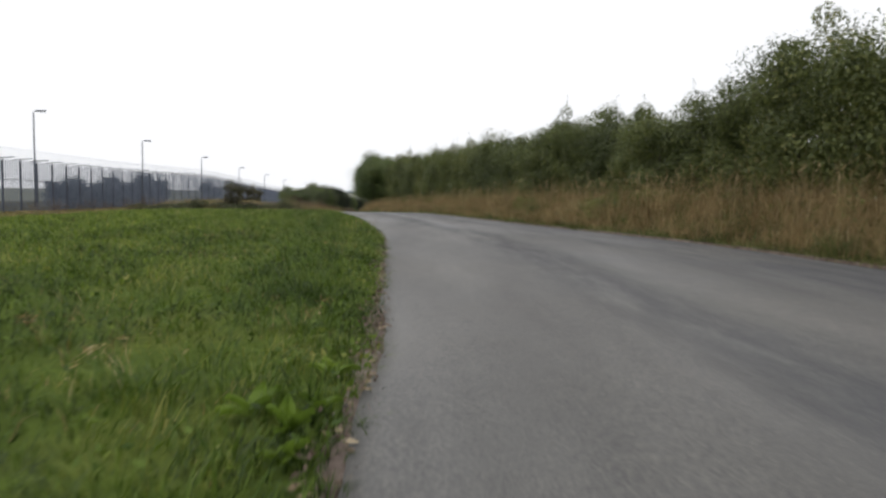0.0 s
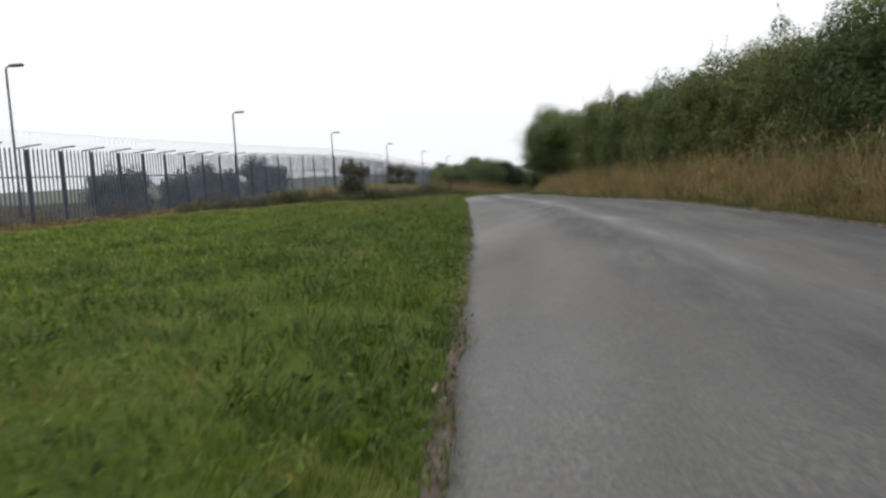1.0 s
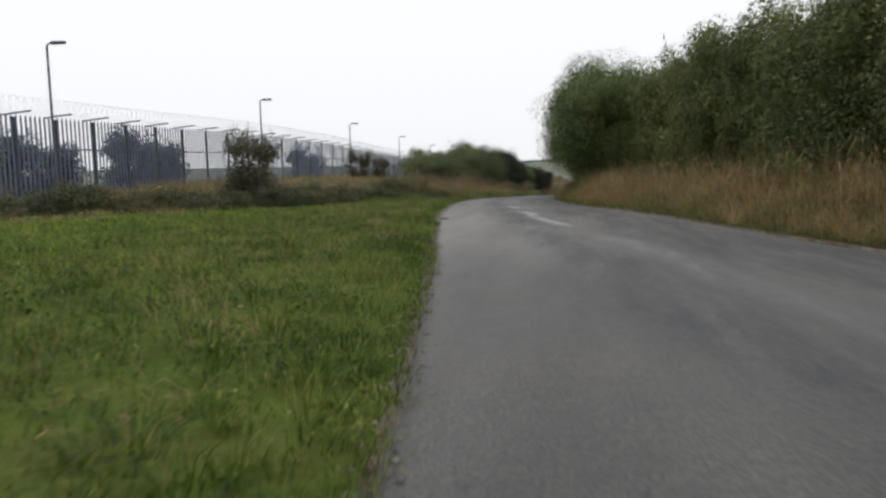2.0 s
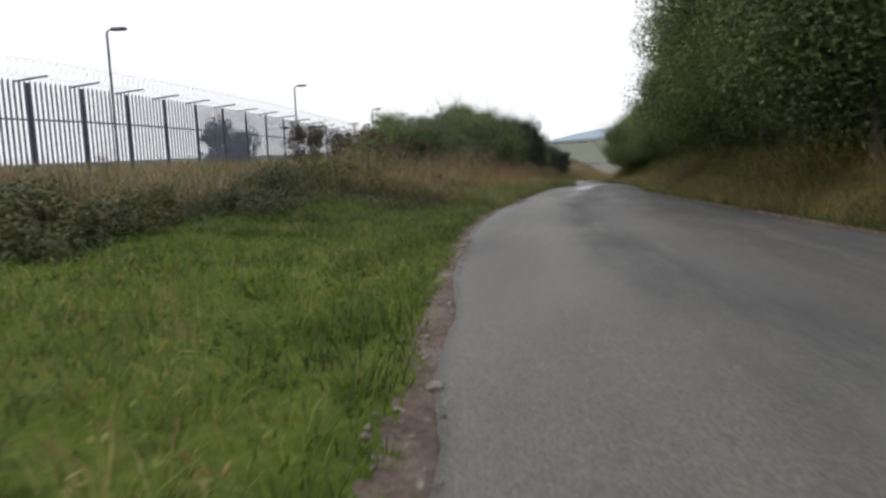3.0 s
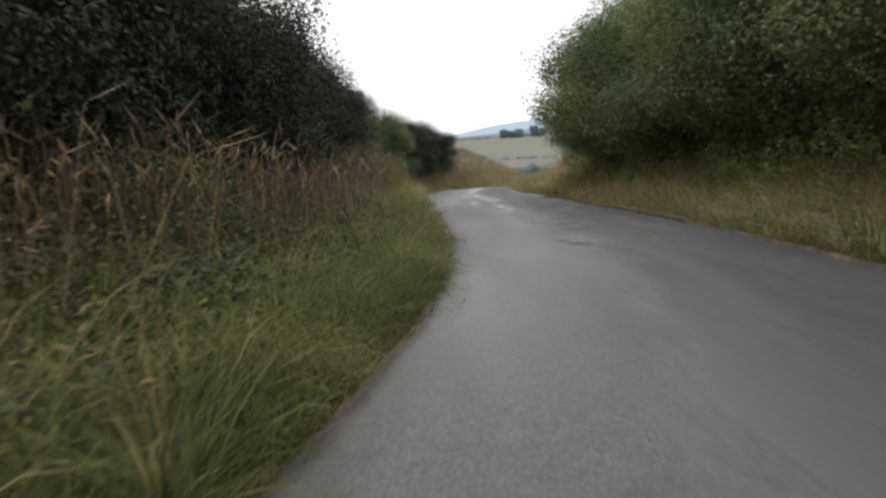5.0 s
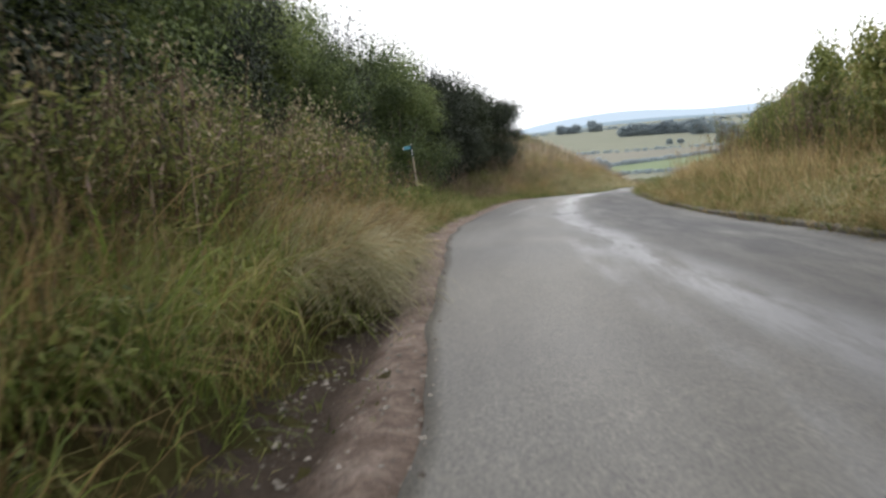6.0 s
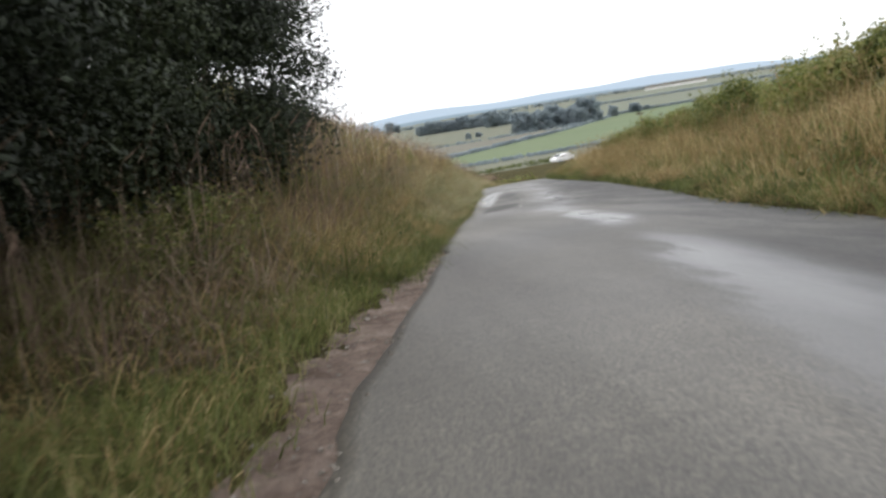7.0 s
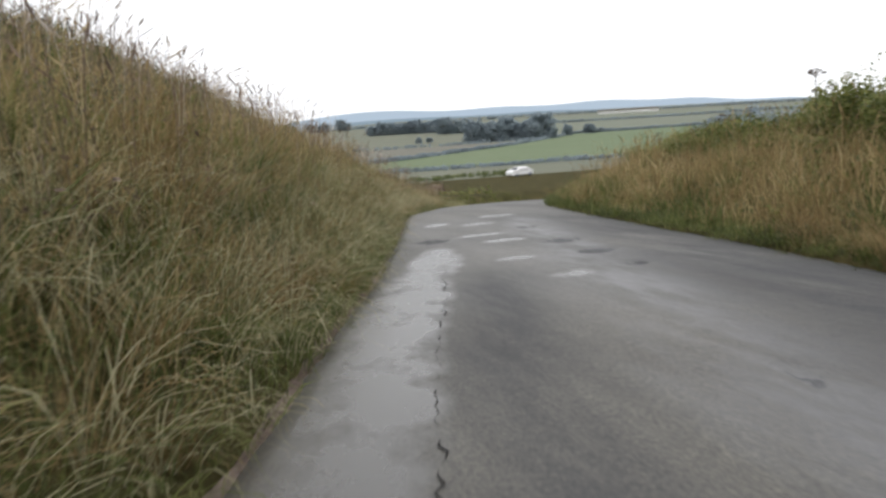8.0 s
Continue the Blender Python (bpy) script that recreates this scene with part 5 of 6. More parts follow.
nettle_kinds = [make_bush("nettle_clump", 140 + k, 1.3, 1.1, 1.0, 44, 150, 0.036, WEED_LEAF, "rank green nettle and dock clump on the verge", "weeds", "verge weeds", stems=7, thick=0.008, shoots=0, kite=0.3) for k in range(2)]
for i, y in enumerate(np.arange(104, 142, 1.7)):
    put(nettle_kinds, i, left(y) - 1.9 - rng.uniform(0, 1.1), y + rng.normal() * 0.3, rng.uniform(0.7, 1.15), rng.uniform(0.75, 1.15))
for i, y in enumerate(np.arange(82, 128, 2.6)):
    put(nettle_kinds, i + 1, right(y) + 1.4 + rng.uniform(0, 0.6), y, rng.uniform(0.6, 1.0), rng.uniform(0.6, 0.95))
for i, y in enumerate(np.arange(148, 178, 2.4)):
    put(nettle_kinds, i, left(y) - rng.uniform(2.6, 5.5), y, rng.uniform(0.5, 0.75), rng.uniform(0.8, 1.0))
for i in range(18):
    y = rng.uniform(116, 147)
    put(nettle_kinds, i, left(y) - rng.uniform(1.6, 2.9), y, rng.uniform(0.6, 0.95), rng.uniform(0.7, 1.0))
for i in range(12):
    y = rng.uniform(146, 178)
    put(nettle_kinds, i, left(y) - rng.uniform(1.2, 5.0), y, rng.uniform(0.4, 0.65), rng.uniform(0.6, 1.0))
for i in range(10):
    y = rng.uniform(2, 78)
    put(nettle_kinds, i, right(y) + rng.uniform(1.0, 2.6), y, rng.uniform(0.6, 1.0), rng.uniform(0.6, 0.95))


def make_herb(seed, h, stems, leaf_mat, plume_mat, label, group, leaves=30, plume=9):
    """A stand of upright stems with narrow leaves and fluffy tops."""
    g = np.random.default_rng(seed)
    e = new("willowherb")
    tagged(e, label, "weeds", group)
    st, lv, pl = [], [], []
    for k in range(stems):
        a, r = g.uniform(0, 6.28), 0.34 * math.sqrt(g.uniform(0, 1))
        b = np.array([math.cos(a) * r, math.sin(a) * r, -0.03])
        t = b + np.array([math.cos(a) * r * 0.8 + g.normal() * 0.09, math.sin(a) * r * 0.8 + g.normal() * 0.09, h * g.uniform(0.65, 1.05)])
        m = (b + t) / 2 + g.normal(size=3) * 0.02
        st.append(tube_arrays([b, m, t], [0.005, 0.004, 0.0025], 4))
        f = g.uniform(0.12, 0.92, leaves)[:, None]
        lv.append(leaf_tris(g, b + (t - b) * f + g.normal(size=(leaves, 3)) * 0.03, 0.054, None, 0.1, 0.17))
        f = g.uniform(0.78, 1.08, plume)[:, None]
        pl.append(leaf_tris(g, b + (t - b) * f + g.normal(size=(plume, 3)) * 0.028, 0.03, None, -0.3, 0.25))
    v, q = join_arrays(st)
    tagged(part("stem", fast_mesh("stem", v, q, DEAD_STALK), e, "thin upright stems"), kind="stuff")
    v, q = join_arrays(lv)
    tagged(part("foliage", fast_mesh("foliage", v, None, leaf_mat, q), e), kind="stuff")
    v, q = join_arrays(pl)
    tagged(part("seed_plume", fast_mesh("seed_plume", v, None, plume_mat, q), e, "pinkish fluffy seed tops"), kind="stuff")
    return e


DEAD_STALK = surface("dead_stalk", [(0.3, (0.06, 0.042, 0.03)), (0.7, (0.14, 0.1, 0.07))], 6, 40, bumps=0.2)
PLUME = foliage("seed_plume", [(0.1, (0.16, 0.132, 0.08)), (0.5, (0.29, 0.24, 0.155)), (0.9, (0.44, 0.37, 0.26))], 0.4, 0.8, 0.8)
green_herbs = [make_herb(400 + k, 1.15 + 0.1 * k, 17, WEED_LEAF, PLUME, "upright green willowherb stand with pinkish seed tops", "willowherb stands", 56) for k in range(3)]
dead_herbs = [make_herb(420 + k, 1.1 + 0.1 * k, 15, RUSSET, PLUME, "dead brown willowherb stand going to seed", "dead willowherb", 24) for k in range(2)]
# tall stands in front of the hedge
for i in range(30):
    y = rng.uniform(124.0, 131.2)
    put(green_herbs if i % 3 else dead_herbs, i, left(y) - soil_w(y) * 0.4 - rng.uniform(0.95, 1.7), y, rng.uniform(0.75, 0.95), rng.uniform(0.95, 1.25), sink=0.02)
for i in range(64):
    y = rng.uniform(118.5, 131.2)
    d = 1.05 + soil_w(y) * 0.5 + 2.0 * rng.uniform(0, 1) ** 1.2
    put(green_herbs if i % 3 else dead_herbs, i, left(y) - d, y, rng.uniform(0.8, 1.05), rng.uniform(0.9, 1.15) * (0.68 + 0.42 * min(1.0, d - 0.6)), sink=0.02)
for i in range(30):
    y = rng.uniform(108, 147)
    put(green_herbs if i % 3 else dead_herbs, i, left(y) - (rng.uniform(1.2, 2.6) if y > 119 else rng.uniform(2.0, 2.7)), y, rng.uniform(0.7, 0.9), rng.uniform(0.5, 0.75), sink=0.02)
# leafy green stands at the gutter
for i in range(34):
    y = rng.uniform(119.5, 128.5)
    put(green_herbs, i, left(y) - soil_w(y) - rng.uniform(0.45, 1.5), y, rng.uniform(0.85, 1.05), rng.uniform(0.75, 1.0), sink=0.02)
# tall spires on the right bank
for i in range(26):
    y = rng.uniform(131.5, 144)
    put(green_herbs if i % 3 else dead_herbs, i, right(y) + rng.uniform(2.2, 4.2), y, rng.uniform(0.8, 1.0), rng.uniform(1.1, 1.55), sink=0.02)
# leafy stands under the first trees on the right
for i in range(24):
    y = rng.uniform(78, 96)
    put(green_herbs if i % 4 else dead_herbs, i, right(y) + rng.uniform(0.8, 1.7), y, rng.uniform(0.75, 0.95), rng.uniform(0.7, 0.95), sink=0.02)
# brown stands where the meadow has ended
for i in range(52):
    y = rng.uniform(81.5, 107)
    put(dead_herbs if i % 3 else green_herbs, i, left(y) - rng.uniform(1.6, 4.6), y, rng.uniform(0.8, 1.05), rng.uniform(0.75, 1.0) * (1.0 if y < 98 else 0.7), sink=0.02)
for i in range(26):
    y = rng.uniform(88.5, 97)
    put(dead_herbs if i % 4 else green_herbs, i, left(y) - rng.uniform(1.7, 3.4), y, rng.uniform(0.85, 1.05), rng.uniform(1.05, 1.3), sink=0.02)
for i, y in enumerate(np.arange(30, 98, 2.4)):
    put(dead_herbs, i, FENCE_X + rng.uniform(0.7, 5.5), y, rng.uniform(0.8, 1.2), rng.uniform(0.6, 0.9), sink=0.02)
for i in range(12):
    y = rng.uniform(0, 80)
    put(dead_herbs if i % 2 else green_herbs, i, right(y) + rng.uniform(1.2, 2.6), y, rng.uniform(0.7, 0.95), rng.uniform(0.6, 0.85), sink=0.02)
for i in range(50):
    y = rng.uniform(147, 178)
    put(dead_herbs if i % 3 else green_herbs, i, left(y) - rng.uniform(1.2, 6.0), y, rng.uniform(0.7, 1.0), rng.uniform(0.55, 0.8), sink=0.02)


TUFT = {}


def make_tussock(seed, h, blades, mat, label, group, wid=0.006, spread=0.1):
    """A grass tussock: blades rising from one crown and bowing out all round."""
    g = np.random.default_rng(seed)
    az, r = g.uniform(0, 6.28, blades), spread * np.sqrt(g.uniform(0, 1, blades))
    base = np.stack([np.cos(az) * r, np.sin(az) * r, np.full(blades, -0.02)], 1)
    az = az + g.normal(size=blades) * 0.5
    k = r / spread
    v, q, t = arc_blades(g, base, h * g.uniform(0.5, 1.15, blades), az, np.radians(88 - 34 * k * g.uniform(0.4, 1.3, blades)), np.radians(g.uniform(35, 125, blades)), g.uniform(0.6, 1.5, blades) * wid, 4)
    e = new("grass_tussock")
    tagged(e, label, "grass", group)
    tagged(part("foliage", fast_mesh("foliage", v, q, mat, t), e), kind="stuff")
    TUFT[e.name] = v
    n = 7
    az = g.uniform(0, 6.28, n)
    base = np.stack([np.cos(az) * spread * 0.5, np.sin(az) * spread * 0.5, np.full(n, -0.02)], 1)
    v, q, t = arc_blades(g, base, h * g.uniform(1.0, 1.35, n), az, np.radians(g.uniform(70, 88, n)), np.radians(g.uniform(15, 60, n)), np.full(n, 0.004), 4)
    ears = [leaf_tris(g, v[k * 9 + 8] + g.normal(size=(6, 3)) * 0.02 * (h + 0.3), 0.026, None, 0.0, 0.16) for k in range(n)]
    ev, et = join_arrays(ears)
    tagged(part("seed_head", fast_mesh("seed_head", np.concatenate([v, ev]), q, STRAW, np.concatenate([t, et + len(v)])), e, "pale dry seed head"), kind="stuff")
    return e


green_tufts = [make_tussock(500 + k, 0.5 + 0.06 * k, 150, RANK, "green grass tussock arching over the road edge", "verge tussocks") for k in range(3)]
straw_tufts = [make_tussock(520 + k, 0.58 + 0.08 * k, 150, STRAW, "straw-coloured bent grass tussock on the verge", "verge tussocks", 0.005, 0.13) for k in range(3)]
meadow_tufts = [make_tussock(540 + k, 0.2 + 0.03 * k, 90, MEADOW, "small thick grass tuft standing in mown meadow", "meadow tufts", 0.0055, 0.1) for k in range(3)]
spare = {"rank_grass": [], "dry_grass": []}


def plant(kinds, i, x, y, scale, zs, single):
    """One tussock: an object of its own near the road, or part of the joined growth behind."""
    if single:
        put(kinds, int(rng.integers(0, 3)), x, y, scale, zs, sink=0.0)
    else:
        spare["rank_grass" if kinds is green_tufts else "dry_grass"].append((i % 3, float(x), float(y), scale, zs, rng.uniform(0, 6.28)))


for i in range(120):
    y = rng.uniform(81, 112)
    d = rng.uniform(0.12, 0.9)
    plant(green_tufts, i, left(y) - d, y, rng.uniform(0.6, 1.0), rng.uniform(0.8, 1.1), i % 3 == 0)
for i in range(80):
    y = rng.uniform(82.5, 104)
    plant(straw_tufts, i, left(y) - rng.uniform(0.6, 2.4), y, rng.uniform(0.8, 1.25), rng.uniform(0.9, 1.3), i % 3 == 0)
for i in range(100):
    y = rng.uniform(112, 138)
    plant(straw_tufts if i % 6 == 0 else green_tufts, i, left(y) - soil_w(y) - 0.1 - 0.12 * float(cut(y)) - rng.uniform(0, 1.3), y, rng.uniform(0.6, 1.0), rng.uniform(0.8, 1.1), i % 3 == 0)
for i in range(64):
    y = rng.uniform(124.6, 129.6)
    plant(straw_tufts, i, left(y) - soil_w(y) - rng.uniform(0.04, 0.7), y, rng.uniform(0.8, 1.1), rng.uniform(0.9, 1.2), i % 2 == 0)
for i in range(150):
    y = rng.uniform(146, 180)
    d = 0.15 + 3.2 * rng.uniform(0, 1) ** 1.6
    sc = rng.uniform(0.45, 0.7) if d < 0.7 else rng.uniform(0.7, 1.1)
    plant(straw_tufts if (i % 2 or d > 1.6) else green_tufts, i, left(y) - d, y, sc, rng.uniform(0.8, 1.1), i % 3 == 0)
for i in range(110):
    y = rng.uniform(-2, 80)
    plant(straw_tufts if i % 3 else green_tufts, i, right(y) + 0.25 + 1.2 * rng.uniform(0, 1), y, rng.uniform(0.7, 1.1), rng.uniform(0.8, 1.2), i % 4 == 0)
for i in range(110):
    y = rng.uniform(80, 180)
    plant(straw_tufts if i % 3 else green_tufts, i, right(y) + 0.12 + 1.0 * rng.uniform(0, 1), y, rng.uniform(0.6, 1.0), rng.uniform(0.8, 1.1), i % 7 == 0)
for i in range(60):
    y = rng.uniform(-2, 74)
    d = 0.15 + 6.5 * rng.uniform(0, 1) ** 1.4
    if d < 12 - 11.6 * float(step(50, 77, y)):
        put(meadow_tufts, i, left(y) - d, y, rng.uniform(0.6, 1.2), rng.uniform(0.6, 1.0), sink=0.0)
for key, kinds, label in (("rank_grass", green_tufts, "green tussocks crowding the verge behind"), ("dry_grass", straw_tufts, "straw tussocks crowding the verge behind")):
    vs, qs, ts, n = [], [], [], 0
    for k, x, y, sc, zs, turn in spare[key]:
        co = TUFT[kinds[k].name] * sc
        c, s_ = math.cos(turn), math.sin(turn)
        vs.append(np.stack([co[:, 0] * c - co[:, 1] * s_ + x, co[:, 0] * s_ + co[:, 1] * c + y, co[:, 2] * zs + float(ground(x, y))], 1))
        i = np.arange(len(co) // 9)[:, None] * 9 + n
        qs.append(np.concatenate([i + np.array([[2 * j, 2 * j + 1, 2 * j + 3, 2 * j + 2]]) for j in range(3)]))
        ts.append(i + np.array([[6, 7, 8]]))
        n += len(co)
    field_of(key, label, "grass", fast_mesh(key, np.concatenate(vs), np.concatenate(qs), RANK if kinds is green_tufts else STRAW, np.concatenate(ts)))
DULL_LEAF = foliage("dull_leaf", [(0.1, (0.045, 0.042, 0.026)), (0.5, (0.085, 0.082, 0.048)), (0.9, (0.14, 0.13, 0.075))], 0.25, 0.6, 0.7)
fence_bushes = [make_bush("fence_bush", 180 + k, 3.0, 2.6, 3.6, 70, 110, 0.075, DULL_LEAF, "straggling dark shrub standing in the weeds before the fence", "bush", "bushes before the fence", stems=6, thick=0.04, shoots=26) for k in range(2)]
for i, (x, y, sc) in enumerate(((-15.3, 72.2, 0.84), (FENCE_X + 2.0, 112, 0.8), (FENCE_X + 2.4, 118, 0.8))):
    put(fence_bushes, i, x, y, sc, 1.0)
inner_trees = [make_bush("compound_shrub", 200 + k, 3.8, 3.2, 3.3, 80, 95, 0.13, HAZED_SHRUB_LEAF, "haze-blued shrub standing behind the steel fence", "shrub", "shrubs behind the fence", stems=4, thick=0.06) for k in range(2)]
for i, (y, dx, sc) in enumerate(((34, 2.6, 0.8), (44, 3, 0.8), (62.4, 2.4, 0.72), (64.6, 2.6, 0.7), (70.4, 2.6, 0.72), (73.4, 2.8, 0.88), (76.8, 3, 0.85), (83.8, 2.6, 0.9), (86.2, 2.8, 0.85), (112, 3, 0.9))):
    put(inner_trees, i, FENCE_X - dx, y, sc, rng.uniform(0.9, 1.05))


def make_umbel(seed, h):
    """A dead flat-topped hedge plant: stalk, rays and seed plates."""
    g = np.random.default_rng(seed)
    e = new("dead_hogweed")
    tagged(e, "dry brown hogweed stalk with flat umbel seed heads", "plant", "dead hogweed stalks")
    bend = g.normal(size=2) * 0.05
    st = [(bend[0] * t * h, bend[1] * t * h, h * t) for t in (0, 0.35, 0.7, 1.0)]
    v, q = tube_arrays(st, [0.012, 0.01, 0.007, 0.005], 5)
    part("stalk", fast_mesh("stalk", v, q, DEAD_STALK), e)
    tops = [(Vector(st[3]), 0.13)]
    for k in range(g.integers(2, 4)):
        b = Vector(st[2]) if k % 2 else Vector(st[1]).lerp(Vector(st[2]), 0.6)
        a = g.uniform(0, 6.28)
        t = b + Vector((math.cos(a) * 0.22, math.sin(a) * 0.22, g.uniform(0.2, 0.34) * h))
        v, q = tube_arrays([b, b.lerp(t, 0.5) + Vector((0, 0, -0.03)), t], [0.006, 0.005, 0.004], 4)
        part("side_stalk", fast_mesh("side_stalk", v, q, DEAD_STALK), e)
        tops.append((t, 0.09))
    for t, r in tops:
        a = []
        for k in range(11):
            w = g.uniform(0, 6.28)
            rr = r * math.sqrt(g.uniform(0.05, 1))
            tip = t + Vector((math.cos(w) * rr, math.sin(w) * rr, 0.09 - rr * 0.25))
            tv, tq = tube_arrays([t, tip], [0.0025, 0.002], 3)
            a.append((tv, np.concatenate([tq[:, :3], tq[:, [0, 2, 3]]])))
            dv = g.normal(size=(9, 3)) * np.array([0.016, 0.016, 0.006]) + np.array(tip)
            a.append(leaf_tris(g, dv, 0.02))
        v, q = join_arrays(a)
        part("umbel", fast_mesh("umbel", v, None, DEAD_STALK, q), e)
    return e


umbels = [make_umbel(k, 1.2 + 0.08 * k) for k in range(3)]
for i in range(40):
    y = rng.uniform(80.5, 96)
    x = left(y) - rng.uniform(2.0, 4.8)
    put(umbels, i, x, y, rng.uniform(0.8, 1.05), rng.uniform(0.9, 1.08), sink=0.02)
for i in range(8):
    y = rng.uniform(160, 176)
    put(umbels, i, right(y) + rng.uniform(2.5, 4.5), y, rng.uniform(0.8, 1.0), 1.0, sink=0.02)

# ---- small things on the margins ----


def stones(name, label, n, y0, y1, inner, outer, small, large, seed):
    """Loose stones as low faceted lumps."""
    g = np.random.default_rng(seed)
    y = g.uniform(y0, y1, n)
    x = left(y) + g.uniform(inner, outer, n)
    keep = x > left(y) - soil_w(y) - 0.02
    x, y = x[keep], y[keep]
    n = len(x)
    z = np.where(x < left(y), ground(x, y) + 0.012, top(y) + 0.003)
    r = small + (large - small) * g.uniform(0, 1, n) ** 2.2
    base = np.array([(1, 0, 0), (0.5, 0.87, 0), (-0.5, 0.87, 0), (-1, 0, 0), (-0.5, -0.87, 0), (0.5, -0.87, 0), (0.45, 0.2, 0.7), (-0.3, 0.4, 0.75), (-0.2, -0.45, 0.65)])
    v = base[None] * g.uniform(0.7, 1.3, (n, 9, 1)) * r[:, None, None] * np.stack([g.uniform(0.7, 1.4, n), g.uniform(0.7, 1.2, n), g.uniform(0.5, 0.9, n)], 1)[:, None]
    a = g.uniform(0, 6.28, n)[:, None]
    v = np.stack([v[..., 0] * np.cos(a) - v[..., 1] * np.sin(a), v[..., 0] * np.sin(a) + v[..., 1] * np.cos(a), v[..., 2]], -1) + np.stack([x, y, z], 1)[:, None]
    f = np.array([(0, 1, 6), (1, 2, 7), (1, 7, 6), (2, 3, 7), (3, 4, 8), (3, 8, 7), (4, 5, 8), (5, 0, 6), (5, 6, 8), (6, 7, 8)])
    t = (np.arange(n)[:, None, None] * 9 + f[None]).reshape(-1, 3)
    return tagged(new(name, fast_mesh(name, v.reshape(-1, 3), None, PEBBLE, t)), label, "gravel", kind="stuff")


stones("gravel", "loose pale gravel along the crumbling road edge", 5200, 50, 82, -0.26, 0.05, 0.003, 0.015, 1)
stones("gravel", "scattered stones in the eroded gutter", 6500, 110, 148, -0.55, 0.05, 0.003, 0.014, 2)
stones("gravel", "fine grit at the meadow edge", 1600, -3, 50, -0.12, 0.05, 0.004, 0.013, 3)


def lump(name, label, category, x, y, size, mat, seed, lift=0.0):
    bm = bmesh.new()
    bmesh.ops.create_icosphere(bm, subdivisions=2, radius=1)
    g = random.Random(seed)
    for v in bm.verts:
        v.co *= 1 + g.uniform(-0.18, 0.18)
        v.co = Vector((v.co.x * size[0], v.co.y * size[1], v.co.z * size[2]))
    ob = new(name, bm_mesh(name, bm, mat))
    ob.matrix_basis = pose(float(x), float(y), float(max(ground(x, y), top(y))) + size[2] * 0.4 + lift, 8, -5, seed * 37.0)
    return tagged(ob, label, category)


lump("stone", "pale flat stone lying in the roadside gravel", "stone", left(68.8) - 0.02, 68.8, (0.034, 0.028, 0.018), PEBBLE, 1)
lump("stone", "pale broken stone on the road margin", "stone", left(69.6) - 0.1, 69.6, (0.036, 0.02, 0.014), PEBBLE, 2)
lump("stone", "white stone at the soil edge", "stone", left(58.9) - 0.12, 58.9, (0.026, 0.022, 0.012), WHITE, 3)


def paper_scrap(x, y, w, d, turn, label):
    """Crumpled sheet: a small bent grid."""
    g = random.Random(int(y * 10))
    bm = bmesh.new()
    bmesh.ops.create_grid(bm, x_segments=6, y_segments=6, size=0.5)
    for v in bm.verts:
        v.co = Vector((v.co.x * w, v.co.y * d, g.uniform(0, 0.035) + 0.05 * v.co.x ** 2))
    r = bmesh.ops.solidify(bm, geom=bm.faces[:], thickness=0.002)
    ob = new("paper_litter", bm_mesh("paper_litter", bm, WHITE))
    ob.matrix_basis = pose(float(x), float(y), float(ground(x, y)) + 0.07, 25, 10, turn)
    return tagged(ob, label, "litter")


paper_scrap(left(62.7) - 0.55, 62.7, 0.04, 0.03, 20, "crumpled white paper litter lying in the grass")
v, q = tube_arrays([(-0.08, 0, 0.012), (-0.03, 0.02, 0.018), (0.03, -0.01, 0.016), (0.08, 0.015, 0.025)], [0.009, 0.011, 0.01, 0.006], 6)
twig = new("twig", fast_mesh("twig", v, q, BARK))
twig.matrix_basis = pose(float(left(60.2)) + 0.1, 60.2, float(top(60.2)) + 0.008, 0, 0, 6)
tagged(twig, "dark broken twig lying on the asphalt edge", "twig")


def big_leaves(name, label, x, y, n, size, mat, seed, stalk=0.0):
    """A rosette of broad leaves, each leaf a part."""
    g = np.random.default_rng(seed)
    e = new(name)
    tagged(e, label, "plant")
    e.location = (float(x), float(y), float(ground(x, y)))
    for k in range(n):
        a, s = g.uniform(0, 6.28), size * g.uniform(0.7, 1.2)
        rows_ = []
        for t in np.linspace(0, 1, 6):
            wd = s * 0.2 * math.sin(math.pi * min(0.97, t + 0.05)) ** 0.8
            rows_ += [(-wd, t * s, 0.15 * s * math.sin(2.6 * t) + 0.02), (0, t * s, 0.15 * s * math.sin(2.6 * t) - 0.0), (wd, t * s, 0.15 * s * math.sin(2.6 * t) + 0.02)]
        leaf = part("leaf", grid_mesh("leaf", rows_, 3, mat), e)
        leaf.rotation_euler = (g.uniform(0.2, 0.9) if stalk == 0 else g.uniform(-0.2, 0.5), 0, a)
        leaf.location.z = stalk * (0.35 + 0.65 * k / n)
    if stalk:
        v, q = tube_arrays([(0, 0, -0.03), (0.02, 0.01, stalk * 0.5), (0.0, 0.02, stalk)], [0.008, 0.006, 0.004], 6)
        part("stem", fast_mesh("stem", v, q, mat), e)
    return e


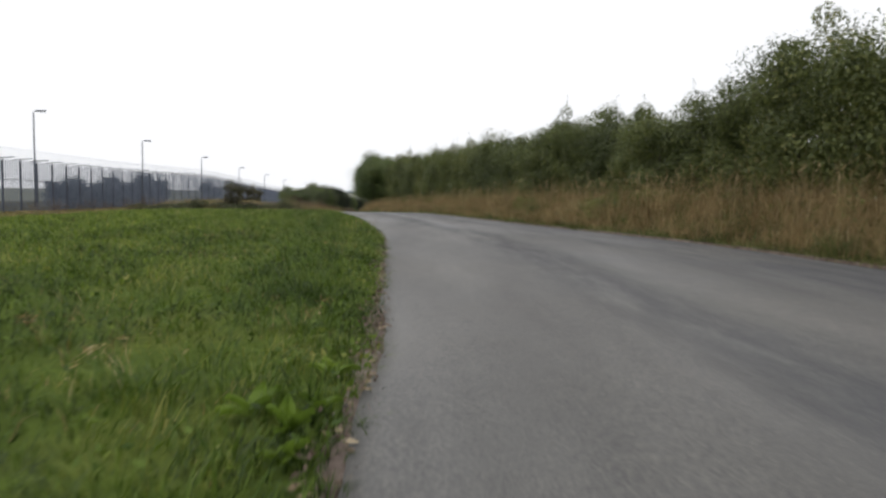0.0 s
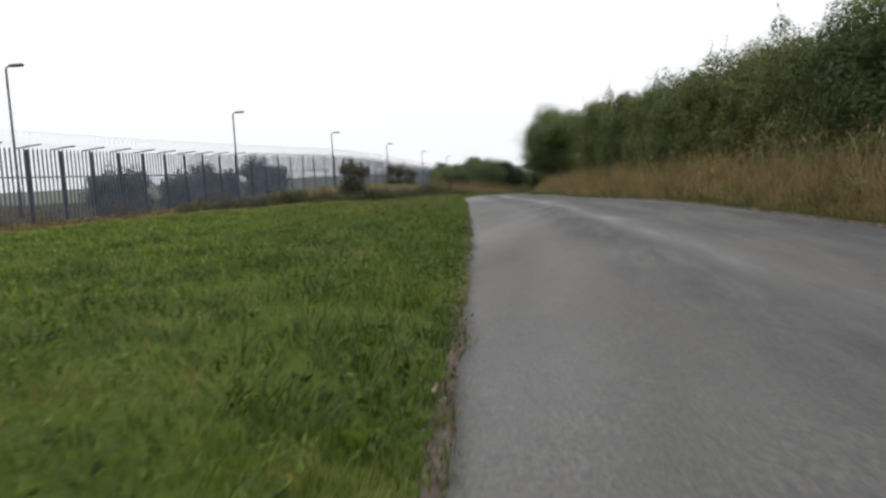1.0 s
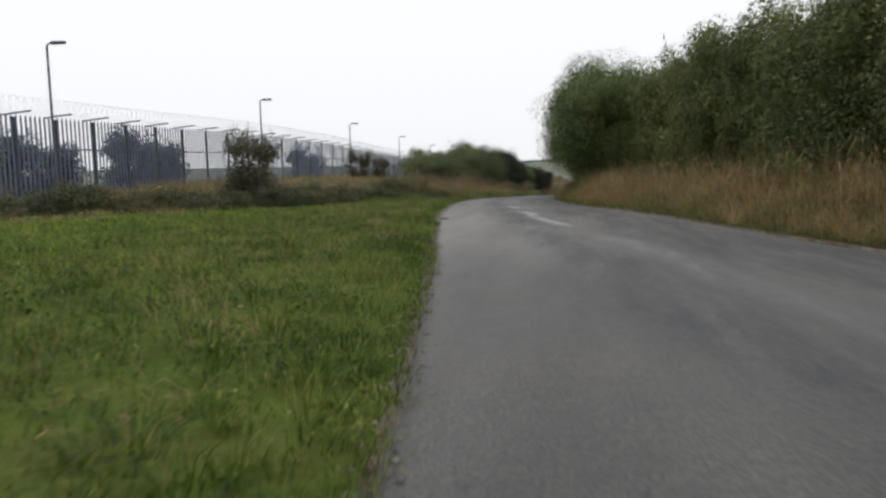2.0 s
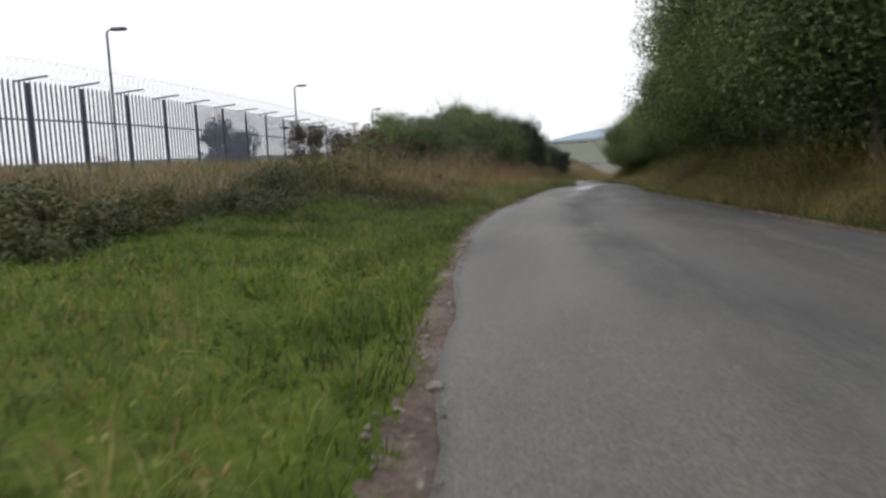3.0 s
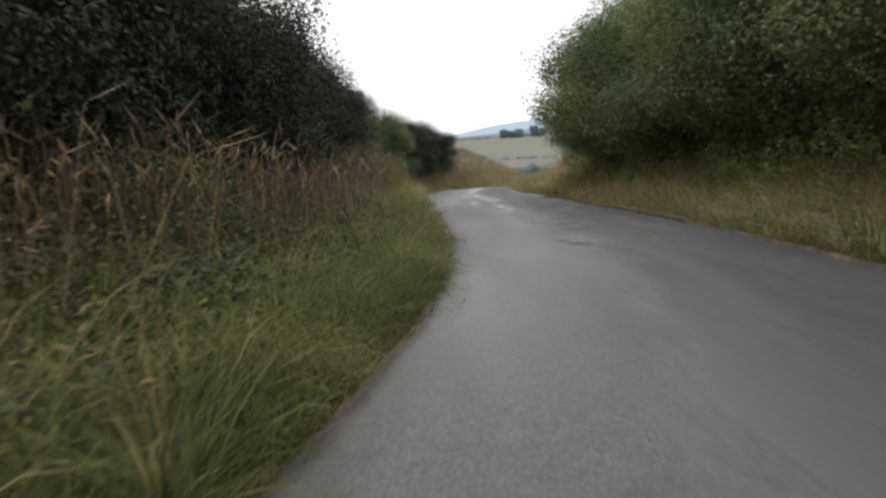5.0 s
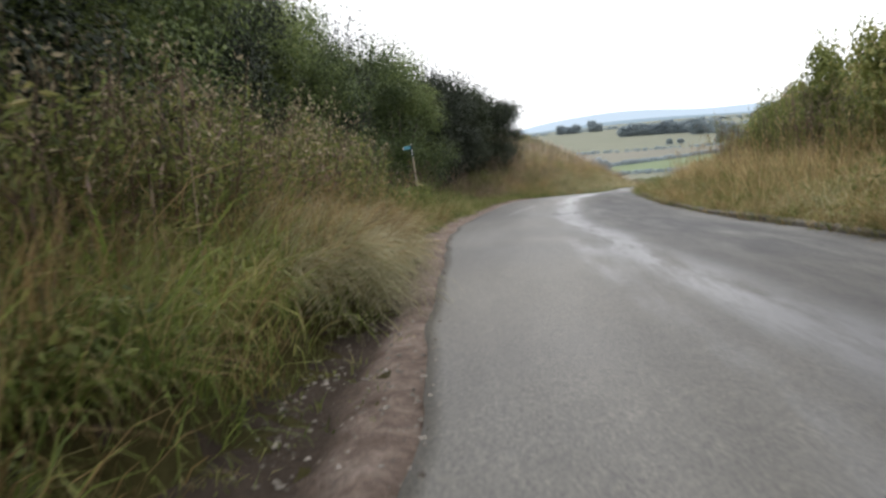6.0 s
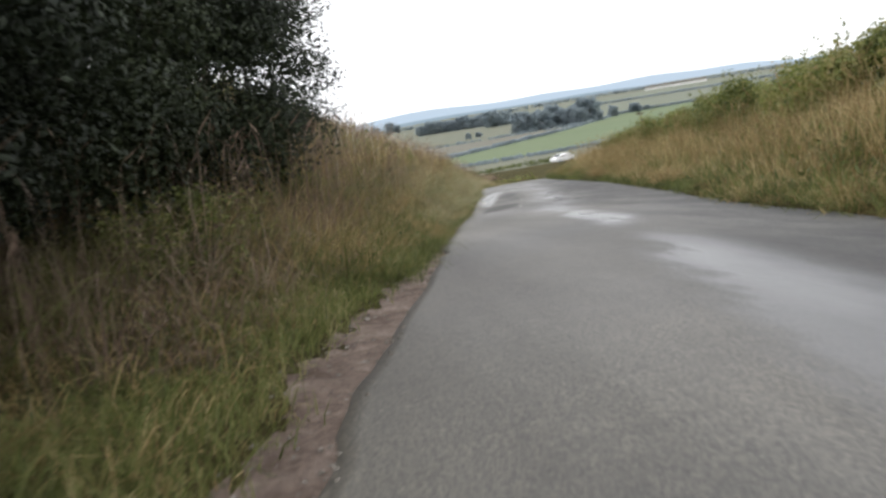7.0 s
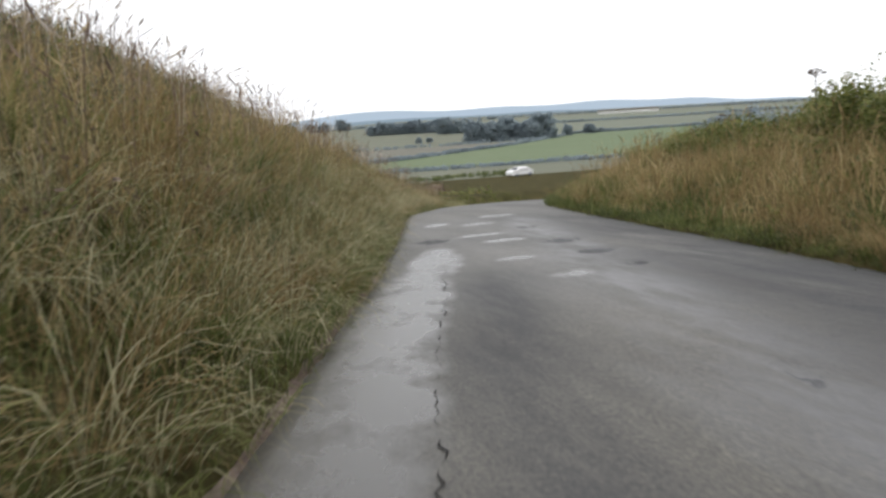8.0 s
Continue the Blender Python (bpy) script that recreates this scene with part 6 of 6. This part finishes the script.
FRESH = foliage("dock_leaf", [(0.1, (0.07, 0.12, 0.02)), (0.6, (0.16, 0.24, 0.03)), (0.95, (0.28, 0.34, 0.06))], 0.35, 0.4, 2.0)
DOCK = foliage("dull_dock_leaf", [(0.1, (0.05, 0.09, 0.025)), (0.6, (0.1, 0.16, 0.04)), (0.95, (0.16, 0.2, 0.07))], 0.3, 0.45, 2.0)
big_leaves("dock_plant", "bright yellow-green dock plant on the verge", left(132.2) - 0.9, 132.2, 26, 0.2, FRESH, 1, 0.34)
for k, (y, d) in enumerate(((125.4, 1.0), (130.3, 0.8), (127.6, 1.2), (91.0, 0.3), (81.2, 0.6))):
    big_leaves("dock_plant", "dull green dock plant at the road edge", left(y) - d, y, 9, 0.12 if y < 80 else 0.17, DOCK, 5 + k)

for k, (y, d, s) in enumerate(((2.05, 0.16, 0.1), (2.3, 0.2, 0.12), (2.55, 0.15, 0.09), (3.05, 0.15, 0.11), (2.4, 0.32, 0.12), (25.45, 0.24, 0.1))):
    big_leaves("dock_plant", "low bright green dock plant at the meadow edge", left(y) - d, y, 9, s, FRESH, 30 + k)

for k, (y, d) in enumerate(((131.4, 0.75), (131.7, 0.95), (132.1, 0.85), (132.5, 1.05), (131.9, 1.25), (132.6, 0.75), (133.2, 0.9), (133.0, 1.3))):
    big_leaves("leafy_weed", "dull green leafy weed standing in the verge grass", left(y) - d, y, 26, 0.14, DOCK, 60 + k, 0.46 + 0.03 * (k % 4))

for i, (y, d) in enumerate(((132.3, 0.75), (132.7, 1.2), (133.2, 0.75), (133.5, 1.15), (132.9, 1.7), (134.1, 0.9), (134.5, 1.4))):
    put(nettle_kinds, i, left(y) - d, y, rng.uniform(0.5, 0.62), rng.uniform(0.95, 1.15), sink=0.03)
tufted("soft_grass", "soft green grass beside the soil margin", LUSH, 520, 129.5, 138, 0.4, 1.3, -1, 0.1, 0.26, per=16, spread=0.1, lean=0.5, pull=0.2, wid=0.0045, ramp_in=0.2, segs=3, out=0.8, fade=lambda x, y, d: d > soil_w(y) + 0.04)

# dead leaves along the meadow edge
r5 = np.random.default_rng(77)
DEAD = foliage("dead_leaf", [(0.1, (0.12, 0.075, 0.04)), (0.5, (0.27, 0.2, 0.12)), (0.9, (0.45, 0.38, 0.26))], 0.15, 0.7, 3.0)
v, q = [], []
for k in range(420):
    y = r5.uniform(-2, 12)
    x = float(left(y)) - r5.uniform(-0.03, 0.13)
    z = float(max(ground(x, y), top(y) if x > left(y) else -99)) + 0.012
    a, s, up = r5.uniform(0, 6.28), r5.uniform(0.008, 0.03), r5.uniform(0.0, 0.5)
    b = len(v)
    for p, w, h in ((-1, 0, 0.1), (0, -0.45, 0.0), (1, 0, up), (0, 0.45, 0.25)):
        v.append((x + s * (p * math.cos(a) - w * math.sin(a)), y + s * (p * math.sin(a) + w * math.cos(a)), z + s * h))
    q.append((b, b + 1, b + 2, b + 3))
tagged(new("leaf_litter", fast_mesh("leaf_litter", np.array(v), np.array(q), DEAD)), "dry brown fallen leaves along the asphalt edge", "leaves", kind="stuff")

# ---- waymark post ----
sign = new("waymark_post")
tagged(sign, "leaning weathered waymark post with a small blue arrow plate", "sign post")
BLUE = surface("blue_plate", [(0.3, (0.09, 0.3, 0.42)), (0.7, (0.13, 0.38, 0.5))], 8, 40, rough=0.4, spec=0.5, bumps=0.0)
DARK_GREEN = surface("dark_collar", [(0.3, (0.02, 0.045, 0.05)), (0.7, (0.03, 0.06, 0.065))], 8, 40, rough=0.5)
sx, sy = -7.77, 133.95
sign.matrix_basis = pose(sx, sy, float(ground(sx, sy)), 0, -5, -8)
sign.scale = (0.68, 0.68, 0.93)
v, q = tube_arrays([(0, 0, 0), (0, 0, 0.6), (0, 0, 1.2)], [0.022, 0.021, 0.02], 8)
part("post", fast_mesh("post", v, q, WOOD, smooth=True), sign)
v, q = tube_arrays([(0, 0, 1.2), (0, 0, 1.42)], [0.024, 0.023], 8)
part("collar", fast_mesh("collar", v, q, DARK_GREEN, smooth=True), sign, "dark green collar")
for zc in (1.24, 1.3, 1.41):
    v, q = tube_arrays([(0, 0, zc), (0, 0, zc + 0.014)], [0.0255, 0.0255], 8)
    part("band", fast_mesh("band", v, q, WHITE), sign, "white reflective band")
bm = bmesh.new()
box(bm, 0.19, 0.012, 0.058, (-0.1, 0, 1.37), 0.004)
part("plate", bm_mesh("plate", bm, BLUE), sign, "sky-blue plate")
bm = bmesh.new()
box(bm, 0.03, 0.016, 0.036, (-0.205, 0, 1.362), 0.006)
part("tip", bm_mesh("tip", bm, WHITE), sign, "white plate end")

# ---- repairs, polished streaks and pits in the asphalt ----


def patch(name, label, outline, lift, mat, seed, fine=0.05):
    """A thin repair on the road. outline: (y, metres right of the left edge) round its rim."""
    g = np.random.default_rng(seed)
    pts = []
    n = len(outline)
    for k in range(n):
        (ya, oa), (yb, ob_) = outline[k], outline[(k + 1) % n]
        m = max(2, int(math.hypot(yb - ya, ob_ - oa) / 0.22))
        for j in range(m):
            t = j / m
            pts.append((ya + (yb - ya) * t + g.normal() * fine, oa + (ob_ - oa) * t + g.normal() * fine * 0.6))
    bm = bmesh.new()
    vs = []
    for y, o in pts:
        x = float(left(y)) + o
        vs.append(bm.verts.new((x, y, road_z(x, y) + lift)))
    f = bm.faces.new(vs)
    if f.normal.z < 0:
        f.normal_flip()
    bmesh.ops.triangulate(bm, faces=[f])
    bmesh.ops.subdivide_edges(bm, edges=[e for e in bm.edges if e.calc_length() > 0.7], cuts=2)
    for v in bm.verts:
        v.co.z = road_z(v.co.x, v.co.y) + lift
    ob = new(name, bm_mesh(name, bm, mat))
    return tagged(ob, label, "road patch", kind="structure")


def road_z(x, y):
    a, b = float(left(y)), float(right(y))
    k = min(max((x - a) / (b - a), 0), 1)
    return float(top(y)) + 0.035 * (1 - (2 * k - 1) ** 2) + 0.006 * float(wave(x, y, 1.1))


WORN_PAINT = surface("worn_paint", [(0.35, (0.16, 0.16, 0.155)), (0.65, (0.5, 0.5, 0.48))], 14, 60, bumps=0.2)
patch("tarmac_repair", "sunken dark tarmac strip along the road edge", [(81.9, -0.02), (84.9, -0.02), (84.7, 0.22), (83.4, 0.27), (82.1, 0.2)], 0.004, OLD_PATCH, 1, 0.03)
patch("tarmac_repair", "rough dark patch of broken old tarmac", [(151.25, 0.3), (151.2, 0.56), (151.25, 0.84), (151.9, 0.9), (152.85, 0.92), (153.05, 0.7), (152.8, 0.34), (152.0, 0.28)], 0.004, OLD_PATCH, 8, 0.05)
for y, o in ((150.86, 0.0), (153.56, 0.1)):
    patch("paint_mark", "worn white survey mark on the asphalt", [(y, o + 0.955), (y + 0.36, o + 0.965), (y + 0.36, o + 0.99), (y, o + 0.98)], 0.009, WORN_PAINT, 50, 0.006)
    patch("paint_mark", "thin worn white paint line on the asphalt", [(y + 0.08, o + 0.64), (y + 0.11, o + 0.64), (y + 0.05, o + 0.88), (y + 0.02, o + 0.88)], 0.009, WORN_PAINT, 51, 0.004)
    patch("paint_mark", "faint worn white dash near the road edge", [(y + 0.16, 0.12), (y + 0.19, 0.12), (y + 0.13, 0.36), (y + 0.1, 0.36)], 0.009, WORN_PAINT, 52, 0.004)


def crack(label, y0, y1, o, seed):
    """A broken, wandering crack: short slivers end to end, painted dark as the shade inside."""
    g = np.random.default_rng(seed)
    y = np.arange(y0, y1, 0.05)
    n = len(y)
    off = o + np.cumsum(g.normal(size=n) * 0.012) * 0.4 + g.normal(size=n) * 0.008
    half = np.maximum(0.0, g.uniform(-0.003, 0.0045, n) * (0.3 + np.abs(np.sin(y * 2.1 + seed))))
    rows_ = []
    for a, b, c in zip(y, off, half):
        x = float(left(a)) + b
        rows_ += [(x - c, a, road_z(x, a) + 0.0045), (x + c, a, road_z(x, a) + 0.0045)]
    return tagged(new("road_crack", grid_mesh("road_crack", rows_, 2, CRACK_SHADE)), label, "crack", kind="structure")


CRACK_SHADE = surface("crack_shadow", [(0.3, (0.012, 0.012, 0.012)), (0.7, (0.03, 0.028, 0.026))], 3, 40)
crack("dark edge crack in the crumbling asphalt", 107, 116, 0.16, 1)
crack("thin branching crack near the crumbling edge", 109, 116, 0.07, 2)
crack("short crack beside the sunken strip", 78.6, 82, 0.15, 3)
crack("irregular crack beside the wheel track", 154.6, 159.6, 0.56, 4)

# ---- concrete kerb on the right ----
kerb = new("kerb")
tagged(kerb, "weathered grey concrete kerb stones along the verge", "kerb", kind="structure")
bm = bmesh.new()
box(bm, 0.13, 0.9, 0.26, (0, 0, 0), 0.018)
KERB = bm_mesh("kerb_stone", bm, CONCRETE)
g = random.Random(7)
for k, y in enumerate(np.arange(114, 142, 0.915)):
    p = part("kerb_stone", KERB, kerb)
    x = float(right(y)) + 0.06
    a = math.degrees(math.atan2(float(right(y + 0.4) - right(y - 0.4)), 0.8))
    s = math.degrees(math.atan2(float(top(y + 0.4) - top(y - 0.4)), 0.8))
    p.matrix_basis = pose(x + g.uniform(-0.012, 0.012), float(y), float(top(y)) - 0.068 + g.uniform(-0.012, 0.012), s, g.uniform(-2, 2), -a + g.uniform(-0.8, 0.8))
# ---- road gully beside the kerb ----
gully = new("road_gully")
tagged(gully, "dark cast-iron road gully grate set beside the kerb", "drain")
gx, gy = float(right(124.1)) - 0.2, 124.1
gully.matrix_basis = pose(gx, gy, road_z(gx, gy) + 0.004, -2.7, 0, -1)
IRON = surface("cast_iron", [(0.3, (0.02, 0.019, 0.018)), (0.7, (0.05, 0.046, 0.042))], 8, 50, rough=0.6, bumps=0.4)
for nm, sx_, sy_, ax, ay in (("frame_side", 0.03, 0.44, -0.15, 0), ("frame_side", 0.03, 0.44, 0.15, 0), ("frame_end", 0.27, 0.03, 0, -0.205), ("frame_end", 0.27, 0.03, 0, 0.205)):
    bm = bmesh.new()
    box(bm, sx_, sy_, 0.02, (ax, ay, 0.0), 0.003)
    part(nm, bm_mesh(nm, bm, IRON), gully)
bm = bmesh.new()
box(bm, 0.26, 0.024, 0.016, (0, 0, 0), 0.003)
SLAT = bm_mesh("slat", bm, IRON)
for k in range(8):
    part("slat", SLAT, gully).location = (0, -0.168 + 0.048 * k, 0)
# ---- the valley beyond ----


def field(name, label, near, far, x0, x1, mat, lift=0.2):
    """A field laid over the valley between two boundary lines, each given as x and y."""
    x = np.linspace(x0, x1, 40)
    k = np.linspace(0, 1, 16)[:, None]
    a, b = np.interp(x, *near), np.interp(x, *far)
    Y = a[None] * (1 - k) + np.maximum(a, b)[None] * k
    X = np.repeat(x[None], 16, 0)
    ob = new(name, grid_mesh(name, np.stack([X, Y, ground(X, Y) + lift], -1), 40, mat))
    return tagged(ob, label, "field", kind="structure")


FIELD_HEDGE = [5, 44, 120, 210, 420], [357, 410, 508, 650, 690]
field("pasture", "bright green pasture on the valley side", ([0, 420], [330, 345]), FIELD_HEDGE, 5, 420, FIELD_GREEN)
field("stubble_field", "pale tan stubble field beyond a hedge", ([5, 44, 120, 150], [360, 413, 511, 562]), ([0, 160], [552, 566]), 8, 150, FIELD_TAN)
field("pasture", "dull green pasture past the tree line", ([200, 420, 900], [660, 700, 760]), ([200, 900], [1080, 1110]), 205, 900, FIELD_DULL)
field("pasture", "dull far pasture", ([300, 1200], [1110, 1150]), ([300, 1200], [1450, 1500]), 305, 1200, FIELD_DULL, lift=0.6)

far_rng = np.random.default_rng(77)


def hedgerow(y0, x0, x1, h, wd, label, slope=0.12, per=2.2, mat=HAZED_LEAF):
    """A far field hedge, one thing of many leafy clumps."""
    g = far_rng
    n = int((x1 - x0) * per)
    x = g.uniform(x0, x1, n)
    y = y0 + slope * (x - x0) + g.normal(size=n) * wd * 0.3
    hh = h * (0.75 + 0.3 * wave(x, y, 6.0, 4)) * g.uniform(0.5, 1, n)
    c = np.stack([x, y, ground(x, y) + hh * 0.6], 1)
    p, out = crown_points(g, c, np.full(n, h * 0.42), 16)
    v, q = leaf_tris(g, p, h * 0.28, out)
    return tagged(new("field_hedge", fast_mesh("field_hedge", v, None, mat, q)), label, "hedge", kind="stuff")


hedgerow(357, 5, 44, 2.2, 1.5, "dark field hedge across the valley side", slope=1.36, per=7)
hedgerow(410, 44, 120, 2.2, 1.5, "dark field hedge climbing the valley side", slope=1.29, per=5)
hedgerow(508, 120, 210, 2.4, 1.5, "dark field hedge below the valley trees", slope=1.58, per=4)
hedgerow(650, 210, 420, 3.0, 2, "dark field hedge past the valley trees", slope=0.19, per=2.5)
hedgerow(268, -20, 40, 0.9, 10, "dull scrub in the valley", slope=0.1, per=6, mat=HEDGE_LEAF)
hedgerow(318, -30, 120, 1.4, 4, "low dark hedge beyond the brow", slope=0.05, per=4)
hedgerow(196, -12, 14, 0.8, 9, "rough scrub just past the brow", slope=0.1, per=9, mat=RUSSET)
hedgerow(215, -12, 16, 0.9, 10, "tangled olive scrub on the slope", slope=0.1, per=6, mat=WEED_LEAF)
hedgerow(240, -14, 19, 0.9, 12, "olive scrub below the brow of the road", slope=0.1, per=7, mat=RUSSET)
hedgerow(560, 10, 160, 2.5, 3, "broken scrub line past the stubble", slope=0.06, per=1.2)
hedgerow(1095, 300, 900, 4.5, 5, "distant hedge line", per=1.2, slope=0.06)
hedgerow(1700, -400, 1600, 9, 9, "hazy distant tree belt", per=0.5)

far_trees = [make_bush("far_tree", 300 + k, 15 + 2 * k, 14, 13 + 2.5 * k, 80, 170, 0.75, HAZED_LEAF, "hazy blue-green broadleaf tree in the valley", "tree", "valley trees", stems=3, thick=0.4, shoots=0) for k in range(3)]
def away(bearing, d):
    """A place d metres off from the brow of the road on that bearing (degrees from y towards x)."""
    return -4 + d * math.sin(radians(bearing)), 146 + d * math.cos(radians(bearing))


spots = [(*away(8.5 + 0.62 * i, 860 + far_rng.uniform(-12, 12)), 0.95) for i in range(8)]
spots += [(*away(13.7 + 0.55 * i, 760 + far_rng.uniform(-10, 10)), 0.95) for i in range(3)]
spots += [(*away(15.7 + 0.85 * i, 480 + far_rng.uniform(-10, 10)), 0.8 + 0.05 * (i % 3)) for i in range(6)]
spots += [(*away(20.75, 470), 1.05), (*away(21.3, 480), 0.7), (*away(22.6, 520), 0.5), (*away(24.2, 545), 0.5), (*away(25.0, 560), 0.35), (*away(11.8, 520), 0.28), (*away(12.6, 530), 0.25)]
spots += [(*away(32.2, 170), 0.68), (*away(33.8, 176), 0.6), (*away(35.6, 96), 0.5), (*away(37.0, 98), 0.5), (*away(38.6, 102), 0.45)]
spots += [(*away(b, 1500), 1.2) for b in (3.9, 4.5, 5.0, 6.2, 6.6)] + [(*away(6.8, 172), 0.36), (*away(5.2, 176), 0.3)]
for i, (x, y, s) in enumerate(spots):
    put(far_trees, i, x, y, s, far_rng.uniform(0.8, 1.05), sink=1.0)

# long pale farm shed far off
shed = new("farm_building")
tagged(shed, "long white farm shed far across the valley", "building")
shed.matrix_basis = pose(677, 1480, float(ground(677, 1480)), 0, 0, -18)
bm = bmesh.new()
box(bm, 110, 14, 5, (0, 0, 2.5))
part("wall", bm_mesh("wall", bm, WHITE), shed)
bm = bmesh.new()
v8 = [bm.verts.new(p) for p in ((-56, -8, 5), (56, -8, 5), (56, 8, 5), (-56, 8, 5), (-56, 0, 8.2), (56, 0, 8.2))]
for f in ((0, 1, 5, 4), (2, 3, 4, 5), (0, 4, 3), (1, 2, 5), (3, 2, 1, 0)):
    bm.faces.new([v8[k] for k in f])
part("roof", bm_mesh("roof", bm, CONCRETE), shed, "grey sheet roof")


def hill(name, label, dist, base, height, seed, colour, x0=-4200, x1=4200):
    """A far ridge that closes the view, plain and pale: its haze is a painted glow."""
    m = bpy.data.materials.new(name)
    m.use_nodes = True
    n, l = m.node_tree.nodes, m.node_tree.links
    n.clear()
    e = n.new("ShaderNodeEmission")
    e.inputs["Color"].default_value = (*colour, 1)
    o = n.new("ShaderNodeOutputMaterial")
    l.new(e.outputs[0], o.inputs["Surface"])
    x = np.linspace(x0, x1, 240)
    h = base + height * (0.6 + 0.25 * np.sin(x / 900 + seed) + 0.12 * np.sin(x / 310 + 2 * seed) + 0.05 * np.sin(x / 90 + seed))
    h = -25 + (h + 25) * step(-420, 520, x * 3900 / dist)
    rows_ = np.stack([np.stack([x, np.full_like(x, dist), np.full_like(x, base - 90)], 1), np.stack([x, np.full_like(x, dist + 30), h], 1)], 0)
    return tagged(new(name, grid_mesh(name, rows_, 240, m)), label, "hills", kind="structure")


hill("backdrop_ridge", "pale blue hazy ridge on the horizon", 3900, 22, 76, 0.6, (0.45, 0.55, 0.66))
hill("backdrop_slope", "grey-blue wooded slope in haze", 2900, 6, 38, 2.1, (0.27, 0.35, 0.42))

# ---- parked car ----


def make_car(x, y):
    paint = surface("white_car_paint", [(0.3, (0.74, 0.75, 0.76)), (0.7, (0.8, 0.8, 0.8))], 1, 10, rough=0.25, spec=0.5, bumps=0.0, grain=0.05)
    glass = shader("car_glass", 0.08, 0.5)[0]
    glass.node_tree.nodes["Principled BSDF"].inputs["Base Color"].default_value = (0.02, 0.025, 0.03, 1)
    rubber = shader("tyre_rubber", 0.8, 0.3)[0]
    rubber.node_tree.nodes["Principled BSDF"].inputs["Base Color"].default_value = (0.02, 0.02, 0.02, 1)
    e = new("car")
    tagged(e, "white hatchback car parked in the valley lane", "car")
    prof = [(-2.0, 0.3), (-2.05, 0.65), (-1.9, 0.92), (-1.3, 0.98), (-0.6, 1.38), (0.9, 1.42), (1.7, 1.0), (1.95, 0.85), (2.0, 0.35)]
    bm = bmesh.new()
    rings = []
    for w, inset in ((-0.84, 0.0), (-0.72, 1.0), (0.72, 1.0), (0.84, 0.0)):
        rings.append([bm.verts.new((px, w, pz if (inset or pz < 1.0) else pz - 0.06)) for px, pz in prof])
    for a, b in zip(rings, rings[1:]):
        for k in range(len(prof) - 1):
            bm.faces.new((a[k], a[k + 1], b[k + 1], b[k]))
        bm.faces.new((a[-1], a[0], b[0], b[-1]))
    bm.faces.new(rings[0][::-1])
    bm.faces.new(rings[-1])
    bmesh.ops.recalc_face_normals(bm, faces=bm.faces[:])
    part("body", bm_mesh("body", bm, paint), e)
    for nm, pts in (("windscreen", ((-1.22, 1.0), (-0.68, 1.33))), ("rear_window", ((1.62, 1.03), (1.0, 1.36)))):
        (ax, az), (bx, bz) = pts
        s = -1 if ax < 0 else 1
        v = np.array([(ax + 0.02 * s, -0.66, az + 0.03), (ax + 0.02 * s, 0.66, az + 0.03), (bx + 0.02 * s, 0.62, bz + 0.03), (bx + 0.02 * s, -0.62, bz + 0.03)])
        part(nm, fast_mesh(nm, v, np.array([(0, 1, 2, 3)]), glass), e, "dark glass")
    for s in (-1, 1):
        v = np.array([(-1.0, 0.85 * s, 0.97), (1.2, 0.85 * s, 0.97), (0.8, 0.78 * s, 1.3), (-0.5, 0.78 * s, 1.3)])
        part("side_window", fast_mesh("side_window", v, np.array([(0, 1, 2, 3)]), glass), e, "dark glass")
        for px in (-1.25, 1.3):
            v, q = tube_arrays([(px, s * 0.72, 0.31), (px, s * 0.88, 0.31)], [0.31, 0.31], 16)
            wheel = part("wheel", fast_mesh("wheel", v, q, rubber), e, "black tyre")
            v, q = tube_arrays([(px, s * 0.875, 0.31), (px, s * 0.885, 0.31), (px, s * 0.887, 0.31)], [0.2, 0.2, 0.02], 12)
            part("rim", fast_mesh("rim", v, q, STEEL), wheel, "grey wheel rim")
    e.matrix_basis = pose(x, y, float(ground(x, y)) + 0.02, 0, 0, 22)
    return e


make_car(*away(18.7, 124))
